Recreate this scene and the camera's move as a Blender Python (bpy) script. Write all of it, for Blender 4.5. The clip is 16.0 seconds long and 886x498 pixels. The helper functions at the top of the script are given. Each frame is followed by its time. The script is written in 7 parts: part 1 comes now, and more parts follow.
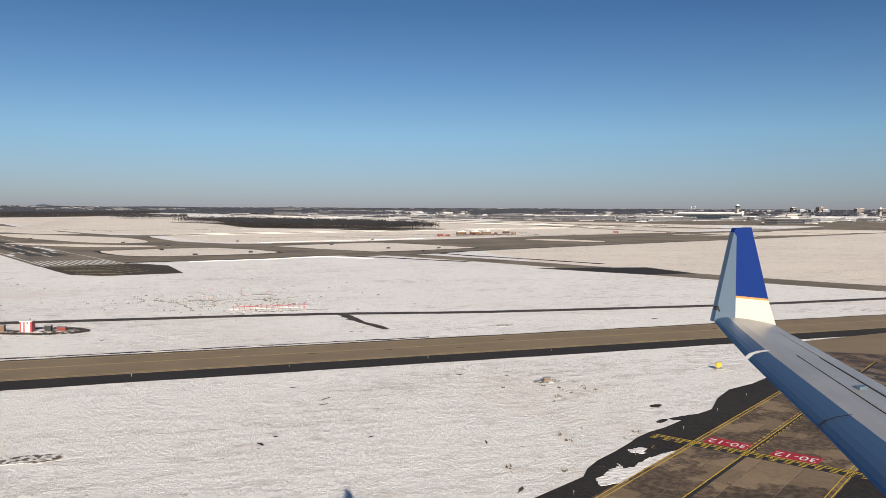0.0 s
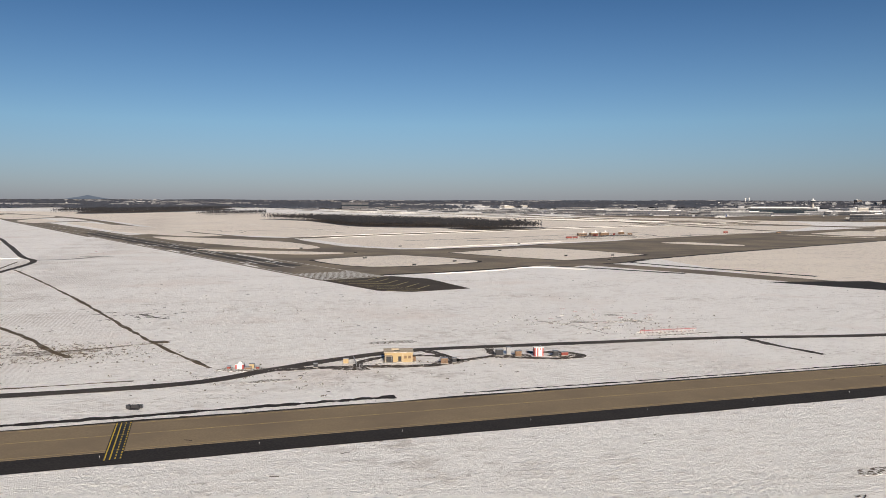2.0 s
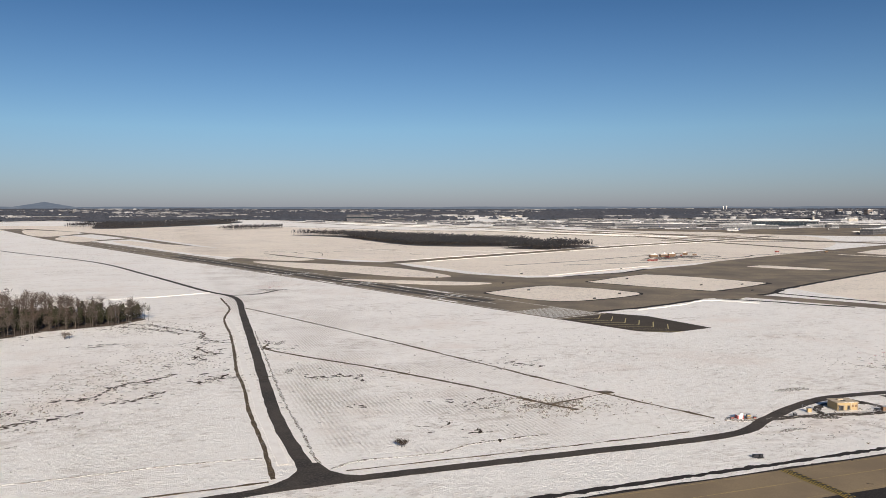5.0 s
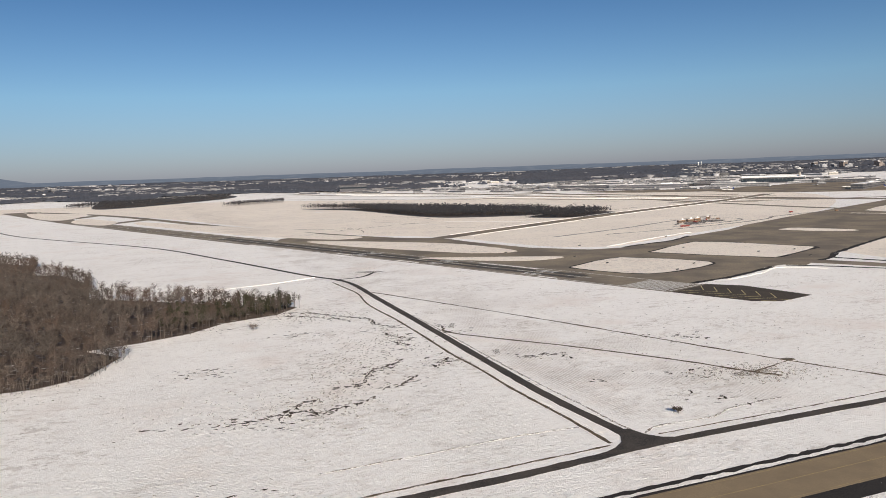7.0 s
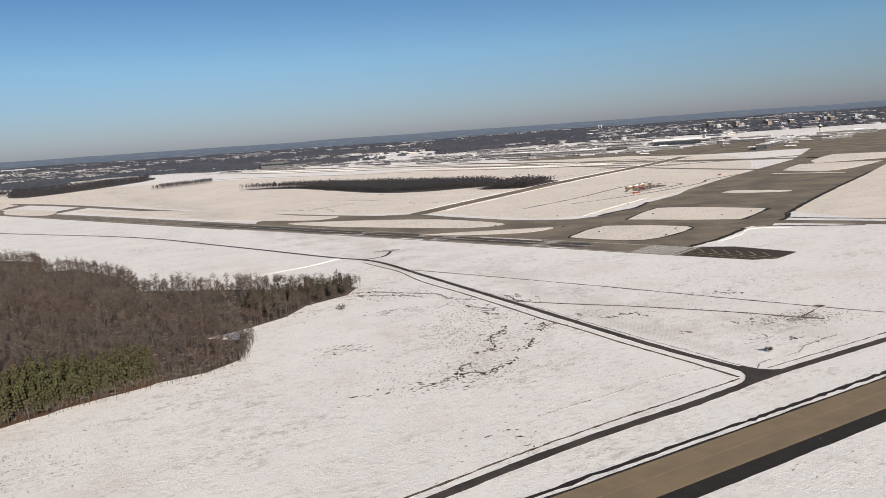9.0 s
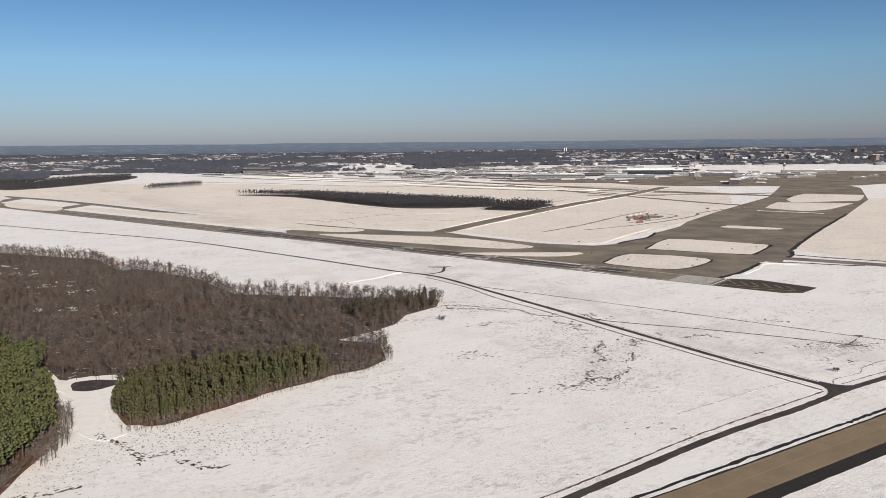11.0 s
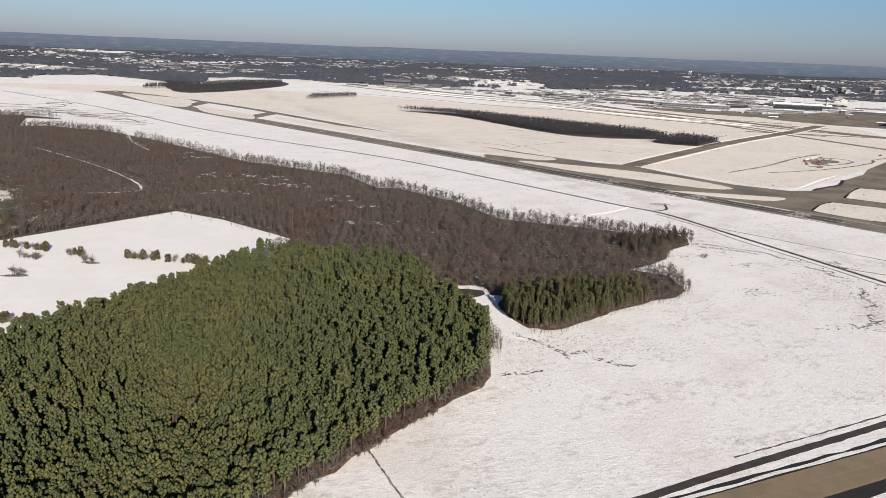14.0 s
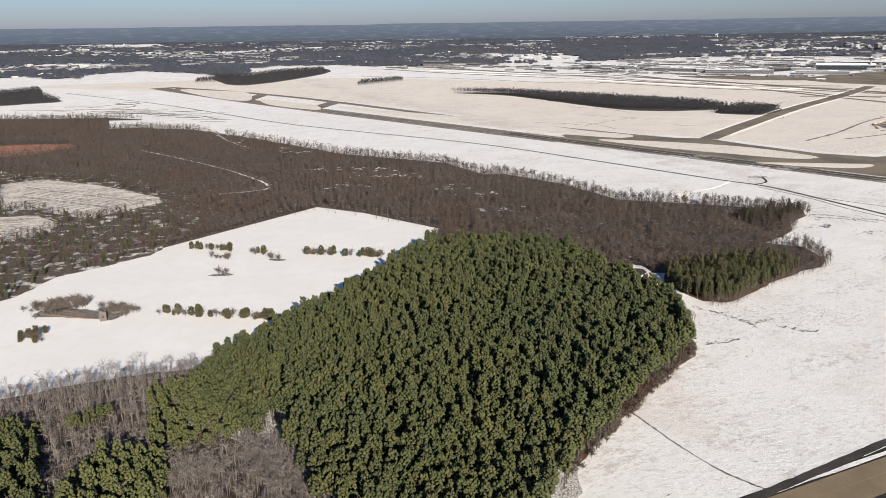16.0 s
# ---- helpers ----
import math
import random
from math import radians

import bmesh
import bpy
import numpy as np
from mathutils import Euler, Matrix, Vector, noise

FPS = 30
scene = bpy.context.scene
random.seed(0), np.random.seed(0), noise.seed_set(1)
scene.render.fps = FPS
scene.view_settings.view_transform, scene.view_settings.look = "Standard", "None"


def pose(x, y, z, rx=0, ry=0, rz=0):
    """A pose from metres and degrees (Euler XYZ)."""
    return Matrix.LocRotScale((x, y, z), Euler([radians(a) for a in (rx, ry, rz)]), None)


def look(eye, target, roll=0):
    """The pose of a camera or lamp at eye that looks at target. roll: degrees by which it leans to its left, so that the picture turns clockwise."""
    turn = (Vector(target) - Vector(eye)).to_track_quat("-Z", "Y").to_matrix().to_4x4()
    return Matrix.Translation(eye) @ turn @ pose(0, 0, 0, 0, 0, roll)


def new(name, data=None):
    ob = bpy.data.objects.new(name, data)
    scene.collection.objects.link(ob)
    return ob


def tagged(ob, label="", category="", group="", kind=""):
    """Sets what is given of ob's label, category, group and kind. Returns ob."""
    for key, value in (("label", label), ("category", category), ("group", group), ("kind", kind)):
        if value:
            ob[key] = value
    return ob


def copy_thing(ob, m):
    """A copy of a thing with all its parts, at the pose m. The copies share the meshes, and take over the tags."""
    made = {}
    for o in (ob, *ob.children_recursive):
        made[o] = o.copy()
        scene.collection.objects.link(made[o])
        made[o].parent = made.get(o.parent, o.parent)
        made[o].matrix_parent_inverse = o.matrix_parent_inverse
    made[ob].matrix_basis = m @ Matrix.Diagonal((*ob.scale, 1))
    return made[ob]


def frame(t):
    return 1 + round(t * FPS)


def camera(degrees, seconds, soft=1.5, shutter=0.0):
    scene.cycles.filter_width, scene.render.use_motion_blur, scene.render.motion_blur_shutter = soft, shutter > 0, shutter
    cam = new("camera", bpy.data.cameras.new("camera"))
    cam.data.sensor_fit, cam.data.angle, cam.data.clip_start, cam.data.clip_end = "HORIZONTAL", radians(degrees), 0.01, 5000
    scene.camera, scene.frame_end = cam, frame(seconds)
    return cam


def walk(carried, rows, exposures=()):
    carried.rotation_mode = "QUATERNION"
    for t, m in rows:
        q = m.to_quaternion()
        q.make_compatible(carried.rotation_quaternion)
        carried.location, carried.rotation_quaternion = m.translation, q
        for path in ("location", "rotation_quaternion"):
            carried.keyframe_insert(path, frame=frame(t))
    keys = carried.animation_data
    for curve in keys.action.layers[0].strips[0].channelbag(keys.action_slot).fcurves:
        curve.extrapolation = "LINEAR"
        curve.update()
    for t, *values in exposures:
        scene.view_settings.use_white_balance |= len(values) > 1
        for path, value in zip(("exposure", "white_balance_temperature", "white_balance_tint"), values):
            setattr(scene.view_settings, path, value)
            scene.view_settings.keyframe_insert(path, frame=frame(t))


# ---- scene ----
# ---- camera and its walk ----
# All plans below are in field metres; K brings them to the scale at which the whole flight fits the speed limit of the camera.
K = 0.52
cam = camera(58.74, 16.0, soft=0.85)
PATH = [
    (0, (-6.03, -165.26, 31.70), (-6.95, -65.37, 27.10), 0.29),
    (0.5, (-37.85, -180.05, 36.54), (-40.59, -80.18, 32.31), 0.48),
    (1, (-69.85, -192.57, 40.89), (-75.42, -92.82, 36.67), 0.35),
    (1.5, (-101.70, -203.64, 45.02), (-107.46, -103.92, 40.14), 0.36),
    (2, (-133.20, -213.90, 49.15), (-138.77, -114.22, 43.30), 0.14),
    (2.5, (-164.25, -223.85, 53.41), (-168.68, -124.16, 46.96), 0.15),
    (3, (-194.81, -233.87, 57.90), (-198.25, -134.14, 51.42), -0.12),
    (3.5, (-224.92, -244.22, 62.64), (-227.06, -144.42, 56.75), 0.03),
    (4, (-254.65, -255.08, 67.65), (-255.32, -155.22, 62.41), 0.35),
    (4.2, (-266.46, -259.59, 69.73), (-267.36, -159.71, 64.82), 0.19),
    (6.3, (-389.94, -313.04, 93.35), (-389.39, -213.33, 85.77), -1.19),
    (6.5, (-401.84, -318.65, 95.70), (-400.71, -219.00, 87.41), -1.57),
    (7, (-431.82, -333.00, 101.62), (-429.05, -233.53, 91.72), -2.05),
    (7.5, (-462.20, -347.72, 107.55), (-457.08, -248.51, 96.08), -2.68),
    (8, (-493.03, -362.72, 113.48), (-484.97, -263.89, 100.51), -3.52),
    (8.5, (-524.32, -377.92, 119.41), (-512.88, -279.59, 105.28), -4.03),
    (9, (-556.06, -393.25, 125.34), (-541.02, -295.46, 110.84), -4.04),
    (9.2, (-568.88, -399.40, 127.72), (-552.48, -301.81, 113.32), -3.96),
    (11.3, (-706.35, -463.82, 153.37), (-685.21, -366.98, 140.19), -0.27),
    (11.5, (-719.58, -469.89, 155.93), (-699.22, -372.92, 142.41), -0.19),
    (12, (-752.65, -484.94, 162.46), (-734.84, -387.66, 147.66), 0.62),
    (12.5, (-785.63, -499.83, 169.18), (-771.16, -402.39, 151.98), 1.46),
    (13, (-818.48, -514.50, 176.07), (-806.59, -417.21, 156.19), 2.20),
    (13.5, (-851.19, -528.87, 183.08), (-840.55, -431.98, 160.72), 2.49),
    (14, (-883.82, -542.83, 190.13), (-874.00, -446.34, 165.80), 2.25),
    (14.5, (-916.49, -556.25, 197.06), (-907.34, -459.97, 171.63), 1.44),
    (15, (-949.43, -568.89, 203.68), (-941.30, -472.71, 177.54), 0.30),
    (15.5, (-982.98, -580.49, 209.68), (-975.54, -484.42, 182.94), -0.47),
    (16, (-1017.60, -590.67, 214.70), (-1010.38, -494.76, 187.33), -0.86),
]
walk(cam, [(t, look(Vector(eye) * K, Vector(target) * K, roll)) for t, eye, target, roll in PATH], [(0, 0.38, 6700, 10), (0.6, 0.28, 6700, 10), (1.5, 0.2, 6700, 10), (3, 0.26, 6700, 10), (4, 0.3, 6700, 10), (6.5, 0.33, 6630, 10), (9, 0.36, 6590, 10), (12.5, 0.45, 6500, 10), (16, 0.54, 6400, 9)])

# ---- world, sun, exposure ----
SUN_DIR = Vector((0.210, -0.900, 0.382))  # towards the sun
world = bpy.data.worlds.new("winter_sky")
scene.world = world
world.use_nodes = True
wn, wl = world.node_tree.nodes, world.node_tree.links
wn.clear()
sky = wn.new("ShaderNodeTexSky")
sky.sky_type, sky.sun_disc = "NISHITA", False
sky.sun_elevation, sky.sun_rotation = math.asin(SUN_DIR.z), math.atan2(SUN_DIR.x, SUN_DIR.y)
sky.altitude, sky.air_density, sky.dust_density, sky.ozone_density = 100, 1.0, 0.5, 2.5
tint = wn.new("ShaderNodeMixRGB")
tint.blend_type = "MULTIPLY"
tint.inputs[0].default_value = 1.0
deep = wn.new("ShaderNodeValToRGB")  # the clear winter sky deepens quickly with height
deep.color_ramp.elements[0].color = (0.62, 0.68, 1.06, 1)
deep.color_ramp.elements[1].position, deep.color_ramp.elements[1].color = 1.0, (0.58, 0.66, 0.80, 1)
top = deep.color_ramp.elements.new(0.245)
top.color = (0.34, 0.55, 0.79, 1)
band = deep.color_ramp.elements.new(0.098)
band.color = (0.65, 0.855, 1.10, 1)
climb = wn.new("ShaderNodeMapRange")
climb.inputs["From Min"].default_value, climb.inputs["From Max"].default_value = 0.0, 1.0
bg_sky = wn.new("ShaderNodeBackground")
bg_sky.inputs["Strength"].default_value = 0.0610
# land beyond the modelled sheet: a plain hazy dark country below the skyline
co = wn.new("ShaderNodeTexCoord")
sep = wn.new("ShaderNodeSeparateXYZ")
az = wn.new("ShaderNodeMath")
az.operation = "ARCTAN2"
hill = wn.new("ShaderNodeTexNoise")
hill.noise_dimensions = "1D"
hill.inputs["Scale"].default_value = 9.0
hill.inputs["Detail"].default_value = 4.0
edge = wn.new("ShaderNodeMath")
edge.operation = "MULTIPLY_ADD"
edge.inputs[1].default_value, edge.inputs[2].default_value = 0.003, 0.0006
above = wn.new("ShaderNodeMath")
above.operation = "GREATER_THAN"
# one low mountain stands on the skyline
peak = wn.new("ShaderNodeMapRange")
for key, v in (("From Min", 0.032), ("From Max", 0.0), ("To Min", 0.0), ("To Max", 0.0062)):
    peak.inputs[key].default_value = v
off = wn.new("ShaderNodeMath")
off.operation = "SUBTRACT"
off.inputs[1].default_value = -0.479
far_off = wn.new("ShaderNodeMath")
far_off.operation = "ABSOLUTE"
line_up = wn.new("ShaderNodeMath")
line_up.operation = "ADD"
# farther fields and woods in thin streaks; painted haze pales them towards the skyline
flat = wn.new("ShaderNodeCombineXYZ")
squash = wn.new("ShaderNodeMath")
squash.operation = "MULTIPLY"
squash.inputs[1].default_value = 9.0
fields = wn.new("ShaderNodeTexNoise")
fields.inputs["Scale"].default_value, fields.inputs["Detail"].default_value = 60.0, 6.0
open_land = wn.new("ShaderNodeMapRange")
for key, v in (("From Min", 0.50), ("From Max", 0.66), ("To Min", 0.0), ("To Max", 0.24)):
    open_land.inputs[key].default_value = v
# this ramp carries the haze: dark low down, blue-grey at the skyline
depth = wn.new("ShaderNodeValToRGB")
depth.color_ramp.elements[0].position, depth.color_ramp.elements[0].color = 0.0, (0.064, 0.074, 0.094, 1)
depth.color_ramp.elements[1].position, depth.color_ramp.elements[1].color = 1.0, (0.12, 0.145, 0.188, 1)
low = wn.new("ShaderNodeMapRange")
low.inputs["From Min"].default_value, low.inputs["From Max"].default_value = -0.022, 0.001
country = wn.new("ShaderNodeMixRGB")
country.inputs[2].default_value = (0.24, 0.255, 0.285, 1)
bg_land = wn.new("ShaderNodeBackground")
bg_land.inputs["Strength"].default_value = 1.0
mix = wn.new("ShaderNodeMixShader")
out = wn.new("ShaderNodeOutputWorld")
wl.new(sky.outputs[0], tint.inputs[1])
wl.new(sep.outputs["Z"], climb.inputs["Value"])
wl.new(climb.outputs[0], deep.inputs[0])
wl.new(deep.outputs[0], tint.inputs[2])
wl.new(tint.outputs[0], bg_sky.inputs["Color"])
wl.new(co.outputs["Generated"], sep.inputs[0])
wl.new(sep.outputs["X"], az.inputs[0])
wl.new(sep.outputs["Y"], az.inputs[1])
wl.new(az.outputs[0], hill.inputs["W"])
wl.new(hill.outputs[0], edge.inputs[0])
wl.new(sep.outputs["Z"], above.inputs[0])
wl.new(az.outputs[0], off.inputs[0])
wl.new(off.outputs[0], far_off.inputs[0])
wl.new(far_off.outputs[0], peak.inputs["Value"])
wl.new(edge.outputs[0], line_up.inputs[0])
wl.new(peak.outputs[0], line_up.inputs[1])
wl.new(line_up.outputs[0], above.inputs[1])
wl.new(sep.outputs["Z"], squash.inputs[0])
wl.new(az.outputs[0], flat.inputs["X"])
wl.new(squash.outputs[0], flat.inputs["Y"])
wl.new(flat.outputs[0], fields.inputs["Vector"])
wl.new(fields.outputs[0], open_land.inputs["Value"])
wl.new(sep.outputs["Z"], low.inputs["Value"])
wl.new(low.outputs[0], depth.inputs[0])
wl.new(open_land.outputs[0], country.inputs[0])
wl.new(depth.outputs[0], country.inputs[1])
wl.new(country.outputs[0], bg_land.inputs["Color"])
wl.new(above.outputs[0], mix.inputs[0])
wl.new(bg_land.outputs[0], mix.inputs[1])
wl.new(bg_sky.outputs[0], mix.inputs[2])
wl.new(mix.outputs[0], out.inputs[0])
sun_data = bpy.data.lights.new("sun", "SUN")
sun_data.energy, sun_data.angle, sun_data.color = 5.0, radians(0.5), (1.0, 0.90, 0.77)
sun = new("sun", sun_data)
sun.matrix_world = look(SUN_DIR * 500, (0, 0, 0))


# ---- materials ----
def material(name, base, rough=0.8, metal=0.0, grain=None, stain=None, bump=None, island=0.0, per_object=0.0):
    """grain, stain: (size in metres, colour, from, to) of a noise that mixes a second colour in. bump: (size, height)."""
    m = bpy.data.materials.new(name)
    m.use_nodes = True
    n, l = m.node_tree.nodes, m.node_tree.links
    b = n["Principled BSDF"]
    b.inputs["Roughness"].default_value, b.inputs["Metallic"].default_value = rough, metal
    b.inputs["Specular IOR Level"].default_value = 0.25
    geo = n.new("ShaderNodeNewGeometry")
    rgb = n.new("ShaderNodeRGB")
    rgb.outputs[0].default_value = (*base, 1)
    colour = rgb.outputs[0]
    for layer in (stain, grain):
        if layer:
            size, other, low, high = layer
            tex = n.new("ShaderNodeTexNoise")
            tex.inputs["Scale"].default_value = 1 / (size * K)
            tex.inputs["Detail"].default_value = 6
            tex.inputs["Roughness"].default_value = 0.62
            l.new(geo.outputs["Position"], tex.inputs["Vector"])
            ramp = n.new("ShaderNodeMapRange")
            ramp.inputs["From Min"].default_value, ramp.inputs["From Max"].default_value = low, high
            l.new(tex.outputs[0], ramp.inputs["Value"])
            mx = n.new("ShaderNodeMixRGB")
            mx.inputs[2].default_value = (*other, 1)
            l.new(ramp.outputs[0], mx.inputs[0])
            l.new(colour, mx.inputs[1])
            colour = mx.outputs[0]
    for amount, socket in ((island, geo.outputs["Random Per Island"]), (per_object, None)):
        if amount:
            if socket is None:
                socket = n.new("ShaderNodeObjectInfo").outputs["Random"]
            rng = n.new("ShaderNodeMapRange")
            rng.inputs["To Min"].default_value, rng.inputs["To Max"].default_value = 1 - amount, 1 + amount
            l.new(socket, rng.inputs["Value"])
            hsv = n.new("ShaderNodeHueSaturation")
            l.new(rng.outputs[0], hsv.inputs["Value"])
            l.new(colour, hsv.inputs["Color"])
            colour = hsv.outputs[0]
    l.new(colour, b.inputs["Base Color"])
    if bump:
        size, height = bump
        tex = n.new("ShaderNodeTexNoise")
        tex.inputs["Scale"].default_value = 1 / (size * K)
        tex.inputs["Detail"].default_value = 8
        l.new(geo.outputs["Position"], tex.inputs["Vector"])
        bp = n.new("ShaderNodeBump")
        bp.inputs["Strength"].default_value = 1.0
        bp.inputs["Distance"].default_value = height * K
        l.new(tex.outputs[0], bp.inputs["Height"])
        l.new(bp.outputs[0], b.inputs["Normal"])
    return m


def snow_material(name, base, furrow, straw, straw_low, straw_high):
    """Old snow over a stubble field: drifts, furrows in sheets, straw and soil that shows through in streaks and specks."""
    m = material(name, base, rough=0.65)
    n, l = m.node_tree.nodes, m.node_tree.links
    b = n["Principled BSDF"]
    b.inputs["Specular IOR Level"].default_value = 0.3
    geo = n.new("ShaderNodeNewGeometry")

    def noise_at(size, detail=5, stretch=(1, 1, 1), turn=0.0, rough=0.6):
        mp = n.new("ShaderNodeMapping")
        mp.vector_type = "TEXTURE"
        mp.inputs["Scale"].default_value = [size * K / s for s in stretch]
        mp.inputs["Rotation"].default_value = (0, 0, turn)
        l.new(geo.outputs["Position"], mp.inputs["Vector"])
        t = n.new("ShaderNodeTexNoise")
        t.inputs["Scale"].default_value, t.inputs["Detail"].default_value = 1.0, detail
        t.inputs["Roughness"].default_value = rough
        l.new(mp.outputs[0], t.inputs["Vector"])
        return t.outputs[0]

    def ramp(v, a, c, lo=0.0, hi=1.0):
        r = n.new("ShaderNodeMapRange")
        for k, x in (("From Min", a), ("From Max", c), ("To Min", lo), ("To Max", hi)):
            r.inputs[k].default_value = x
        l.new(v, r.inputs["Value"])
        return r.outputs[0]

    def op(kind, a, c):
        o = n.new("ShaderNodeMath")
        o.operation = kind
        for k, v in enumerate((a, c)):
            if isinstance(v, (int, float)):
                o.inputs[k].default_value = v
            else:
                l.new(v, o.inputs[k])
        return o.outputs[0]

    def over(under, colour, fac):
        mx = n.new("ShaderNodeMixRGB")
        mx.inputs[2].default_value = (*colour, 1)
        l.new(fac, mx.inputs[0])
        l.new(under, mx.inputs[1])
        return mx.outputs[0]

    def along(direction, through_x, through_y):
        """Metres of the plan along a direction, from a place."""
        dot = n.new("ShaderNodeVectorMath")
        dot.operation = "DOT_PRODUCT"
        dot.inputs[1].default_value = (direction[0] / K, direction[1] / K, 0)
        l.new(geo.outputs["Position"], dot.inputs[0])
        return op("SUBTRACT", dot.outputs["Value"], direction[0] * through_x + direction[1] * through_y)

    def plough(turn, period):
        wave = n.new("ShaderNodeTexWave")
        wave.inputs["Scale"].default_value = 0.314 / (period * K)
        wave.inputs["Distortion"].default_value = 4.5
        wave.inputs["Detail"].default_value = 4
        wave.inputs["Detail Scale"].default_value = 1.3
        wave.inputs["Detail Roughness"].default_value = 0.65
        mp = n.new("ShaderNodeMapping")
        mp.inputs["Rotation"].default_value = (0, 0, turn)
        l.new(geo.outputs["Position"], mp.inputs["Vector"])
        l.new(mp.outputs[0], wave.inputs["Vector"])
        return wave.outputs["Fac"]

    colour = b.inputs["Base Color"].links[0].from_socket
    broad = noise_at(190, 4)
    streak = noise_at(2.6, 7, (0.42, 1, 1), radians(20), 0.72)
    speck = noise_at(1.0, 5, (0.6, 1, 1), radians(20), 0.75)
    crust = noise_at(1.7, 8, (0.55, 1, 1), radians(20), 0.8)
    fine = noise_at(0.55, 4, (0.5, 1, 1), radians(20), 0.7)
    patchy = noise_at(21, 6, (0.45, 1, 1), radians(20), 0.7)
    hummock = noise_at(5.5, 6, (0.6, 1, 1), radians(20), 0.75)
    # the ploughed fields on either side of the road
    s_road = along((0.936, 0.351), -354, -55)
    some = ramp(noise_at(60, 4, rough=0.65), 0.44, 0.56)
    beyond = ramp(along((-0.351, 0.936), -212, -56), 50, 58)
    right = op("MULTIPLY", op("MULTIPLY", op("MULTIPLY", ramp(s_road, 8, 16), ramp(s_road, 130, 60)), some), beyond)
    left = op("MULTIPLY", op("MULTIPLY", op("MULTIPLY", ramp(s_road, -14, -30), ramp(s_road, -330, -160)), some), op("MULTIPLY", beyond, 0.22))
    rows_ = op("ADD", op("MULTIPLY", plough(radians(-20.6), 1.7), right), op("MULTIPLY", plough(radians(-105), 1.5), left))
    worn = ramp(noise_at(34, 5, (0.5, 1, 1), radians(20), 0.65), 0.48, 0.62)  # where the wind has thinned the snow
    colour = over(colour, (0.66, 0.595, 0.53), op("MULTIPLY", ramp(broad, 0.40, 0.60, 0.1, 0.8), ramp(streak, 0.50, 0.58, 0.0, furrow)))
    colour = over(colour, (0.62, 0.56, 0.50), op("MULTIPLY", ramp(hummock, 0.52, 0.56, 0.0, 0.6), ramp(worn, 0, 1, 0.04, 1.0)))
    colour = over(colour, (0.35, 0.30, 0.255), op("MULTIPLY", ramp(crust, 0.57, 0.60, 0.0, 0.85), ramp(worn, 0, 1, 0.07, 1.0)))
    # row colour holds both straw and the furrows' shade, which the bump gives weakly
    colour = over(colour, (0.50, 0.43, 0.365), op("MULTIPLY", rows_, 0.55))
    colour = over(colour, (0.80, 0.68, 0.60), op("MULTIPLY", ramp(noise_at(75, 5), 0.54, 0.68), 0.35))
    colour = over(colour, (0.30, 0.25, 0.21), op("MULTIPLY", ramp(fine, 0.63, 0.68, 0.0, 0.6), ramp(patchy, 0.42, 0.60, 0.1, 1.0)))
    colour = over(colour, straw, op("MULTIPLY", ramp(streak, straw_low, straw_high, 0, 0.9), ramp(patchy, 0.40, 0.62, 0.15, 1)))
    colour = over(colour, (0.15, 0.115, 0.085), op("MULTIPLY", ramp(speck, 0.61, 0.65), ramp(patchy, 0.45, 0.58, 0.0, 0.95)))
    colour = over(colour, (0.13, 0.10, 0.075), op("MULTIPLY", ramp(hummock, 0.66, 0.69), ramp(broad, 0.50, 0.62)))
    l.new(colour, b.inputs["Base Color"])
    rough_h = op("ADD", op("MULTIPLY", rows_, 0.35), op("ADD", op("MULTIPLY", streak, 0.5), op("ADD", op("MULTIPLY", speck, 0.35), op("ADD", op("MULTIPLY", fine, 0.34), op("ADD", op("MULTIPLY", crust, 0.75), op("MULTIPLY", hummock, 0.7))))))
    bp = n.new("ShaderNodeBump")
    bp.inputs["Strength"].default_value = 1.0
    bp.inputs["Distance"].default_value = 0.72 * K
    l.new(rough_h, bp.inputs["Height"])
    l.new(bp.outputs[0], b.inputs["Normal"])
    return m


SNOW = snow_material("snow_field", (0.985, 0.955, 0.915), 0.38, (0.34, 0.27, 0.20), 0.58, 0.74)
SNOW_FAR = snow_material("snow_stubble", (0.935, 0.84, 0.725), 0.95, (0.40, 0.31, 0.22), 0.55, 0.76)
SNOW_CLEAN = material("snow_fresh", (0.93, 0.90, 0.86), 0.6, grain=(6, (0.84, 0.80, 0.75), 0.45, 0.75), bump=(3, 0.2))
MEADOW = material("meadow_snow", (0.955, 0.925, 0.885), 0.6, grain=(14, (0.90, 0.86, 0.81), 0.45, 0.7), stain=(60, (0.92, 0.885, 0.84), 0.4, 0.6), bump=(4, 0.12))
BANK = material("snow_bank", (0.90, 0.87, 0.83), 0.6, grain=(0.8, (0.5, 0.45, 0.40), 0.55, 0.7), bump=(0.8, 0.3))
CONCRETE = material("taxiway_concrete", (0.265, 0.203, 0.128), 0.85, grain=(0.5, (0.215, 0.165, 0.106), 0.4, 0.7), stain=(16, (0.20, 0.152, 0.102), 0.42, 0.66))
SLAB = material("stained_slab", (0.235, 0.172, 0.108), 0.75, grain=(0.9, (0.19, 0.138, 0.088), 0.42, 0.66), stain=(15, (0.078, 0.056, 0.042), 0.47, 0.49), per_object=0.22)
PAD = material("blast_pad_asphalt", (0.062, 0.050, 0.040), 0.95, grain=(0.8, (0.085, 0.07, 0.056), 0.45, 0.7), stain=(10, (0.045, 0.037, 0.031), 0.42, 0.6))
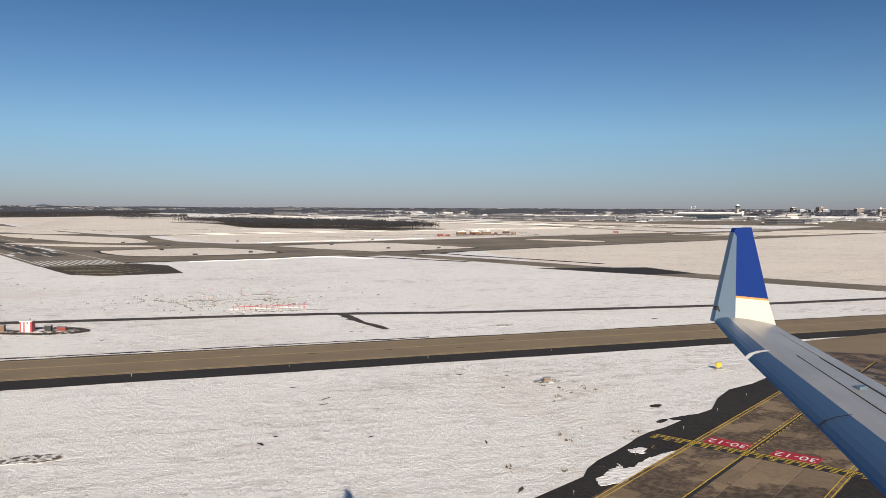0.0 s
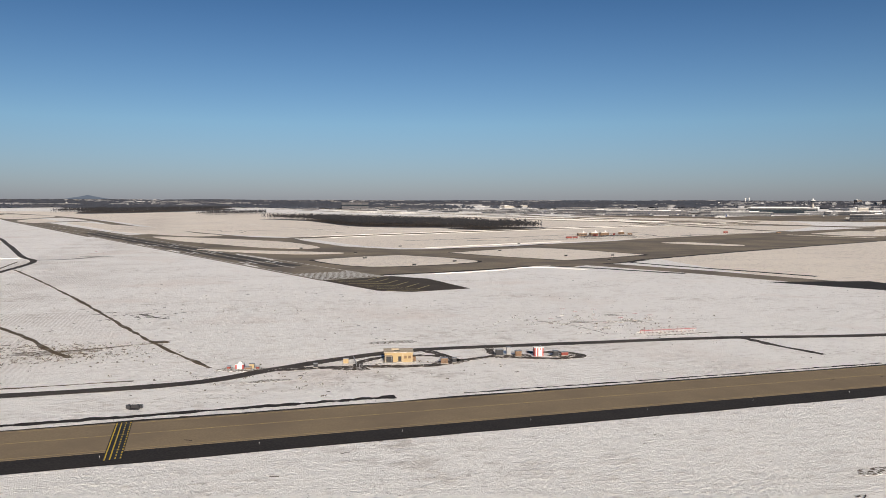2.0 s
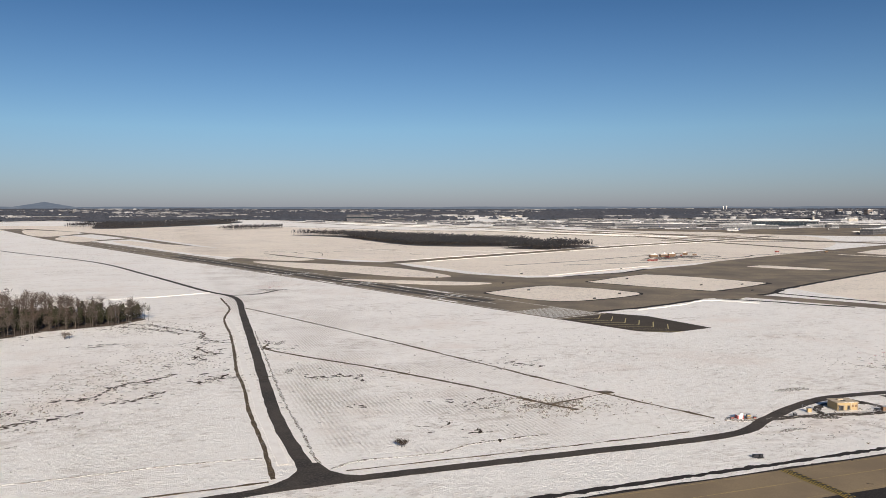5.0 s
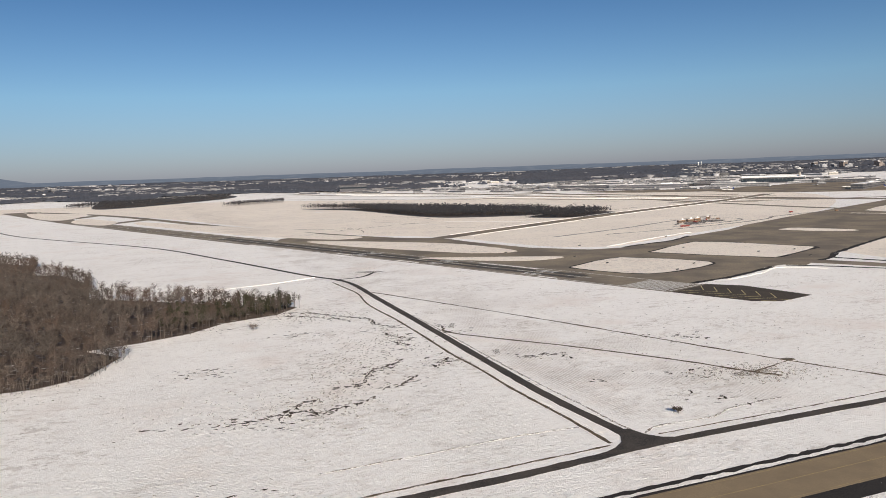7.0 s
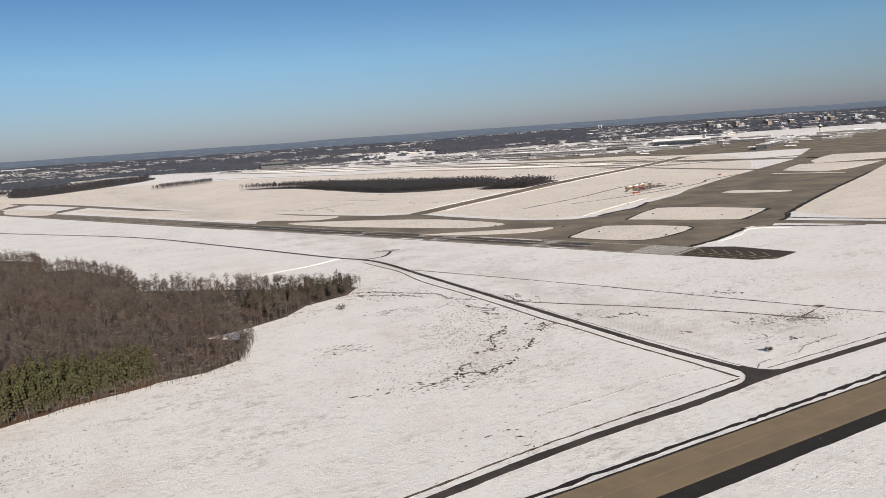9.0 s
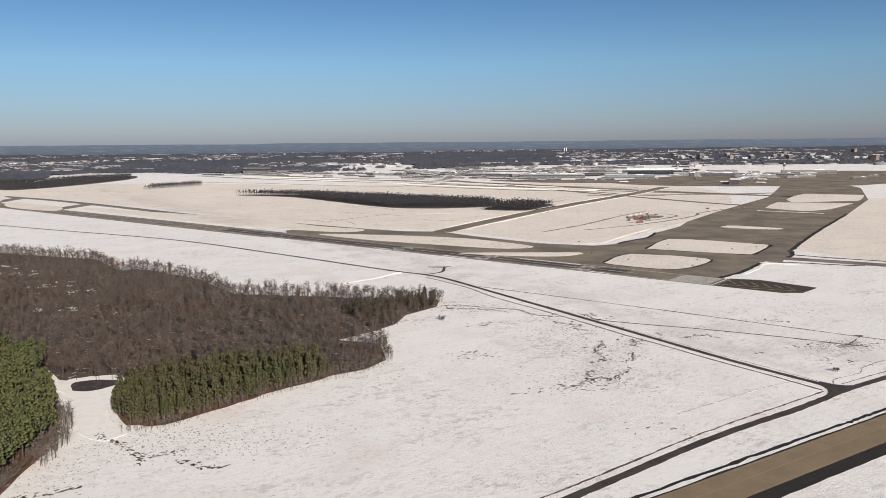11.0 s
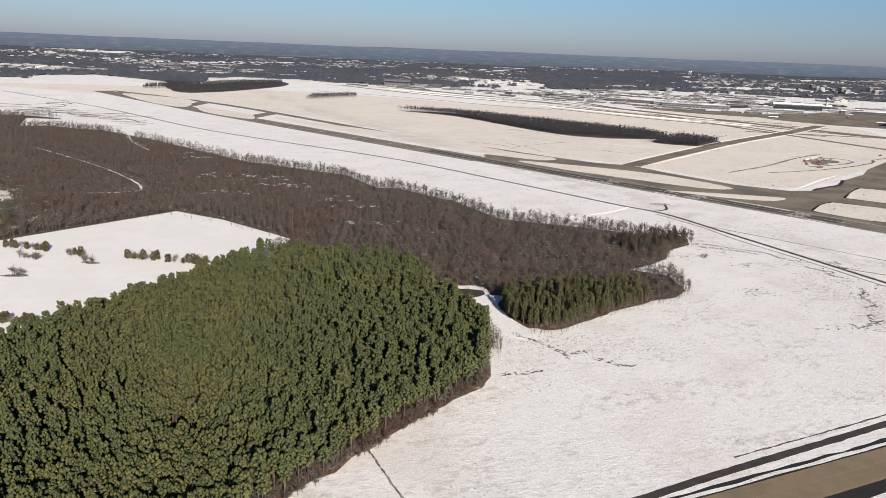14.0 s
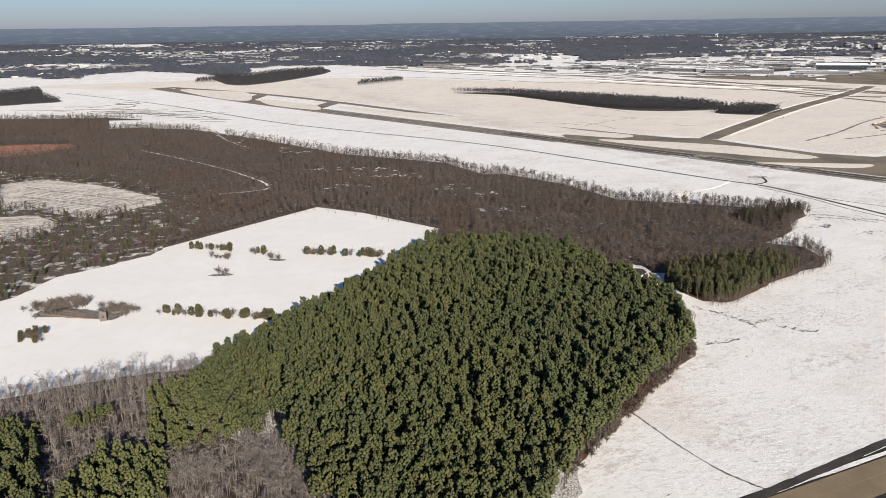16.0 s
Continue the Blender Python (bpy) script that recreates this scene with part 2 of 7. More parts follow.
CONCRETE_WET = material("stained_concrete", (0.215, 0.165, 0.115), 0.7, grain=(4, (0.066, 0.054, 0.05), 0.50, 0.53), stain=(10, (0.12, 0.078, 0.05), 0.44, 0.56))
ASPHALT = material("asphalt_shoulder", (0.026, 0.023, 0.022), 0.95, grain=(0.6, (0.042, 0.037, 0.034), 0.4, 0.7), stain=(9, (0.018, 0.016, 0.016), 0.4, 0.6))
RUNWAY = material("runway_grooved", (0.285, 0.238, 0.176), 0.85, grain=(1.2, (0.18, 0.15, 0.118), 0.4, 0.7), stain=(45, (0.155, 0.131, 0.106), 0.40, 0.62))
APRON = material("apron_concrete", (0.29, 0.238, 0.168), 0.85, grain=(2, (0.175, 0.147, 0.116), 0.4, 0.7), stain=(70, (0.15, 0.126, 0.102), 0.42, 0.6))
ROAD = material("service_road_asphalt", (0.07, 0.06, 0.052), 0.9, grain=(0.7, (0.09, 0.078, 0.068), 0.45, 0.7), stain=(12, (0.036, 0.032, 0.03), 0.4, 0.6))
YARD = material("wet_drive", (0.052, 0.045, 0.039), 0.85, grain=(1.6, (0.5, 0.46, 0.42), 0.56, 0.62), stain=(4, (0.085, 0.07, 0.058), 0.42, 0.6))
RUBBER = material("rubber_marks", (0.055, 0.05, 0.046), 0.85, grain=(3, (0.10, 0.09, 0.08), 0.45, 0.65))
SOIL = material("bare_soil", (0.085, 0.066, 0.05), 0.95, grain=(1.1, (0.62, 0.59, 0.56), 0.50, 0.60), stain=(3, (0.045, 0.037, 0.03), 0.42, 0.6), bump=(0.8, 0.3))
SCRUB = material("scrub_in_snow", (0.10, 0.078, 0.06), 0.95, grain=(0.9, (0.76, 0.74, 0.71), 0.45, 0.53), stain=(4, (0.17, 0.13, 0.095), 0.42, 0.6), bump=(0.7, 0.3))
REEDS = material("dead_reeds", (0.15, 0.112, 0.072), 0.95, grain=(1.0, (0.06, 0.048, 0.036), 0.42, 0.6), stain=(6, (0.60, 0.56, 0.52), 0.55, 0.68), bump=(0.6, 0.4))
RED_CLAY = material("red_clay", (0.36, 0.15, 0.085), 0.95, grain=(5, (0.62, 0.52, 0.48), 0.56, 0.64), stain=(18, (0.26, 0.11, 0.07), 0.4, 0.6))
LITTER = material("leaf_litter", (0.088, 0.066, 0.053), 0.95, grain=(5, (0.55, 0.52, 0.49), 0.58, 0.68), stain=(30, (0.115, 0.082, 0.062), 0.42, 0.6), bump=(1.2, 0.4))
# litter under far trees, with their shade and some bluish haze in the colour
DARK_FLOOR = material("wood_floor_painted_shade", (0.068, 0.070, 0.080), 0.95, stain=(30, (0.08, 0.068, 0.06), 0.45, 0.6))
HEDGE_FLOOR = material("snowy_wood_floor", (0.10, 0.076, 0.06), 0.95, grain=(15, (0.78, 0.75, 0.72), 0.53, 0.61), stain=(3, (0.15, 0.115, 0.09), 0.45, 0.6), bump=(0.8, 0.3))
NEEDLE_LITTER = material("needle_litter", (0.15, 0.082, 0.046), 0.95, grain=(1.6, (0.10, 0.06, 0.04), 0.42, 0.6), stain=(14, (0.42, 0.38, 0.35), 0.55, 0.62), bump=(0.7, 0.3))
POND = material("dark_ice", (0.05, 0.042, 0.038), 0.9, grain=(5, (0.12, 0.105, 0.098), 0.5, 0.7))
BARK = material("grey_bark", (0.088, 0.072, 0.062), 0.9, island=0.3)
TWIGS = material("bare_twigs", (0.083, 0.069, 0.060), 0.9, grain=(26, (0.135, 0.118, 0.106), 0.52, 0.70), stain=(75, (0.092, 0.061, 0.047), 0.44, 0.60), island=0.3)
# the bluish cast of these dark twigs is distance haze put into the colour
FAR_TWIGS = material("hazed_far_twigs", (0.038, 0.040, 0.048), 0.95, stain=(60, (0.048, 0.045, 0.048), 0.42, 0.6), island=0.3)
SOD = material("bare_sod", (0.055, 0.044, 0.036), 0.95, island=0.35)
TUFT = material("dead_grass_tuft", (0.12, 0.092, 0.064), 0.95, island=0.4)
MID_TWIGS = material("sapling_twigs", (0.15, 0.122, 0.103), 0.9, island=0.3)
PALE_TWIGS = material("pale_saplings", (0.20, 0.174, 0.158), 0.9, island=0.35)
PALE_BARK = material("pale_grey_bark", (0.23, 0.20, 0.18), 0.9, island=0.4)
NEEDLES = material("pine_needles", (0.075, 0.084, 0.034), 0.85, grain=(5, (0.060, 0.072, 0.031), 0.45, 0.6), stain=(55, (0.098, 0.097, 0.036), 0.42, 0.6), island=0.2)
YOUNG_NEEDLES = material("young_pine_needles", (0.105, 0.111, 0.041), 0.85, grain=(5, (0.088, 0.096, 0.038), 0.45, 0.6), island=0.2)
STRIP_NEEDLES = material("shaded_pine_needles", (0.068, 0.069, 0.030), 0.85, stain=(30, (0.078, 0.066, 0.036), 0.42, 0.6), island=0.3)
FAR_NEEDLES = material("dark_evergreen_needles", (0.040, 0.040, 0.022), 0.85, island=0.3)
SNOW_STUBBLE = snow_material("furrowed_stubble", (0.90, 0.82, 0.73), 1.0, (0.16, 0.12, 0.085), 0.43, 0.55)
# distance haze is put into this bluish, lightened crown colour
FAR_WOOD = material("hazed_far_woodland", (0.070, 0.078, 0.099), 1.0, stain=(700, (0.088, 0.088, 0.102), 0.45, 0.6), island=0.18)
CHEVRON = material("worn_chevron_paint", (0.50, 0.42, 0.20), 0.7, grain=(0.8, (0.2, 0.17, 0.1), 0.5, 0.7))
YELLOW = material("yellow_paint", (0.58, 0.40, 0.045), 0.6, grain=(0.5, (0.36, 0.26, 0.06), 0.5, 0.7))
PALE_RED = material("faded_red_paint", (0.40, 0.085, 0.085), 0.7, grain=(0.7, (0.33, 0.11, 0.10), 0.45, 0.7))
OLD_YELLOW = material("old_yellow_line", (0.36, 0.28, 0.12), 0.75, grain=(0.7, (0.25, 0.19, 0.11), 0.45, 0.65))
WHITE = material("white_paint", (0.78, 0.77, 0.74), 0.6, grain=(0.8, (0.5, 0.48, 0.45), 0.55, 0.7))
RED = material("red_paint", (0.42, 0.026, 0.036), 0.55, grain=(0.6, (0.32, 0.024, 0.03), 0.5, 0.7))
RUST_RED = material("weathered_red_paint", (0.24, 0.055, 0.045), 0.7, grain=(0.7, (0.15, 0.06, 0.05), 0.45, 0.7))
BLACK = material("black_paint", (0.03, 0.03, 0.03), 0.7)
TAN_WALL = material("tan_wall", (0.43, 0.32, 0.18), 0.8, grain=(1.5, (0.42, 0.29, 0.13), 0.5, 0.7))
TAN_ROOF = material("tan_roof", (0.46, 0.38, 0.28), 0.8, grain=(1.2, (0.62, 0.56, 0.48), 0.5, 0.65))
DARK = material("dark_metal", (0.05, 0.05, 0.055), 0.5, metal=0.4)
STEEL = material("galvanised_steel", (0.36, 0.36, 0.37), 0.45, metal=0.7)
WOOD = material("weathered_timber", (0.22, 0.14, 0.09), 0.9, grain=(0.8, (0.13, 0.085, 0.06), 0.45, 0.65))
GLASS = material("dark_glazing", (0.03, 0.04, 0.05), 0.12)
WALL_GREY = material("grey_cladding", (0.30, 0.30, 0.31), 0.8, grain=(6, (0.20, 0.20, 0.21), 0.45, 0.6), per_object=0.35)
WALL_DARK = material("dark_cladding", (0.10, 0.10, 0.115), 0.8, grain=(6, (0.17, 0.16, 0.16), 0.45, 0.6), per_object=0.3)
ROOF_SNOW = material("snowy_roof", (0.80, 0.79, 0.78), 0.7, grain=(12, (0.55, 0.54, 0.53), 0.5, 0.7))
ROOF_DULL = material("dull_roof", (0.36, 0.345, 0.33), 0.8, grain=(9, (0.6, 0.58, 0.55), 0.52, 0.62))
CONC_PALE = material("pale_concrete", (0.42, 0.39, 0.35), 0.8, grain=(3, (0.33, 0.31, 0.28), 0.45, 0.65))
TOWN_WALL = material("pale_town_walls", (0.22, 0.22, 0.23), 0.85, island=0.7)
BRICK = material("brick_facade", (0.20, 0.165, 0.145), 0.85, per_object=0.35)
WING_GREY = material("wing_grey_paint", (0.33, 0.33, 0.335), 0.32, metal=0.25, grain=(1.5, (0.24, 0.245, 0.255), 0.4, 0.7))
# bare metal; the blue of the reflected sky is put into its base colour
WING_SLAT = material("slat_sky_tint", (0.085, 0.16, 0.27), 0.36, metal=0.6)
WING_BLUE = material("winglet_blue", (0.0005, 0.021, 0.145), 0.75)
WING_CREAM = material("winglet_cream", (0.60, 0.55, 0.45), 0.5)
WING_GOLD = material("winglet_gold", (0.48, 0.25, 0.09), 0.4)
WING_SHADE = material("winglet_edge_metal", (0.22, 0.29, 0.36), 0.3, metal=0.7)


# ---- building helpers ----
def far_rise(x, y):
    """The country climbs gently towards the skyline."""
    d = min(math.hypot(x + 500, y + 370), 8800)
    if d <= 2200:
        return 0.0
    climb_to = 150 * ((d - 2200) / 6600) ** 1.35
    return 70 * (1 - math.exp(-climb_to / 70)) + 12 * noise.noise((x / 900, y / 900, 0.3)) * min(1, max(0, (d - 3600) / 2500))


def place(x, y, z=0.0, turn=0.0):
    return pose(x * K, y * K, (z + far_rise(x, y)) * K, 0, 0, turn)


def raw(name, verts, faces, mat, parent=None, label="", smooth=False):
    """ONE mesh object out of arrays in field metres."""
    me = bpy.data.meshes.new(name)
    me.from_pydata([tuple(v) for v in (np.asarray(verts, float) * K)], [], [tuple(f) for f in faces])
    me.materials.append(mat)
    if smooth:
        me.polygons.foreach_set("use_smooth", [True] * len(me.polygons))
    ob = new(name, me)
    if parent:
        ob.parent = parent
    return tagged(ob, label)


def soup(name, verts, tris, mat, parent=None, label=""):
    """A large triangle mesh out of arrays in field metres."""
    v = np.ascontiguousarray(np.asarray(verts, np.float32) * K)
    f = np.ascontiguousarray(np.asarray(tris, np.int32))
    me = bpy.data.meshes.new(name)
    me.vertices.add(len(v))
    me.vertices.foreach_set("co", v.ravel())
    me.loops.add(f.size)
    me.loops.foreach_set("vertex_index", f.ravel())
    me.polygons.add(len(f))
    me.polygons.foreach_set("loop_start", np.arange(0, f.size, 3, dtype=np.int32))
    me.polygons.foreach_set("loop_total", np.full(len(f), 3, np.int32))
    me.materials.append(mat)
    me.update(calc_edges=True)
    ob = new(name, me)
    if parent:
        ob.parent = parent
    return tagged(ob, label)


def part(name, bm, mat, parent=None, label=""):
    """Links a bmesh, in field metres, as ONE mesh object under a thing or a part."""
    bmesh.ops.scale(bm, vec=(K, K, K), verts=bm.verts)
    me = bpy.data.meshes.new(name)
    bm.to_mesh(me)
    bm.free()
    me.materials.append(mat)
    ob = new(name, me)
    if parent:
        ob.parent = parent
    return tagged(ob, label)


def box(bm, x, y, z, sx, sy, sz, turn=0.0, bevel=0.0):
    """A box that stands on z with its middle at x, y."""
    made = bmesh.ops.create_cube(bm, size=1, matrix=Matrix.Translation((x, y, z + sz / 2)) @ Matrix.Rotation(radians(turn), 4, "Z") @ Matrix.Diagonal((sx, sy, sz, 1)))
    if bevel:
        bmesh.ops.bevel(bm, geom=[e for e in {e for v in made["verts"] for e in v.link_edges}], offset=bevel, segments=1, affect="EDGES")
    return bm


def tube(bm, a, c, r1, r2=None, sides=6):
    a, c = Vector(a), Vector(c)
    turn = (c - a).to_track_quat("Z", "Y").to_matrix().to_4x4()
    bmesh.ops.create_cone(bm, cap_ends=True, segments=sides, radius1=r1, radius2=r1 if r2 is None else r2, depth=(c - a).length, matrix=Matrix.Translation((a + c) / 2) @ turn)
    return bm


def thing(name, m, label, category, group="", kind=""):
    ob = new(name)
    ob.empty_display_size = 0.5
    ob.matrix_basis = m
    return tagged(ob, label, category, group, kind)


def curve_through(pts, closed=False, step=6.0):
    """A smooth line through the plan's corners, in even steps."""
    p = [np.array(q, float) for q in pts]
    n, line = len(p), []
    for i in range(n if closed else n - 1):
        if closed:
            a, b, c, d = p[i - 1], p[i], p[(i + 1) % n], p[(i + 2) % n]
        else:
            a, b, c, d = p[max(i - 1, 0)], p[i], p[i + 1], p[min(i + 2, n - 1)]
        k = max(2, int(np.linalg.norm(c - b) / step))
        k = min(k, 60)
        for s in range(k):
            t = s / k
            line.append(0.5 * (2 * b + (c - a) * t + (2 * a - 5 * b + 4 * c - d) * t * t + (3 * b - a - 3 * c + d) * t ** 3))
    if not closed:
        line.append(p[-1])
    return line


def strip(name, pts, width, z, mat, label, category, kind="structure", ragged=0.0, thick=0.3, step=6.0, smooth=True, grain=5.0, parent=None):
    """A road-like slab along a line, with uneven edges where ragged. Its top lies z over the ground."""
    line = curve_through(pts, step=step) if smooth else [np.array(q, float) for q in pts]
    verts, faces = [], []
    for i, q in enumerate(line):
        d = line[min(i + 1, len(line) - 1)] - line[max(i - 1, 0)]
        d = d / (np.linalg.norm(d) + 1e-9)
        side = np.array((-d[1], d[0]))
        for s in (1, -1):
            w = width / 2 + ragged * (noise.noise((q[0] / grain, q[1] / grain, s * 7.3)) + 0.6 * noise.noise((q[0] / grain * 3, q[1] / grain * 3, s * 3.1)))
            e = q + side * s * max(w, 0.1)
            verts.append((e[0], e[1], z + far_rise(*e)))
            verts.append((e[0], e[1], z - thick + far_rise(*e)))
    for i in range(len(line) - 1):
        a, b = 4 * i, 4 * i + 4
        faces += [(a, a + 2, b + 2, b), (a, b, b + 1, a + 1), (a + 2, a + 3, b + 3, b + 2)]
    ob = raw(name, verts, faces, mat, parent, label)
    return tagged(ob, label, category, kind=kind) if not parent else ob


def patch(name, pts, z, mat, label, category, kind="structure", ragged=0.0, thick=0.3, step=6.0, smooth=True, grain=6.0, parent=None):
    """A flat piece of ground with an outline through the plan's corners."""
    line = curve_through(pts, True, step) if smooth else [np.array(q, float) for q in pts]
    out_line = []
    mid = np.mean(line, axis=0)
    for q in line:
        r = ragged * (noise.noise((q[0] / grain, q[1] / grain, 1.7)) + 0.7 * noise.noise((q[0] / grain * 2.7, q[1] / grain * 2.7, 5.1)))
        d = (q - mid) / (np.linalg.norm(q - mid) + 1e-9)
        out_line.append(q + d * r)
    bm = bmesh.new()
    top = [bm.verts.new((q[0], q[1], z + far_rise(*q))) for q in out_line]
    rise = [v.co.z for v in top]
    edges = [bm.edges.new((top[i], top[(i + 1) % len(top)])) for i in range(len(top))]
    bmesh.ops.triangle_fill(bm, use_beauty=True, edges=edges, normal=(0, 0, 1))
    if max(rise) - min(rise) > 0.2:
        for _ in range(7):  # a large piece follows the rise of the country
            long = [e for e in bm.edges if e.calc_length() > 110]
            if not long:
                break
            bmesh.ops.subdivide_edges(bm, edges=long, cuts=1)
            bmesh.ops.triangulate(bm, faces=[f for f in bm.faces if len(f.verts) > 3])
        for v in bm.verts:
            v.co.z = z + far_rise(v.co.x, v.co.y)
    side = [[bm.verts.new((q[0], q[1], z + drop + far_rise(*q))) for q in out_line] for drop in (0.0, -thick)]
    for i in range(len(out_line)):
        j = (i + 1) % len(out_line)
        bm.faces.new((side[0][i], side[1][i], side[1][j], side[0][j]))
    for f in bm.faces:
        f.normal_update()
    bmesh.ops.reverse_faces(bm, faces=[f for f in bm.faces if f.normal.z < -0.5])
    ob = part(name, bm, mat, parent, label)
    return tagged(ob, label, category, kind=kind) if not parent else ob


def inside(poly, x, y):
    """Which of the places lie inside the outline."""
    x, y = np.asarray(x), np.asarray(y)
    hit = np.zeros(x.shape, bool)
    for (ax, ay), (bx, by) in zip(poly, poly[1:] + poly[:1]):
        cross = ((ay > y) != (by > y)) & (x < (bx - ax) * (y - ay) / (by - ay + 1e-12) + ax)
        hit ^= cross
    return hit


def scatter(poly, spacing, seed, jitter=0.45):
    rng = np.random.default_rng(seed)
    p = np.array(poly)
    gx, gy = np.meshgrid(np.arange(p[:, 0].min(), p[:, 0].max(), spacing), np.arange(p[:, 1].min(), p[:, 1].max(), spacing * 0.9))
    gx = gx + (np.arange(gx.shape[0]) % 2)[:, None] * spacing / 2
    gx, gy = gx.ravel() + rng.uniform(-jitter, jitter, gx.size) * spacing, gy.ravel() + rng.uniform(-jitter, jitter, gx.size) * spacing
    ok = inside(poly, gx, gy)
    return np.stack([gx[ok], gy[ok]], 1)


# ---- ground ----
def build_ground():
    xs = np.concatenate([np.linspace(-7600, -1800, 40), np.linspace(-1700, 900, 40), np.linspace(1000, 7400, 44)])
    ys = np.concatenate([np.linspace(-2600, -500, 12), np.linspace(-400, 2200, 34), np.linspace(2300, 8300, 60)])
    verts, faces = [], []
    for y in ys:
        for x in xs:
            verts.append((x, y, far_rise(x, y)))
    w = len(xs)
    for j in range(len(ys) - 1):
        for i in range(w - 1):
            faces.append((j * w + i, j * w + i + 1, (j + 1) * w + i + 1, (j + 1) * w + i))
    return tagged(raw("ground", verts, faces, SNOW, smooth=True), "snow-covered farmland with straw and soil showing through", "ground", kind="structure")


build_ground()

# stubbly infield between the runways, thinner snow
patch("ground_infield", [(-2294, 2536), (-1337, 2032), (-637, 1084), (-401, 873), (-235, 641), (-74, 750), (372, 1203), (650, 1797), (461, 2266), (-412, 2383), (-1200, 2738)], 0.05, SNOW_FAR, "thin snow over straw-coloured infield grass", "ground", step=60)
patch("ground_infield", [(16, 528), (54, 575), (384, 898), (839, 1283), (1334, 1187), (865, 285), (303, 100), (188, 187), (69, 298)], 0.05, SNOW_FAR, "thin snow over straw-coloured infield grass", "ground", step=60)

# ---- pavements ----
# taxiway beside the departure runway and its connector
TAX_DIR = np.array((0.936, 0.351))
TAX_SIDE = np.array((-0.351, 0.936))
TAX_MID = np.array((-212.2, -56.1))


def tax(s, o):
    """A place on the taxiway: s along it, o to its far side."""
    q = TAX_MID + TAX_DIR * s + TAX_SIDE * o
    return (q[0], q[1])


strip("taxiway_shoulder", [tax(-1200, -4.5), tax(-400, -4.5), tax(0, -4.5), tax(420, -4.5)], 29, 0.06, ASPHALT, "black asphalt taxiway shoulder edged with melting snow", "shoulder", ragged=0.5, step=4, grain=9)
strip("taxiway_shoulder", [tax(-1200, 11.2), tax(-300, 11.2), tax(0, 11.2), tax(460, 11.2)], 1.7, 0.06, ASPHALT, "narrow black shoulder with ragged snow edge", "shoulder", ragged=0.8, step=2.5, grain=7)
strip("taxiway_shoulder", [tax(-1200, 15.6), tax(-400, 15.6), tax(-120, 15.6), tax(0, 15.9), tax(66, 16.6)], 2.2, 0.06, ASPHALT, "ragged black strip of bare ground beside the taxiway", "shoulder", ragged=1.2, step=1.0, grain=2.6)
strip("taxiway_shoulder", [tax(84, 15.0), tax(140, 14.4), tax(220, 14.0)], 0.7, 0.06, ASPHALT, "broken black strip of bare ground beside the taxiway", "shoulder", ragged=0.8, step=1.6, grain=5)
taxiway = strip("taxiway", [tax(-1200, 0), tax(0, 0), tax(300, 0), tax(560, 0)], 21.5, 0.10, CONCRETE, "tan concrete taxiway with yellow centre line", "taxiway", step=20)
CON_DIR = np.array((0.622, 0.783))
CON_SIDE = np.array((0.783, -0.622))
CON_MID = np.array((33.3, -62.0))


def con(s, o):
    """A place on the connector: s along it towards the taxiway, o across it."""
    q = CON_MID + CON_DIR * s + CON_SIDE * o
    return (q[0], q[1])


SNOW_EDGE = [(56.1, -12.6), (50.4, -18.9), (44.5, -23.8), (40.2, -30.4), (36.6, -38.3), (31.3, -43.8), (26.3, -49.4), (23.1, -51.9), (20.4, -54.8), (19.0, -57.6), (16.2, -61.5), (13.2, -65.2), (11.2, -68.6), (10.0, -71.8), (4.5, -77.8)]
patch("connector_shoulder", SNOW_EDGE + [con(-60, -14.5), con(-160, -17), con(-160, 27), con(0, 27), con(60, 34), con(95, 70), con(84, -13), con(72, -12)], 0.06, ASPHALT, "black asphalt connector shoulder under patchy snow", "shoulder", ragged=0.5, step=1.2, grain=2.2, smooth=False)
for pts in ([(11.5, -72.7), (11.8, -74.7), (14.3, -73.7), (18.0, -69.5), (22.8, -63.3), (23.7, -61.6), (20.0, -64.3), (16.3, -68.5), (15.2, -66.8), (13.2, -70.7)], [(17.7, -61.5), (19.7, -59.4), (20.5, -60.9), (18.5, -62.9)]):
    patch("snow_streak", pts, 0.12, BANK, "rest of melting snow on the black shoulder", "snow", ragged=1.1, step=0.4, grain=1.0)
for pts in [[(28.0, -44.5), (30.3, -42.8), (33.9, -41.3), (32.3, -44.1), (29.6, -45.1)], [(26.9, -36.4), (28.3, -35.2), (29.3, -35.5), (27.9, -37.5)], [(25.4, -46.2), (27.2, -44.5), (27.6, -45.2), (26.1, -46.9)]]:
    patch("bare_patch", pts, 0.05, ASPHALT, "wet black sliver where the snow has melted", "soil", ragged=0.3, step=0.6, grain=1)
connector = patch("taxiway_connector", [con(-160, -7.6), con(0, -7.6), con(42, -7.6), con(60, -7.8), con(74, -9), con(90, -12), con(115, 70), con(72, 64), con(50, 17), con(0, 13), con(-160, 13)], 0.11, CONCRETE_WET, "stained tan concrete connector taxiway with yellow lines", "taxiway", step=8)


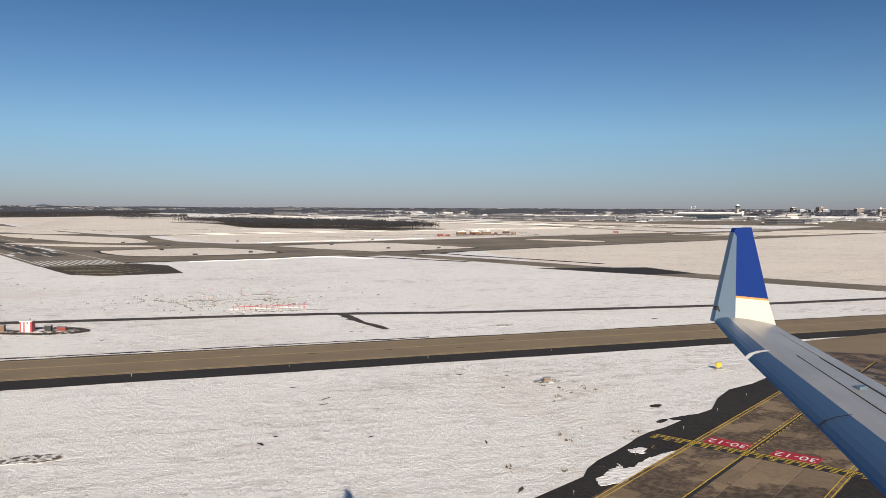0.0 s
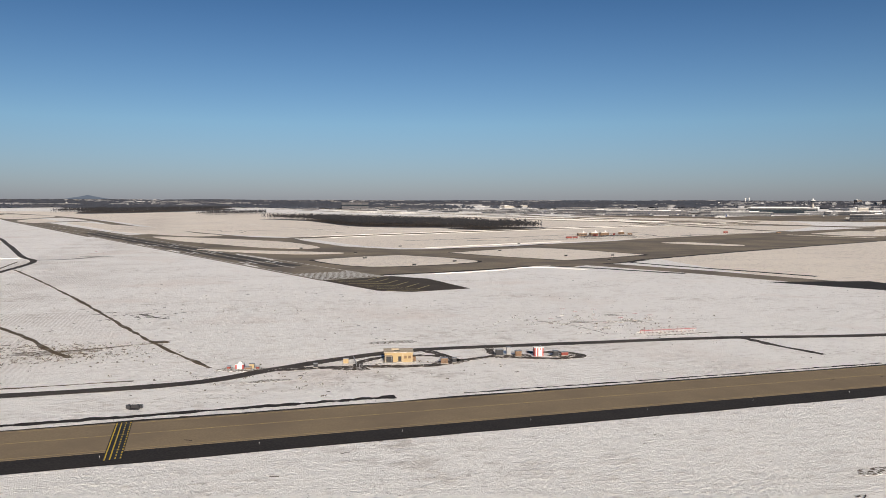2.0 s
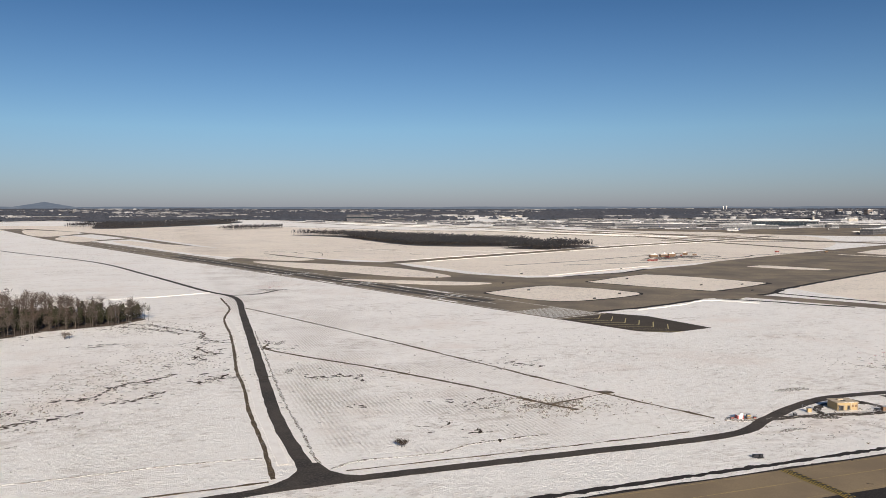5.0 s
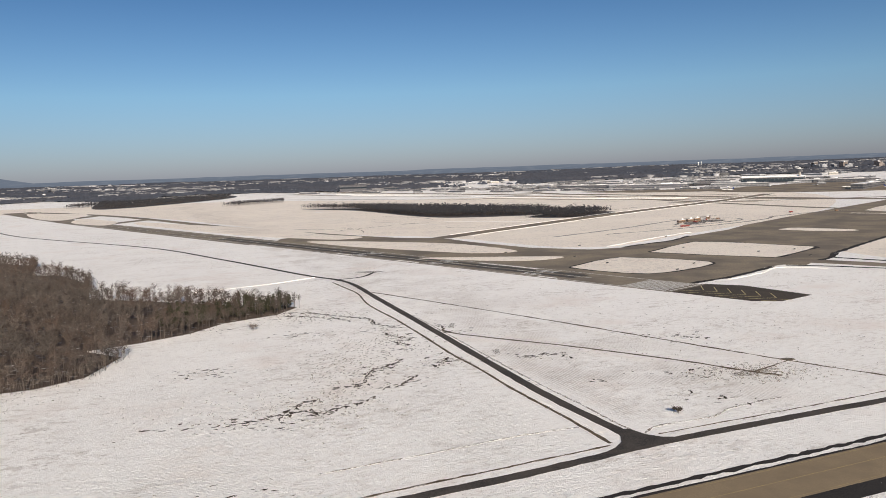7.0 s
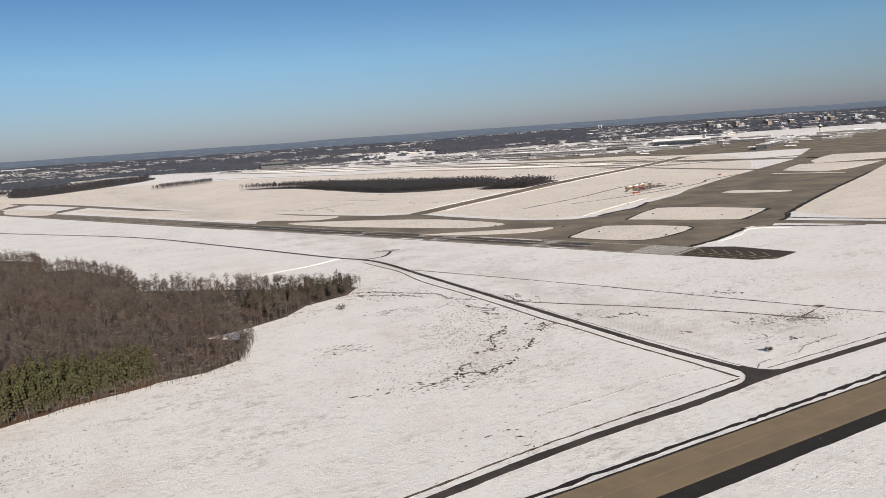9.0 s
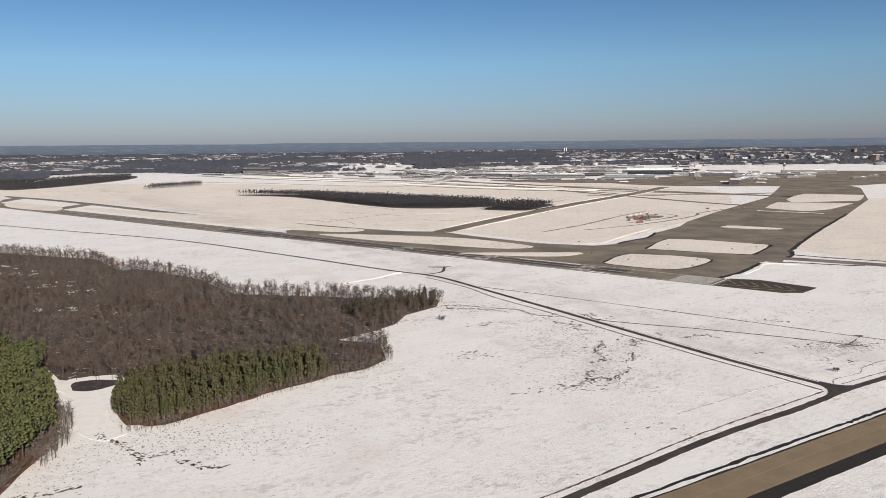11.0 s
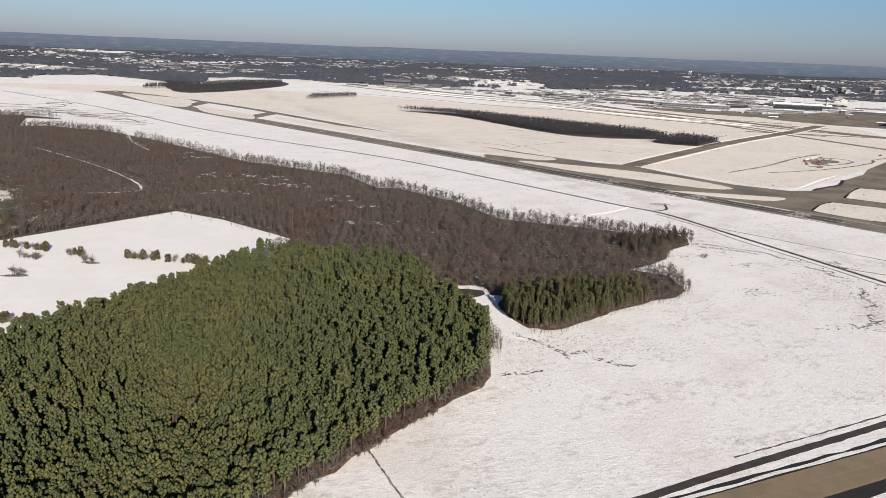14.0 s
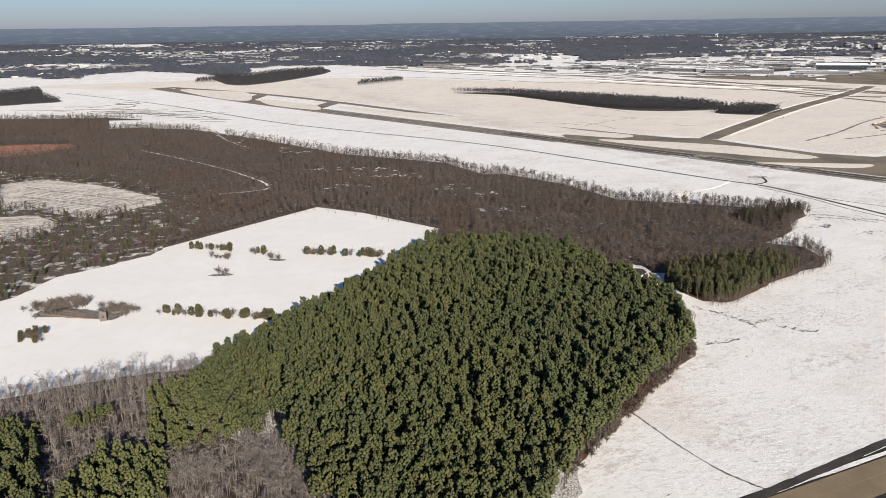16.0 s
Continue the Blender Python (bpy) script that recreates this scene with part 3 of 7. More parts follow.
def line_on(parent, a, b, width, mat, name, z=0.135, dash=None):
    """A painted line, whole or in dashes, as one thin slab."""
    a, b = np.array(a, float), np.array(b, float)
    n = np.linalg.norm(b - a)
    d = (b - a) / n
    side = np.array((-d[1], d[0])) * width / 2
    spans = [(0, n)] if not dash else [(s, min(s + dash[0], n)) for s in np.arange(0, n, dash[0] + dash[1])]
    verts, faces = [], []
    for s, e in spans:
        k = len(verts)
        for q in (a + d * s + side, a + d * e + side, a + d * e - side, a + d * s - side):
            verts.append((q[0], q[1], z))
        for q in (a + d * s + side, a + d * e + side, a + d * e - side, a + d * s - side):
            verts.append((q[0], q[1], z - 0.02))
        faces += [(k, k + 3, k + 2, k + 1), (k, k + 1, k + 5, k + 4), (k + 2, k + 3, k + 7, k + 6), (k + 1, k + 2, k + 6, k + 5), (k + 3, k, k + 4, k + 7)]
    return raw(name, verts, faces, mat, parent)


line_on(taxiway, tax(-1100, 1.0), tax(540, 1.0), 0.15, OLD_YELLOW, "centre_line", 0.125)
for off in (-9.6, 9.6):
    line_on(taxiway, tax(-1100, off), tax(330, off), 0.07, OLD_YELLOW, "edge_line", 0.125)
# holding position on the taxiway: two solid and two dashed bars
line_on(taxiway, tax(2.4, 10.6), tax(2.4, -16.0), 3.5, BLACK, "holding_border", 0.122)
for k, dash in enumerate((None, None, (0.9, 0.9), (0.9, 0.9))):
    line_on(taxiway, tax(1.0 + 0.95 * k, 10.6), tax(1.0 + 0.95 * k, -16.0), 0.26, YELLOW, "holding_bar", 0.135, dash)
for off in (-7.5, -6.9, 12.2, 12.8):
    line_on(connector, con(-150, off), con(44, off), 0.12, YELLOW, "edge_line")
line_on(connector, con(-150, 0.25), con(84, 0.25), 0.7, BLACK, "centre_border", 0.125)
line_on(connector, con(-150, 0.0), con(84, 0.0), 0.16, YELLOW, "centre_line")
line_on(connector, con(1, 0.5), con(40, 0.5), 0.12, YELLOW, "centre_dashes", 0.135, (1.2, 0.7))
line_on(connector, con(1, -0.5), con(40, -0.5), 0.12, YELLOW, "centre_dashes", 0.135, (1.2, 0.7))
line_on(connector, con(-0.2, -13), con(-0.2, 18), 2.6, BLACK, "holding_border", 0.122)
for k, dash in enumerate((None, None, (0.9, 0.9), (0.9, 0.9))):
    line_on(connector, con(0.75 - 0.6 * k, -13), con(0.75 - 0.6 * k, 18), 0.2, YELLOW, "holding_line", 0.135, dash)


def painted_sign(mid):
    """Red panel painted on the concrete, with white runway numbers that face the taxiway."""
    c = con(*mid)
    ang = math.degrees(math.atan2(CON_SIDE[1], CON_SIDE[0]))
    panel = bmesh.new()
    box(panel, 0, 0, 0.10, 5.9, 3.3, 0.03)
    ob = thing("runway_marking", place(c[0], c[1], 0, ang), "red painted panel with white runway numbers on concrete", "pavement marking", "runway number panels")
    part("panel", panel, RED, ob)
    font = bpy.data.curves.new("numbers", "FONT")
    font.body, font.size, font.align_x, font.align_y = "30-12", 2.55 * K, "CENTER", "CENTER"
    carrier = bpy.data.objects.new("numbers", font)
    scene.collection.objects.link(carrier)
    me = bpy.data.meshes.new_from_object(carrier.evaluated_get(bpy.context.evaluated_depsgraph_get()))
    bpy.data.objects.remove(carrier)
    me.materials.clear()
    me.materials.append(WHITE)
    text = new("numbers", me)
    text.parent = ob
    text.matrix_basis = pose(0, 0, 0.14 * K, 0, 0, 180) @ Matrix.Diagonal((0.92, 1.0, 1, 1))
    return ob


painted_sign((2.9, -3.4))
painted_sign((2.5, 5.6))

# the crossing runway, its taxiways and the big apron
RW_DIR = np.array((-0.607, 0.795))
RW_SIDE = np.array((0.795, 0.607))
RW_0 = np.array((-238.0, 279.0))


def rw(s, o):
    """A place on the far runway: s from its end, o from its near edge."""
    q = RW_0 + RW_DIR * s + RW_SIDE * o
    return (q[0], q[1])


patch("apron", [(-206, 318), (-193, 321), (-162, 346), (-131, 372), (-105, 398), (-84, 409), (-66, 400), (-40, 432), (-18, 447), (4, 482), (62, 540), (177, 655), (291, 765), (459, 925), (596, 1061), (789, 1253), (1086, 1630), (1351, 2200), (982, 1865), (618, 1416), (430, 1236), (250, 1062), (76, 883), (22, 812), (-62, 737), (-100, 684), (-144, 652), (-185, 620), (-227, 612), (-294, 662), (-367, 784), (-401, 861), (-469, 886), (-560, 975), (-600, 1000), (-660, 960), rw(760, 50), rw(760, 0), rw(300, 0), rw(0, 0)], 0.09, APRON, "grey-brown concrete taxiways and apron cleared of snow", "apron", smooth=False)
strip("runway_shoulder", [rw(740, 23), rw(1400, 23), rw(2000, 23), rw(2640, 23)], 62, 0.10, APRON, "grey-brown runway shoulder cleared of snow", "shoulder", step=40)
strip("taxiway_far", [(-470, 872), (-526, 931), (-632, 1058), (-846, 1332), (-1140, 1768), (-1331, 2008), (-1560, 2235), (-1790, 2420)], 30, 0.12, APRON, "grey-brown parallel taxiway between snowfields", "taxiway", step=40)
for a, b, w in ((rw(1640, 40), (-1150, 1785), 46), (rw(2010, 40), (-1400, 2080), 44), (rw(2480, 40), (-1740, 2390), 40), (rw(560, 30), (-500, 905), 30)):
    strip("taxiway_far", [a, ((a[0] + b[0]) / 2, (a[1] + b[1]) / 2), b], w, 0.13, APRON, "grey-brown link taxiway between snow islands", "taxiway", step=20)
runway = strip("runway", [rw(-4, 23), rw(700, 23), rw(1500, 23), rw(2600, 23)], 50, 0.14, RUNWAY, "grey-brown grooved runway cleared of snow", "runway", step=60)
patch("blast_pad", [rw(-1, -1), rw(-38, -1), rw(-72, 0), rw(-88, 12), (-143, 237), (-171, 293), rw(-1, 51)], 0.12, PAD, "black asphalt blast pad with yellow chevrons", "blast pad", smooth=False)
for k in range(7):
    s = -4 - 12 * k
    line_on(runway, rw(s - 14, 22.5), rw(s, 4), 0.7, CHEVRON, "chevron", 0.15)
    if k < 6:
        line_on(runway, rw(s - 14, 22.5), rw(s, 40), 0.7, CHEVRON, "chevron", 0.15)
for k in range(12):
    line_on(runway, rw(4, 4 + 3.45 * k), rw(48, 4 + 3.45 * k), 1.3, WHITE, "threshold_bar", 0.17)
line_on(runway, rw(0, 1), rw(0, 45), 1.2, WHITE, "threshold_line", 0.17)
line_on(runway, rw(95, 23), rw(2500, 23), 0.9, WHITE, "centre_line", 0.17, (37, 24))
for off in (1.2, 44.8):
    line_on(runway, rw(0, off), rw(2590, off), 0.9, WHITE, "edge_line", 0.17)
for s in (150, 300, 450):
    for o in (8, 14, 30, 36):
        line_on(runway, rw(s, o), rw(s + 23, o), 2.0, WHITE, "touchdown_bar", 0.17)
for o, w in ((16, 9), (30, 10)):
    strip("tyre_rubber", [rw(110, o), rw(500, o + 1), rw(900, o)], w, 0.155, RUBBER, "", "", ragged=2.5, step=20, grain=60, parent=runway)
for k, (s, o, n) in enumerate(((120, 3, 26), (180, 41, 60), (330, 4, 40), (240, 40, 30), (470, 5, 34))):
    strip("snow_streak", [rw(s, o), rw(s + n, o)], 3.2, 0.19, SNOW_CLEAN, "strip of unmelted snow on the runway", "snow", ragged=0.9, step=5)

ISLANDS = [
    [(-1724, 2306), (-1577, 2244), (-1462, 2146), (-1420, 1880), (-1542, 1986)],
    [(-1385, 1919), (-1338, 1742), (-1190, 1568), (-1202, 1698), (-1287, 1819)],
    [(-1126, 1649), (-1107, 1562), (-929, 1314), (-755, 1078), (-637, 957), (-558, 900), (-526, 937), (-597, 1018), (-736, 1231), (-981, 1489)],
    [(-607, 884), (-538, 780), (-450, 693), (-367, 621), (-315, 624), (-343, 693), (-396, 764), (-499, 836)],
    [(-435, 590), (-368, 542), (-304, 522), (-272, 547), (-333, 568)],
]
for isl in ISLANDS:
    patch("snow_island", isl, 0.24, SNOW_FAR, "snow-covered grass island between taxiways", "grass island", ragged=2.0, step=8, grain=14)
CUT_ISLANDS = [
    [(-281, 452), (-264, 473), (-246, 495), (-228, 510), (-213, 518), (-195, 506), (-171, 488), (-150, 465), (-141, 452), (-142, 438), (-160, 418), (-184, 399), (-204, 388), (-222, 384), (-240, 393), (-258, 412), (-275, 436)],
    [(-169, 558), (-150, 582), (-133, 604), (-108, 632), (-84, 654), (-60, 642), (-34, 616), (-8, 583), (18, 548), (-2, 524), (-38, 490), (-65, 467), (-92, 488), (-117, 508), (-142, 532)],
]
for pts in ([(5, 482), (-17, 448), (-38, 431)], [(6, 484), (62, 542), (177, 657), (291, 767), (459, 927)], [(-206, 316), (-162, 343), (-131, 369), (-100, 399)], [(-185, 623), (-144, 655), (-100, 687), (-62, 740)], [(-14, 449), (10, 417), (40, 386), (90, 330)], [(-84, 404), (-54, 388), (-30, 369), (6, 345)]):
    strip("melt_edge", pts, 6, 0.13, ASPHALT, "wet black pavement edge beside the snow", "pavement", ragged=1.8, step=5, grain=12, thick=0.1)
for isl in CUT_ISLANDS:
    strip("melt_edge", isl + isl[:2], 5.5, 0.2, ASPHALT, "wet black pavement edge round a snow island", "pavement", ragged=1.4, step=4, grain=9, thick=0.1)
    patch("snow_island", isl, 0.24, SNOW_FAR, "snow-covered grass island between taxiways", "grass island", ragged=1.6, step=6, smooth=False)
patch("snow_island", [(85, 784), (101, 798), (118, 801), (148, 768), (172, 732), (142, 724), (101, 759)], 0.2, SNOW_FAR, "long snow patch left on the apron", "snow", ragged=5, step=8, grain=20)

strip("taxiway_far", [(-401, 857), (-280, 1001), (18, 1335), (289, 1607), (574, 1902)], 34, 0.12, APRON, "grey-brown concrete taxiway between snowfields", "taxiway", step=60)
strip("taxiway_far", [(-105, 430), (-62, 432), (-34, 414), (-10, 389), (24, 354), (72, 296), (128, 230), (187, 169), (303, 85), (536, -85)], 27, 0.12, RUNWAY, "grey-brown asphalt taxiway between snowfields", "taxiway", step=30)
patch("asphalt_pad", [(42, 289), (110, 299), (125, 254), (98, 243)], 0.14, ASPHALT, "dark asphalt pad beside the taxiway", "pavement", smooth=False)

# service roads and ditches
strip("service_road", [(-1229, -445), (-980, -336), (-846, -279), (-725, -224), (-584, -164), (-473, -110), (-397, -79), (-349, -57), (-283, -33), (-218, -9), (-197, 11), (-176, 32), (-154, 47), (-114, 59), (-73, 71), (-40, 79), (-4, 84), (34, 93), (91, 109), (149, 130), (301, 190)], 5.0, 0.10, ROAD, "wet grey-brown asphalt service road between snow banks", "road", ragged=0.5, step=5)
strip("service_road", [(-353, -58), (-357, -46), (-381, 18), (-420, 145), (-468, 300), (-495, 387), (-515, 427), (-555, 476), (-680, 656), (-844, 876), (-1110, 1134), (-1278, 1315), (-1633, 1779), (-2085, 2233)], 5.0, 0.11, ROAD, "wet grey-brown asphalt service road between snow banks", "road", ragged=0.5, step=6)
strip("service_road", [(-40, 79), (-33, 64), (-23, 47)], 2.4, 0.11, ROAD, "short muddy spur road", "road", ragged=1.4, step=2)
strip("service_road", [(-515, 427), (-492, 440), (-481, 474)], 3.5, 0.11, ROAD, "narrow track to an equipment pad", "road", ragged=0.6, step=3)
strip("ditch", [(-517, 409), (-500, 366), (-487, 331), (-474, 272), (-452, 209), (-433, 149), (-417, 96), (-404, 60), (-393, 25), (-383, -3), (-375, -25), (-368, -46), (-365, -55)], 1.5, 0.12, REEDS, "ditch full of dead brown reeds beside the road", "ditch", ragged=0.45, step=3, grain=5)
strip("snow_bank", [(-470, 268), (-448, 208), (-429, 148), (-413, 96), (-400, 60), (-389, 25), (-379, -3), (-371, -25), (-365, -42)], 3.0, 0.3, SNOW_CLEAN, "smooth bank of clean snow between ditch and road", "snow bank", ragged=0.6, step=4, grain=8, thick=0.5)
strip("field_track", [(-353, -44), (-358, -31), (-363, -15), (-377, 24), (-393, 73), (-415, 143), (-440, 222)], 0.9, 0.09, SCRUB, "broken line of dead grass along the road", "track", ragged=0.8, step=2, grain=4)
strip("field_track", [(-350, -46), (-347, -42), (-341, -37), (-319, -30), (-305, -19), (-280, -8)], 0.8, 0.09, SCRUB, "broken line of dead grass along the field's edge", "track", ragged=0.9, step=2, grain=4)
strip("field_track", [(-373, -36), (-383, -38), (-402, -44), (-423, -53), (-470, -72)], 0.6, 0.09, SCRUB, "broken line of dead grass across the field", "track", ragged=0.6, step=2, grain=4)
strip("ditch", [(-475, 336), (-414, 263), (-342, 173), (-292, 108), (-248, 51), (-215, 13)], 1.5, 0.12, REEDS, "narrow ditch with dead brown reeds", "ditch", ragged=0.9, step=3, grain=7)
strip("ditch", [(-419, 170), (-413, 152), (-348, 102), (-301, 61), (-278, 37), (-264, 25)], 1.9, 0.12, REEDS, "narrow ditch with dead brown reeds", "ditch", ragged=0.6, step=3, grain=7)
strip("snow_ridge", [(-651, 372), (-612, 392), (-580, 412)], 0.5, 0.25, SNOW_CLEAN, "low drift of clean snow", "snow bank", ragged=0.7, step=4, thick=0.5)
strip("snow_ridge", [(-580, 412), (-560, 430), (-540, 451)], 2.4, 0.4, SNOW_CLEAN, "drifted ridge of clean snow", "snow bank", ragged=1.2, step=4, thick=0.7)
strip("field_track", [(-886, -182), (-880, -195), (-868, -230), (-855, -258), (-841, -275)], 1.0, 0.08, SOIL, "faint line of tracks across the snow", "track", ragged=0.7, step=1.5, grain=2)

# bare patches in the snow
for cx, cy, rx, ry in ((-275, 33, 9, 5), (12, -18, 1.9, 1.3), (-4, -12, 1.0, 0.7), (-61, -67, 4.5, 2.2), (8, 56, 3, 1.6), (-166, 60, 5, 3), (-194, -3, 5, 2), (-392, 98, 1.5, 7), (-414, 176, 2, 9)):
    ring = [(cx + 1.5 * rx * math.cos(a) * random.uniform(0.5, 1.2), cy + 1.1 * ry * math.sin(a) * random.uniform(0.5, 1.1) + 0.5 * rx * math.cos(a)) for a in np.linspace(0, 2 * math.pi, 9)[:-1]]
    patch("bare_patch", ring, 0.06, SCRUB, "patch of dark soil and dead grass in the snow", "soil", ragged=min(rx, ry) * 0.5, step=1.2, grain=2.2)
patch("red_clay_clearing", [(-1830, 890), (-1720, 850), (-1650, 880), (-1605, 960), (-1640, 1005), (-1760, 1000)], 0.4, RED_CLAY, "cleared red clay site in the woods", "soil", ragged=8, step=10, grain=30)
CLEARING = [(-824, 66), (-815, 84), (-786, 82), (-783, 50), (-784, 28), (-781, 2), (-773, -18), (-764, -27), (-774, -38), (-788, -26), (-794, -6), (-800, 14), (-806, 38), (-814, 52)]
patch("snow_clearing", CLEARING, 0.13, SNOW_CLEAN, "snowy clearing round a small pond", "clearing", ragged=2, step=3, grain=5)
patch("pond", [(-814, 74), (-798, 76), (-787, 72), (-788, 60), (-798, 53), (-810, 56)], 0.18, POND, "small dark frozen pond in a clearing", "pond", ragged=1.2, step=3)

# tussocks and sods that show as dark streaks where the snow is thin
SOD_SPOTS = [(-507, -13), (-493, -11), (-479, -2), (-460, 64), (-446, 38), (-422, 80), (-444, 151), (-489, -87), (-572, 190), (-551, 71), (-526, -18), (-549, 79), (-512, 166), (-507, 220), (-456, 177), (-446, 144), (-449, 111), (-415, 83), (-414, 160), (-366, 84), (-311, 33), (-297, 33), (-310, -5), (-279, 115), (-288, 118)]


SOD_RUNS = [
    [(-535, 249), (-515, 245), (-493, 229), (-471, 213), (-464, 191), (-447, 178)], [(-533, 237), (-509, 228), (-483, 209)],
    [(-457, 162), (-450, 148), (-441, 141), (-449, 135), (-442, 123)], [(-444, 91), (-448, 81), (-459, 66), (-461, 55), (-463, 40), (-476, 36)],
    [(-482, 16), (-489, 10), (-494, -3), (-498, -8), (-504, -10), (-514, -10)], [(-456, 17), (-461, 11), (-470, 4), (-479, -2), (-488, 0), (-494, -6)],
    [(-436, 53), (-444, 39), (-452, 32)], [(-427, 67), (-421, 83)], [(-352, 31), (-347, 27)], [(-778, -28), (-774, -36), (-764, -47), (-755, -61), (-750, -74)], [(-747, -67), (-736, -62)],
    [(-735, -75), (-722, -85), (-712, -88)], [(-800, -102), (-787, -100), (-776, -96)], [(-381, 84), (-366, 85), (-355, 88)], [(-424, 185), (-420, 172)],
]


def sods():
    rng = np.random.default_rng(61)
    verts, tris = [], []

    def sod(x, y, length, width, a=None):
        a = rng.normal(0.35, 0.5) if a is None else a
        n = max(4, int(length / 0.8))
        bend = rng.normal(0, 0.12)
        k0 = len(verts)
        for i in range(n + 1):
            f = i / n
            w = width * (0.25 + math.sin(math.pi * min(max(f, 0.05), 0.95))) * rng.uniform(0.35, 1.2)
            for s in (-1, 1):
                verts.append((x - math.sin(a) * w * s, y + math.cos(a) * w * s, 0.06 + rng.uniform(0, 0.08)))
            verts.append((x, y, 0.16 + rng.uniform(0, 0.22) * min(1, width)))
            x, y, a = x + math.cos(a) * length / n, y + math.sin(a) * length / n, a + bend + rng.normal(0, 0.25)
        for i in range(n):
            k = k0 + 3 * i
            tris.extend([(k, k + 3, k + 2), (k + 3, k + 5, k + 2), (k + 2, k + 5, k + 1), (k + 5, k + 4, k + 1)])

    for run in SOD_RUNS:
        line = curve_through(run, step=2.2)
        for i, q in enumerate(line[:-1]):
            d = line[i + 1] - q
            for _ in range(2):
                sod(q[0] + rng.normal(0, 1.3), q[1] + rng.normal(0, 1.3), rng.uniform(1.6, 4.2), rng.uniform(0.3, 0.8), math.atan2(d[1], d[0]) + rng.normal(0, 0.45))
    for cx, cy in SOD_SPOTS:
        for _ in range(rng.integers(4, 9)):
            sod(cx + rng.normal(0, 9), cy + rng.normal(0, 6), rng.uniform(1.5, 5.5), rng.uniform(0.3, 0.8))
        for _ in range(14):
            sod(cx + rng.normal(0, 11), cy + rng.normal(0, 8), rng.uniform(1.0, 3.0), rng.uniform(0.15, 0.45))
    for _ in range(900):
        x, y = rng.uniform(-800, 200), rng.uniform(-170, 330)
        if noise.noise((x / 55, y / 40, 8.3)) > 0.15:
            sod(x, y, rng.uniform(0.6, 2.4), rng.uniform(0.1, 0.3))
    return tagged(soup("bare_sods", verts, tris, SOD), "dark streaks of bare sod and dead grass in snow", "soil", kind="stuff")


sods()
# scrubby wet ground beyond the woods
rng_marsh = np.random.default_rng(23)
for k in range(16):
    x, y = rng_marsh.uniform(-1640, -1440), 0
    y = 1560 - 0.85 * (x + 1640) + rng_marsh.uniform(-50, 40)
    n = rng_marsh.uniform(25, 70)
    strip("marsh_scrub", [(x, y), (x + n * 0.5, y + rng_marsh.uniform(-6, 4)), (x + n, y - rng_marsh.uniform(0, 14))], rng_marsh.uniform(2, 5), 0.1 + 0.006 * k, REEDS, "streak of dead marsh scrub in thin snow", "scrub", ragged=2.2, step=4, grain=8)
for k in range(22):
    f = k / 21
    x, y = -1880 + 330 * f + rng_marsh.uniform(-50, 50), 1720 - 240 * f + rng_marsh.uniform(-60, 60)
    n = rng_marsh.uniform(40, 130)
    strip("marsh_scrub", [(x, y), (x + n * 0.4, y + rng_marsh.uniform(-14, 10)), (x + n, y - rng_marsh.uniform(-6, 26))], rng_marsh.uniform(3, 8), 0.12 + 0.006 * k, REEDS, "streak of dead marsh scrub in thin snow", "scrub", ragged=3, step=5, grain=10)
strip("ditch", [(-1800, 1850), (-1775, 1880), (-1740, 1865), (-1745, 1830), (-1785, 1825), (-1802, 1850)], 7, 0.3, REEDS, "ring of dead scrub round a wet hollow", "ditch", ragged=3, step=5, grain=12)
for pts in ([(-1854, 1738), (-1782, 1833), (-1725, 1777), (-1768, 1709), (-1900, 1690), (-2050, 1720)], [(-1640, 1560), (-1560, 1500), (-1480, 1480), (-1420, 1400)], [(-1700, 1640), (-1600, 1600), (-1500, 1620)]):
    strip("ditch", pts, 4, 0.3, REEDS, "winding ditch with dead brown reeds", "ditch", ragged=2.4, step=10, grain=18)
strip("ditch", [(-275, 33), (-262, 42), (-249, 52)], 0.9, 0.12, REEDS, "narrow ditch with dead brown reeds", "ditch", ragged=0.9, step=2, grain=4)
strip("field_track", [(-700, -204), (-584, -156), (-473, -102), (-397, -70), (-366, -57)], 1.0, 0.09, REEDS, "grassy verge line beside the service road", "track", ragged=0.7, step=3, grain=5)
strip("field_track", [(-345, -47), (-283, -25), (-230, -5)], 0.6, 0.09, REEDS, "grassy verge line beside the service road", "track", ragged=0.6, step=3, grain=5)

patch("taxiway_fillet", [(71, 25), (88, 34), (111, 46), (97, 5), (50, -74), (50, -65), (58, -40), (61, -19)], 0.105, CONCRETE, "tan concrete widening where connector meets taxiway", "taxiway", smooth=False)


def slab_mesh(w, d):
    """One concrete slab with eased edges, in field metres."""
    bm = bmesh.new()
    box(bm, 0, 0, -0.1, w, d, 0.1, bevel=0.03)
    bmesh.ops.scale(bm, vec=(K, K, K), verts=bm.verts)
    me = bpy.data.meshes.new("slab")
    bm.to_mesh(me)
    bm.free()
    me.materials.append(SLAB)
    return me


SLAB_MESH = slab_mesh(5.06, 5.96)
slab_turn = math.degrees(math.atan2(CON_SIDE[1], CON_SIDE[0]))
for i in range(-7, 9):
    for j in range(4):
        q = con(6.0 * i + 1.2, -5.0 + 5.1 * j)
        ob = new("slab", SLAB_MESH)
        ob.parent = connector
        ob.matrix_basis = pose(q[0] * K, q[1] * K, (0.118 + 0.0012 * ((i * 3 + j * 5) % 4)) * K, 0, 0, slab_turn)

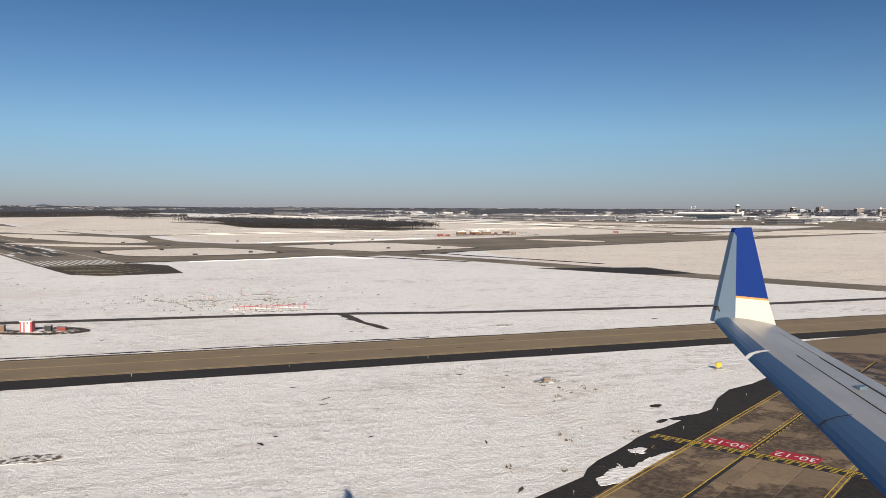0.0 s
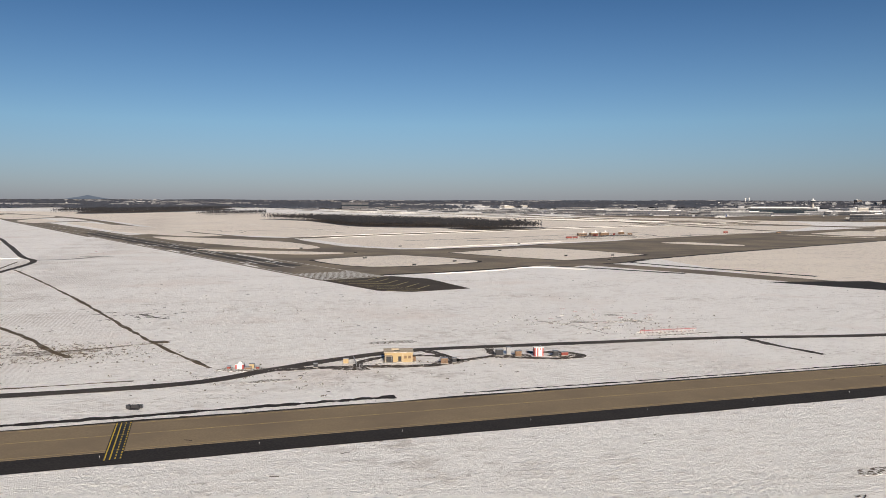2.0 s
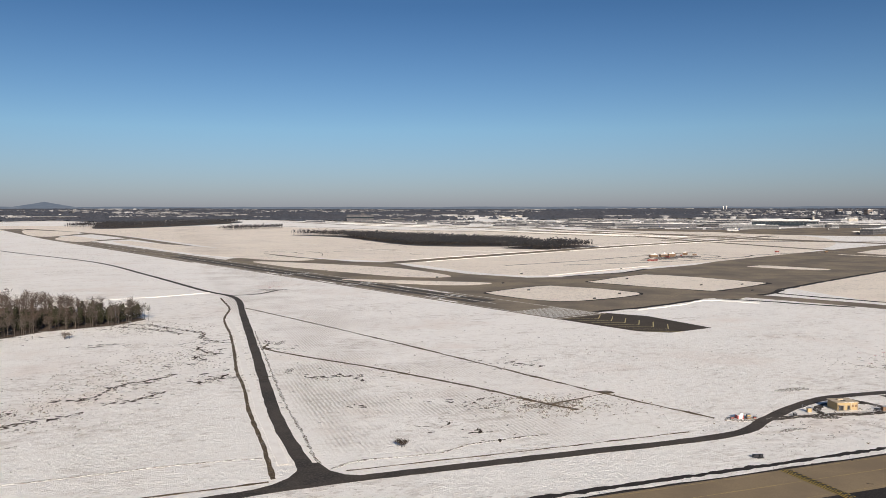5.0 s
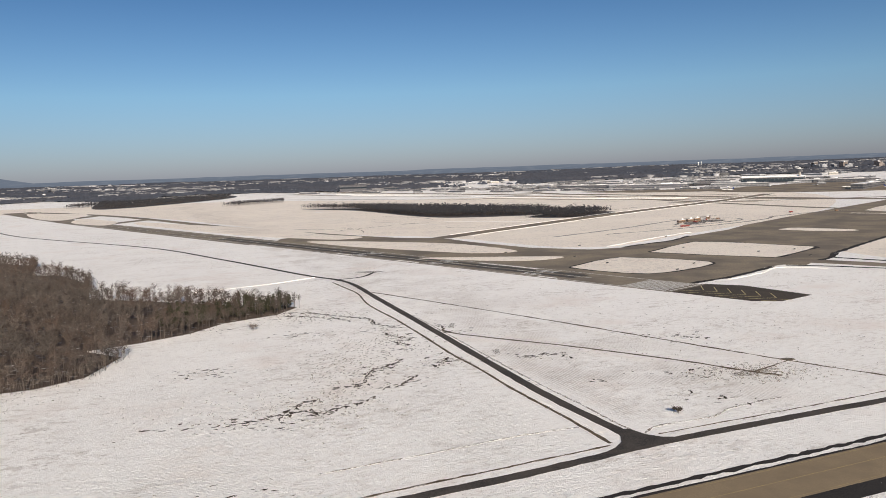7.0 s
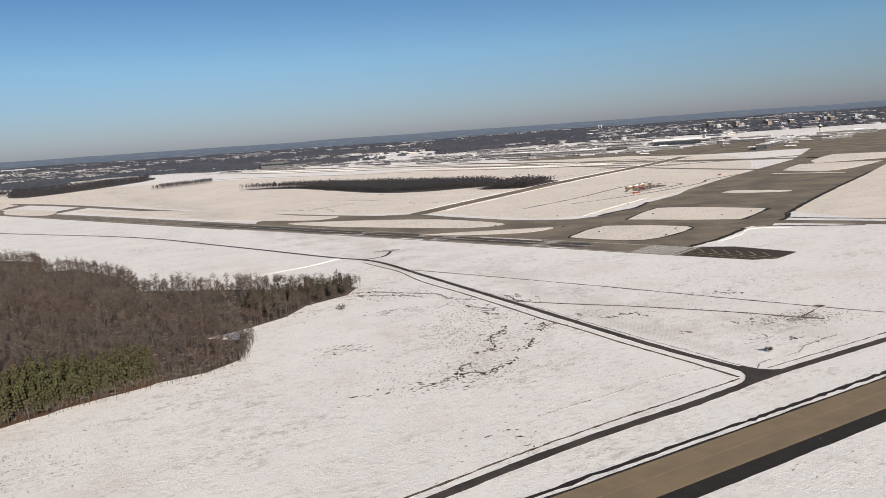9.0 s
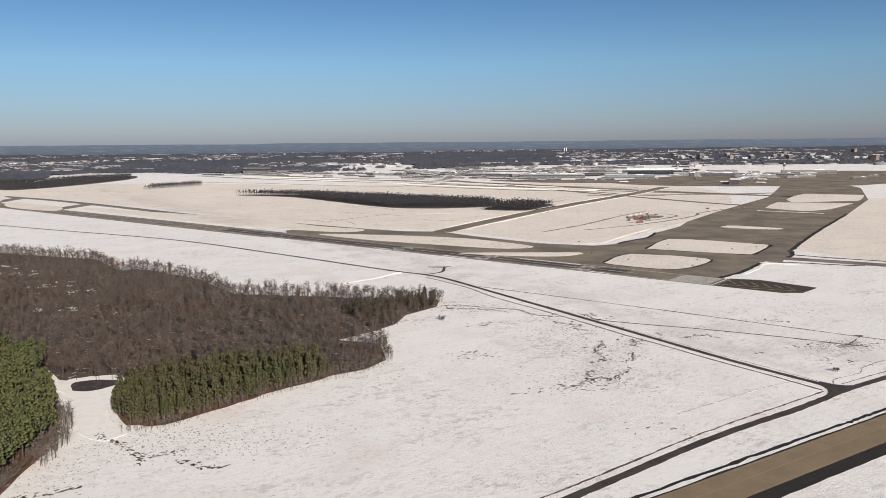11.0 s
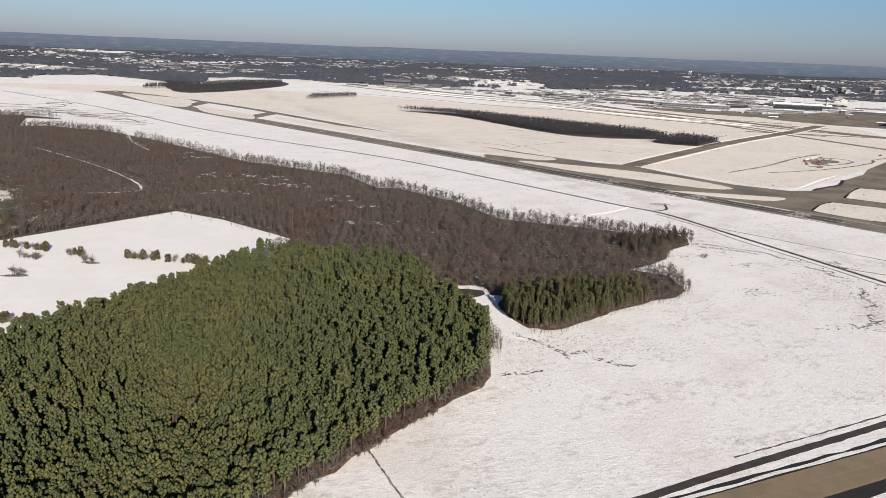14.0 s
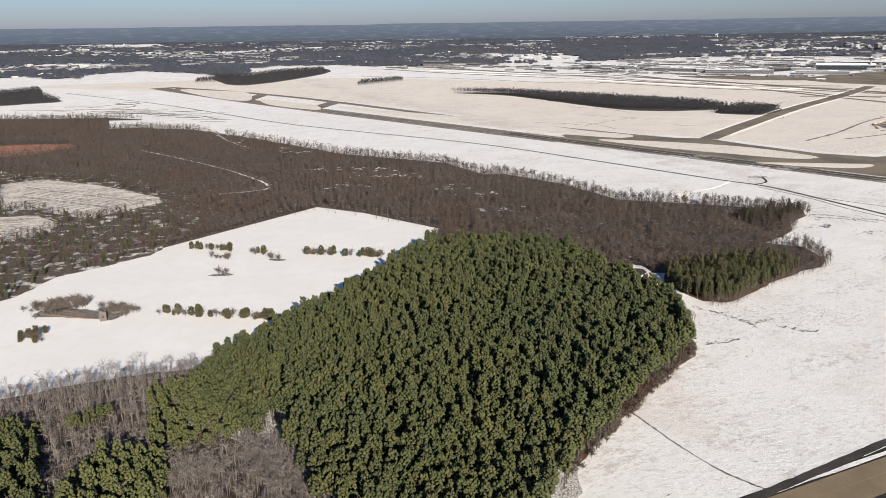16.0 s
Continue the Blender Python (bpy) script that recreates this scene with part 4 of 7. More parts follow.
# drifts and wheel tracks across the infield
rng_infield = np.random.default_rng(31)
for k in range(22):
    x, y = rng_infield.uniform(-620, 60), rng_infield.uniform(1020, 1500)
    a = rng_infield.normal(2.2, 0.25) if k % 2 else rng_infield.normal(0.75, 0.2)
    n = rng_infield.uniform(60, 220)
    bend = rng_infield.normal(0, 14)
    strip("infield_track", [(x, y), (x + 0.5 * n * math.cos(a) + bend, y + 0.5 * n * math.sin(a)), (x + n * math.cos(a), y + n * math.sin(a))], rng_infield.uniform(0.8, 2.2), 0.12 + 0.004 * k, REEDS if k % 3 else SNOW_CLEAN, "faint drift and wheel line across the infield", "track", ragged=1.2, step=6, grain=14)
for off in (-23, 23):
    strip("snow_bank", [(-370 + 0.74 * off, 894 - 0.67 * off), (-280 + 0.74 * off, 1001 - 0.67 * off), (18 + 0.74 * off, 1335 - 0.67 * off), (289 + 0.74 * off, 1607 - 0.67 * off), (540 + 0.74 * off, 1868 - 0.67 * off)], 3.2, 0.5, SNOW_CLEAN, "ploughed snow along the taxiway edge", "snow bank", ragged=2.5, step=20, grain=40, thick=0.8)
patch("road_junction", [(-360.2, -40), (-359.8, -48), (-361, -54), (-364.5, -59.5), (-370, -64.5), (-354, -60), (-338, -53.5), (-331, -50.4), (-338, -51.5), (-345, -50.5), (-350, -47), (-354.4, -40)], 0.13, ROAD, "wet asphalt road junction", "road", smooth=False)


# ---- woods ----
def pine_model(seed, low=0.48, height=(15, 19), wide=(2.8, 3.6)):
    """Trunk and crown of one pine, as triangle arrays in metres. low: where the crown begins, as a share of the height."""
    rng = np.random.default_rng(seed)
    h = rng.uniform(*height)
    tv, tf = [], []
    for z, r in ((0, 0.28), (h * 0.5, 0.19), (h * 0.93, 0.05)):
        for a in range(5):
            tv.append((r * math.cos(a * 1.257), r * math.sin(a * 1.257), z))
    for k in range(2):
        for a in range(5):
            i, j = k * 5 + a, k * 5 + (a + 1) % 5
            tf += [(i, j, i + 5), (j, j + 5, i + 5)]
    cv, cf = [], []
    wide = rng.uniform(*wide)
    for c in range(30):  # upswept boughs that close to a rounded head
        f = (c + rng.uniform(0, 1)) / 30
        z = h * (low + (0.90 - low) * f)
        reach = wide * math.sqrt(1.0 - 0.75 * abs(f - 0.25) ** 1.7 * (1.4 if f > 0.25 else 3.0)) * rng.uniform(0.7, 1.1)
        a = c * 2.4 + rng.uniform(-0.5, 0.5)
        d, side = np.array((math.cos(a), math.sin(a), 0)), np.array((-math.sin(a), math.cos(a), 0))
        half, up = rng.uniform(0.8, 1.4) * (1.1 - 0.2 * f), reach * rng.uniform(0.05, 0.4) + 0.4 * f
        foot, tip = d * reach * 0.1 + (0, 0, z), d * reach + (0, 0, z + up)
        left = d * reach * rng.uniform(0.55, 0.8) + side * half + (0, 0, z + up * 0.5 - rng.uniform(0, 0.35))
        right = d * reach * rng.uniform(0.55, 0.8) - side * half + (0, 0, z + up * 0.5 - rng.uniform(0, 0.35))
        ridge = d * reach * rng.uniform(0.5, 0.75) + (0, 0, z + up + rng.uniform(0.5, 0.95))
        k = len(cv)
        cv += [foot, left, tip, right, ridge]
        cf += [(k, k + 4, k + 1), (k + 1, k + 4, k + 2), (k + 2, k + 4, k + 3), (k + 3, k + 4, k), (k, k + 1, k + 2), (k, k + 2, k + 3)]
    for c in range(7):
        a, r = c * 0.9 + rng.uniform(-0.3, 0.3), rng.uniform(0.3, 1.5)
        m = np.array((r * math.cos(a), r * math.sin(a), h * rng.uniform(0.88, 0.95)))
        s = rng.uniform(0.6, 1.0)
        k = len(cv)
        for d in ((1, 0, 0), (0, 1, 0), (-1, 0, 0), (0, -1, 0), (0, 0, 1.0)):
            cv.append(m + np.array(d) * s * rng.uniform(0.8, 1.3, 3))
        cf += [(k + q, k + (q + 1) % 4, k + 4) for q in range(4)] + [(k + 2, k + 1, k), (k, k + 3, k + 2)]
    return (np.array(tv), np.array(tf)), (np.array(cv), np.array(cf))


def bare_model(seed, twigs=120, limbs=10, height=(11, 16), spread=3.8, thick=(0.06, 0.17)):
    """Trunk with limbs and a crown of fine twigs of one leafless tree."""
    rng = np.random.default_rng(seed)
    h = rng.uniform(*height)
    tv, tf = [], []
    lean = rng.normal(0, 0.03, 2)
    for z, r in ((0, 0.2), (h * 0.76, 0.05)):
        for a in range(3):
            tv.append((lean[0] * z + r * math.cos(a * 2.094), lean[1] * z + r * math.sin(a * 2.094), z))
    for a in range(3):
        i, j = a, (a + 1) % 3
        tf += [(i, j, i + 3), (j, j + 3, i + 3)]
    ends = []
    for c in range(limbs):
        z = h * rng.uniform(0.3, 0.75)
        a = rng.uniform(0, 6.283)
        e = np.array((spread * rng.uniform(0.4, 0.8) * math.cos(a), spread * rng.uniform(0.4, 0.8) * math.sin(a), z + h * rng.uniform(0.1, 0.28)))
        b = np.array((lean[0] * z, lean[1] * z, z))
        k = len(tv)
        tv += [b + (0, 0, 0.14), b - (0.06, 0.06, 0.14), e]
        tf += [(k, k + 1, k + 2)]
        ends.append((b, e))
    cv, cf = [], []
    for c in range(twigs):
        b, e = ends[rng.integers(len(ends))]
        m = b + (e - b) * rng.uniform(0.45, 1.0)
        if rng.random() < 0.3:
            m = np.array((0, 0, h * rng.uniform(0.55, 0.88)))
        d = np.array((rng.normal(0, 1.0), rng.normal(0, 1.0), rng.uniform(-0.1, 1.0)))
        d = d / np.linalg.norm(d) * rng.uniform(1.6, 3.6)
        s = rng.normal(0, 1, 3)
        s = np.cross(d, s)
        s = s / np.linalg.norm(s) * rng.uniform(*thick)
        k = len(cv)
        cv += [m + s, m - s, m + d]
        cf.append((k, k + 1, k + 2))
    return (np.array(tv), np.array(tf)), (np.array(cv), np.array(cf))


def stand(name, models, places, seed, size, mats, label, category):
    """A wood too large to count: all its trees as one thing of two meshes, trunks and crowns."""
    rng = np.random.default_rng(seed)
    root = thing(name, pose(0, 0, 0), label, category, kind="stuff")
    for pick, part_name in ((0, "trunks"), (1, "crowns")):
        vs, fs, base = [], [], 0
        rr = np.random.default_rng(seed + 1)
        for k, mdl in enumerate(models):
            mine = places[k::len(models)]
            v, f = mdl[pick]
            n = len(mine)
            a = rr.uniform(0, 6.283, n)
            s = rr.uniform(size[0], size[1], n)
            st = rr.uniform(0.85, 1.2, n)
            ca, sa = np.cos(a) * s, np.sin(a) * s
            x = v[None, :, 0] * ca[:, None] - v[None, :, 1] * sa[:, None] + mine[:, 0:1]
            y = v[None, :, 0] * sa[:, None] + v[None, :, 1] * ca[:, None] + mine[:, 1:2]
            lift = np.array([far_rise(*q) for q in mine])
            z = v[None, :, 2] * (s * st)[:, None] + lift[:, None]
            vs.append(np.stack([x, y, z], 2).reshape(-1, 3))
            fs.append((f[None] + (np.arange(n) * len(v))[:, None, None] + base).reshape(-1, 3))
            base += n * len(v)
        tagged(soup(part_name, np.concatenate(vs), np.concatenate(fs), mats[pick], root), kind="stuff")
    return root


def single_trees(name, models, places, seed, size, mats, label, category, group):
    """Trees that stand singly or at the wood's edge: each a thing with trunk and crown."""
    rng = np.random.default_rng(seed)
    first = []
    for k, mdl in enumerate(models):
        q = places[k]
        ob = thing(name, place(q[0], q[1], 0, rng.uniform(0, 360)), label, category, group)
        soup("trunk", *mdl[0], mats[0], ob)
        soup("crown", *mdl[1], mats[1], ob)
        s = rng.uniform(*size)
        ob.scale = (s, s, s * rng.uniform(0.9, 1.1))
        first.append(ob)
    for k, q in enumerate(places[len(models):]):
        ob = copy_thing(first[k % len(first)], place(q[0], q[1], 0, rng.uniform(0, 360)))
        s = rng.uniform(*size)
        ob.scale = (s, s, s * rng.uniform(0.9, 1.1))


PINES = [pine_model(11 + k) for k in range(6)]
EDGE_PINES = [pine_model(31 + k, 0.16) for k in range(4)]
BARE = [bare_model(41 + k, 74, 9, thick=(0.06, 0.17)) for k in range(6)]
BARE_FAR = [bare_model(51 + k, 36, 5, thick=(0.10, 0.26)) for k in range(6)]
SAPLINGS = [bare_model(71 + k, 26, 5, (7, 11), 1.6, (0.05, 0.12)) for k in range(4)]
TALL_SAPLINGS = [bare_model(171 + k, 30, 6, (9, 13), 1.7, (0.05, 0.11)) for k in range(4)]
SHRUBS = [bare_model(91 + k, 60, 10, (3.0, 4.6), 2.6) for k in range(4)]
FAR_TREES = [bare_model(121 + k, 26, 4, (13, 17), 4.2, (0.4, 0.8)) for k in range(4)]

PINE_WOOD = [(-1129, -106), (-1052, 8), (-972, 158), (-908, 143), (-842, 119), (-834, 62), (-812, 24), (-800, -32), (-811, -111), (-846, -150), (-886, -199), (-925, -245), (-965, -314), (-1040, -344), (-1065, -239), (-1099, -204), (-1144, -164)]
PINE_STRIP = [(-778, 44), (-777, 8), (-770, -11), (-761, -19), (-747, -21), (-728, -7), (-708, 9), (-678, 30), (-652, 50), (-664, 76), (-706, 76), (-763, 62)]
BARE_WOOD = [(-785, 61), (-763, 58), (-706, 71), (-667, 72), (-654, 48), (-628, 58), (-611, 78), (-609, 123), (-639, 143), (-612, 161), (-587, 186), (-573, 218), (-540, 245), (-530, 274), (-545, 288), (-567, 284), (-631, 320), (-725, 361), (-769, 467), (-839, 558), (-869, 558), (-919, 670), (-1088, 791), (-1298, 1052), (-1438, 1200), (-1488, 1215), (-1556, 1250), (-1610, 1430), (-1700, 1480), (-2100, 1510), (-2236, 1263), (-1982, 802), (-1742, 801), (-1541, 635), (-1480, 553), (-1390, 502), (-1280, 388), (-1255, 195), (-1258, 186), (-1101, 371), (-1041, 329), (-959, 244), (-972, 160), (-908, 143), (-842, 119), (-824, 83)]
LEFT_WOOD = [(-1113, -98), (-1161, -106), (-1210, -117), (-1269, -144), (-1398, -205), (-1378, -435), (-1080, -435), (-965, -314), (-1065, -239), (-1099, -204), (-1144, -164)]
COPSE_FAR = [(-1590, 2503), (-1455, 2531), (-1255, 3036), (-1290, 3351), (-1471, 3234), (-1578, 2979), (-1734, 2954)]
COPSE_SMALL = [(-1732, 2583), (-1624, 2700), (-1663, 2858), (-1758, 2755)]
COPSE_LEFT = [(-2325, 2279), (-2249, 2422), (-2150, 2192), (-1998, 1948), (-2083, 1879), (-2130, 1838), (-2632, 1799), (-2689, 2214)]
HEDGE_WOOD = [(-1250, 176), (-1314, 113), (-1336, 52), (-1420, 0), (-1620, 50), (-1760, 420), (-1700, 640), (-1560, 690), (-1440, 650), (-1290, 480), (-1235, 330), (-1245, 240)]
FIELD_FAR = [(-1574, 584), (-1529, 621), (-1427, 561), (-1293, 438), (-1368, 345), (-1458, 406), (-1497, 412)]
FIELD_NEAR = [(-1516, 366), (-1479, 369), (-1437, 372), (-1388, 321), (-1401, 267), (-1426, 251), (-1461, 251)]

patch("forest_floor", BARE_WOOD, 0.07, LITTER, "brown leaf litter with old snow under bare trees", "forest floor", smooth=False)
patch("forest_floor", LEFT_WOOD, 0.07, LITTER, "brown leaf litter with old snow under bare trees", "forest floor", ragged=3, step=10, grain=18)
patch("forest_floor", HEDGE_WOOD, 0.08, HEDGE_FLOOR, "brown leaf litter with old snow under bare trees", "forest floor", ragged=4, step=10, grain=14)
patch("forest_floor", PINE_WOOD, 0.09, NEEDLE_LITTER, "rust-brown needle litter under pines", "forest floor", ragged=3, step=8, grain=9)
patch("forest_floor", [(-1144, -164), (-1099, -204), (-1065, -239), (-1040, -344), (-965, -314), (-925, -245), (-960, -205), (-1020, -180), (-1080, -150)], 0.16, SCRUB, "old snow with dead grass between thin pines", "forest floor", ragged=6, step=8, grain=12)
patch("forest_floor", PINE_STRIP, 0.10, NEEDLE_LITTER, "rust-brown needle litter under pines", "forest floor", ragged=3, step=8, grain=9)

patch("snow_meadow", [(-1258, 186), (-1101, 371), (-1041, 329), (-959, 244), (-972, 158), (-1052, 8), (-1129, -106), (-1161, -108), (-1210, -119), (-1269, -146), (-1398, -207), (-1480, -150), (-1420, 0), (-1336, 52), (-1314, 113)], 0.055, MEADOW, "smooth clean snow on a meadow between woods", "field", smooth=False, thick=0.04)

pine_places = scatter(PINE_WOOD, 5.7, 5)
gap = np.array([noise.noise((x / 38, y / 38, 2.2)) + 0.28 * (y < -190) * (x < -1010) for x, y in pine_places])
pine_places = pine_places[gap < 0.56]
PALE_SPOTS = ((-1083, -222, 12), (-1075, -240, 12), (-1067, -260, 11), (-1113, -240, 13), (-1052, -290, 11))
for px, py, r in PALE_SPOTS:
    pine_places = pine_places[np.hypot(pine_places[:, 0] - px, pine_places[:, 1] - py) > r]
near_pine = pine_places[:, 1] < -148
single_trees("pine_tree", PINES, pine_places[near_pine][:290], 6, (0.95, 1.25), (BARK, NEEDLES), "dense green pine in a plantation", "pine tree", "pines at the plantation's near side")
rest = np.concatenate([pine_places[~near_pine], pine_places[near_pine][290:]])
stand("pine_wood", PINES, rest, 7, (0.95, 1.25), (BARK, NEEDLES), "dense dark green pine plantation on a snowy plain", "pine wood")
stand("pine_wood", EDGE_PINES, scatter(PINE_STRIP, 5.0, 8), 9, (0.7, 1.0), (BARK, STRIP_NEEDLES), "narrow dark green belt of pines before bare woods", "pine wood")

bare_places = scatter(BARE_WOOD, 8.0, 15)
thin = np.array([noise.noise((x / 60, y / 60, 6.2)) + 0.6 * noise.noise((x / 22, y / 22, 3.7)) for x, y in bare_places])
bare_places = bare_places[thin < np.random.default_rng(4).uniform(0.35, 0.75, len(thin))]
TRAILS = [[(-1458, 893), (-1325, 740), (-1230, 611), (-1177, 503), (-1240, 470)], [(-1395, 1206), (-1329, 1012), (-1266, 895)]]
CLAY = [(-1830, 890), (-1720, 850), (-1650, 880), (-1605, 960), (-1640, 1005), (-1760, 1000)]
keep = ~inside(CLAY, bare_places[:, 0], bare_places[:, 1])
GLADE = [(-1629, 1242), (-1557, 1258), (-1600, 1413), (-1686, 1418)]
patch("snow_clearing", GLADE, 0.14, SNOW_CLEAN, "square snowy glade at the edge of bare woods", "clearing", smooth=False)
for fld in (FIELD_FAR, FIELD_NEAR, GLADE):
    keep &= ~inside(fld, bare_places[:, 0], bare_places[:, 1])
for trail in TRAILS:
    q = np.array(curve_through(trail, step=8))
    keep &= np.sqrt(((bare_places[:, None] - q[None]) ** 2).sum(2)).min(1) > 8
for cx, cy, rx, ry in ((-1025, 615, 38, 24), (-1115, 632, 14, 14), (-985, 560, 24, 14), (-900, 420, 18, 10), (-1080, 500, 20, 12), (-1042, 629, 26, 14), (-1008, 575, 22, 10), (-1350, 1095, 18, 30), (-1300, 1010, 14, 24), (-1202, 883, 16, 14), (-1165, 822, 14, 12), (-935, 470, 20, 12), (-870, 330, 16, 9)):
    keep &= (((bare_places[:, 0] - cx) / rx) ** 2 + ((bare_places[:, 1] - cy) / ry) ** 2) > np.random.default_rng(3).uniform(-0.4, 1.3, len(bare_places))
    for k in range(9):
        ox, oy, r = cx + rx * random.gauss(0, 0.9), cy + ry * random.gauss(0, 0.9), random.uniform(1.2, 3.6)
        patch("snow_clearing", [(ox + r * 1.2 * math.cos(a), oy + r * 1.1 * math.sin(a)) for a in np.linspace(0, 2 * math.pi, 7)[:-1]], 0.14 + 0.012 * k, SNOW_CLEAN, "small snowy opening among bare trees", "clearing", ragged=2.4, step=2.5, grain=4)
bare_places = bare_places[keep]
for trail in TRAILS:
    strip("woodland_trail", trail, 2.6, 0.24, SNOW_CLEAN, "snowy trail through the bare woods", "trail", ragged=2.2, step=4, grain=9)
near_bare = (bare_places[:, 1] < 150) & (bare_places[:, 0] > -790)
rim = []
rng_rim = np.random.default_rng(62)
for (ax, ay), (bx, by) in zip(BARE_WOOD, BARE_WOOD[1:]):
    if max(ay, by) < 820 and max(ax, bx) > -1150 and not (-1110 < ax < -900 and ay < 380):
        for f in np.arange(0, 1, 3.0 / math.hypot(bx - ax, by - ay)):
            rim.append((ax + (bx - ax) * f + rng_rim.normal(0, 2.2), ay + (by - ay) * f + rng_rim.normal(0, 2.2)))
rim = np.array(rim)
rim = rim[~inside(CLEARING, rim[:, 0], rim[:, 1])]
stand("bare_wood", BARE, rim, 63, (0.6, 1.0), (BARK, TWIGS), "grey leafless trees along the wood's edge", "bare wood")
single_trees("bare_tree", BARE, bare_places[near_bare][:260], 16, (0.8, 1.15), (BARK, TWIGS), "leafless grey-brown tree at the wood's edge", "bare tree", "bare trees at the wood's edge")
stand("sapling_wood", SAPLINGS, scatter([(-800, 90), (-640, 150), (-560, 250), (-640, 310), (-740, 350), (-860, 540), (-1080, 560), (-1180, 300), (-1090, 340), (-950, 230), (-840, 125)], 15, 18), 19, (0.9, 1.5), (BARK, MID_TWIGS), "pale grey saplings scattered through brown woods", "sapling wood")
wood_rest = np.concatenate([bare_places[~near_bare], bare_places[near_bare][260:]])
deep_wood = wood_rest[:, 1] > 430
stand("bare_wood", BARE, wood_rest[~deep_wood], 17, (0.75, 1.2), (BARK, TWIGS), "brown leafless woods along the snowy plain", "bare wood")
stand("bare_wood", BARE_FAR, wood_rest[deep_wood], 18, (0.75, 1.2), (BARK, TWIGS), "brown leafless woods stretching across the plain", "bare wood")
WEST_PINES = [[(-1159, -150), (-1119, -147), (-1089, -172), (-1094, -206), (-1124, -224), (-1144, -212), (-1154, -182)], [(-1244, -187), (-1209, -187), (-1189, -237), (-1174, -282), (-1194, -322), (-1274, -322), (-1284, -212)], [(-1166, -227), (-1134, -227), (-1119, -262), (-1144, -292), (-1174, -277)], [(-1196, -186), (-1174, -172), (-1168, -182), (-1190, -196)], [(-1130, -300), (-1060, -300), (-1060, -420), (-1130, -420)], [(-1398, -300), (-1290, -330), (-1170, -350), (-1170, -435), (-1378, -435)]]
west = scatter(LEFT_WOOD, 4.0, 25)
for grove in WEST_PINES:
    west = west[~inside(grove, west[:, 0], west[:, 1]) | (np.random.default_rng(8).uniform(0, 1, len(west)) < 0.12)]
stand("bare_wood", BARE, west[::9], 24, (0.6, 0.9), (BARK, MID_TWIGS), "grey-brown leafless trees among pale saplings", "bare wood")
stand("sapling_wood", TALL_SAPLINGS, west, 26, (0.8, 1.3), (PALE_BARK, PALE_TWIGS), "pale grey leafless saplings in snowy ground", "sapling wood")
for k, grove in enumerate(WEST_PINES):
    stand("pine_wood", PINES, scatter(grove, 6.0 if k else 5.4, 27 + k), 28 + k, (0.75, 1.1) if k else (0.65, 0.95), (BARK, YOUNG_NEEDLES if k in (0, 2) else NEEDLES), "grove of green pines among pale saplings", "pine wood")
stand("sapling_wood", TALL_SAPLINGS, np.concatenate([scatter([(x - r, y - r), (x + r, y - r), (x + r, y + r), (x - r, y + r)], 2.6, 70 + int(r)) for x, y, r in PALE_SPOTS]), 29, (0.8, 1.2), (PALE_BARK, PALE_TWIGS), "pale grey leafless saplings in an opening between pines", "sapling wood")
belt = scatter(HEDGE_WOOD, 7.6, 35)
belt = belt[np.array([noise.noise((x / 24, y / 24, 5.5)) for x, y in belt]) < 0.36]
belt = belt[~inside(FIELD_FAR, belt[:, 0], belt[:, 1]) & ~inside(FIELD_NEAR, belt[:, 0], belt[:, 1])]
for fld in (FIELD_FAR, FIELD_NEAR):
    patch("stubble_field", fld, 0.16, SNOW_STUBBLE, "snowy stubble field with dark furrows", "field", ragged=2.5, smooth=False)
def furrows(a, b, c, d, count):
    """Dark ploughed lines across a field, from the side a-b to the side c-d."""
    for k in range(count):
        f = (k + 0.6 + random.uniform(-0.25, 0.25)) / count
        p, q = (a[0] + (b[0] - a[0]) * f, a[1] + (b[1] - a[1]) * f), (c[0] + (d[0] - c[0]) * f, c[1] + (d[1] - c[1]) * f)
        m = ((p[0] + q[0]) / 2 + random.uniform(-3, 3), (p[1] + q[1]) / 2 + random.uniform(-3, 3))
        strip("furrow", [p, m, q], random.uniform(0.5, 1.1), 0.2 + 0.004 * k, REEDS, "dark ploughed furrow showing through snow", "furrow", ragged=0.9, step=4, grain=9)


furrows((-1545, 596), (-1480, 418), (-1312, 446), (-1376, 362), 16)
furrows((-1508, 360), (-1455, 258), (-1442, 364), (-1406, 276), 9)
stand("pine_wood", EDGE_PINES, belt[::5] + 3.0, 37, (0.4, 0.7), (BARK, NEEDLES), "dark evergreens among a bare tree belt", "pine wood")
stand("bare_wood", BARE, belt, 36, (0.6, 0.95), (BARK, TWIGS), "brown leafless belt of trees between snowy fields", "bare wood")
stand("shrub_belt", SAPLINGS, scatter([(-768, -30), (-746, -32), (-720, -6), (-676, 24), (-628, 50), (-606, 76), (-604, 124), (-612, 118), (-618, 84), (-634, 62), (-680, 38), (-716, 12), (-746, -16), (-764, -18)], 2.9, 47), 48, (0.4, 0.75), (BARK, MID_TWIGS), "brown leafless saplings along the bare wood's edge", "scrub")
stand("shrub_belt", SHRUBS, scatter([(-830, 51), (-808, 19), (-796, -40), (-811, -115), (-891, -209), (-931, -258), (-939, -241), (-882, -177), (-828, -116), (-812, -40), (-820, 11)], 3.6, 45), 46, (0.7, 1.3), (BARK, TWIGS), "brown leafless scrub along the pine wood's edge", "scrub")
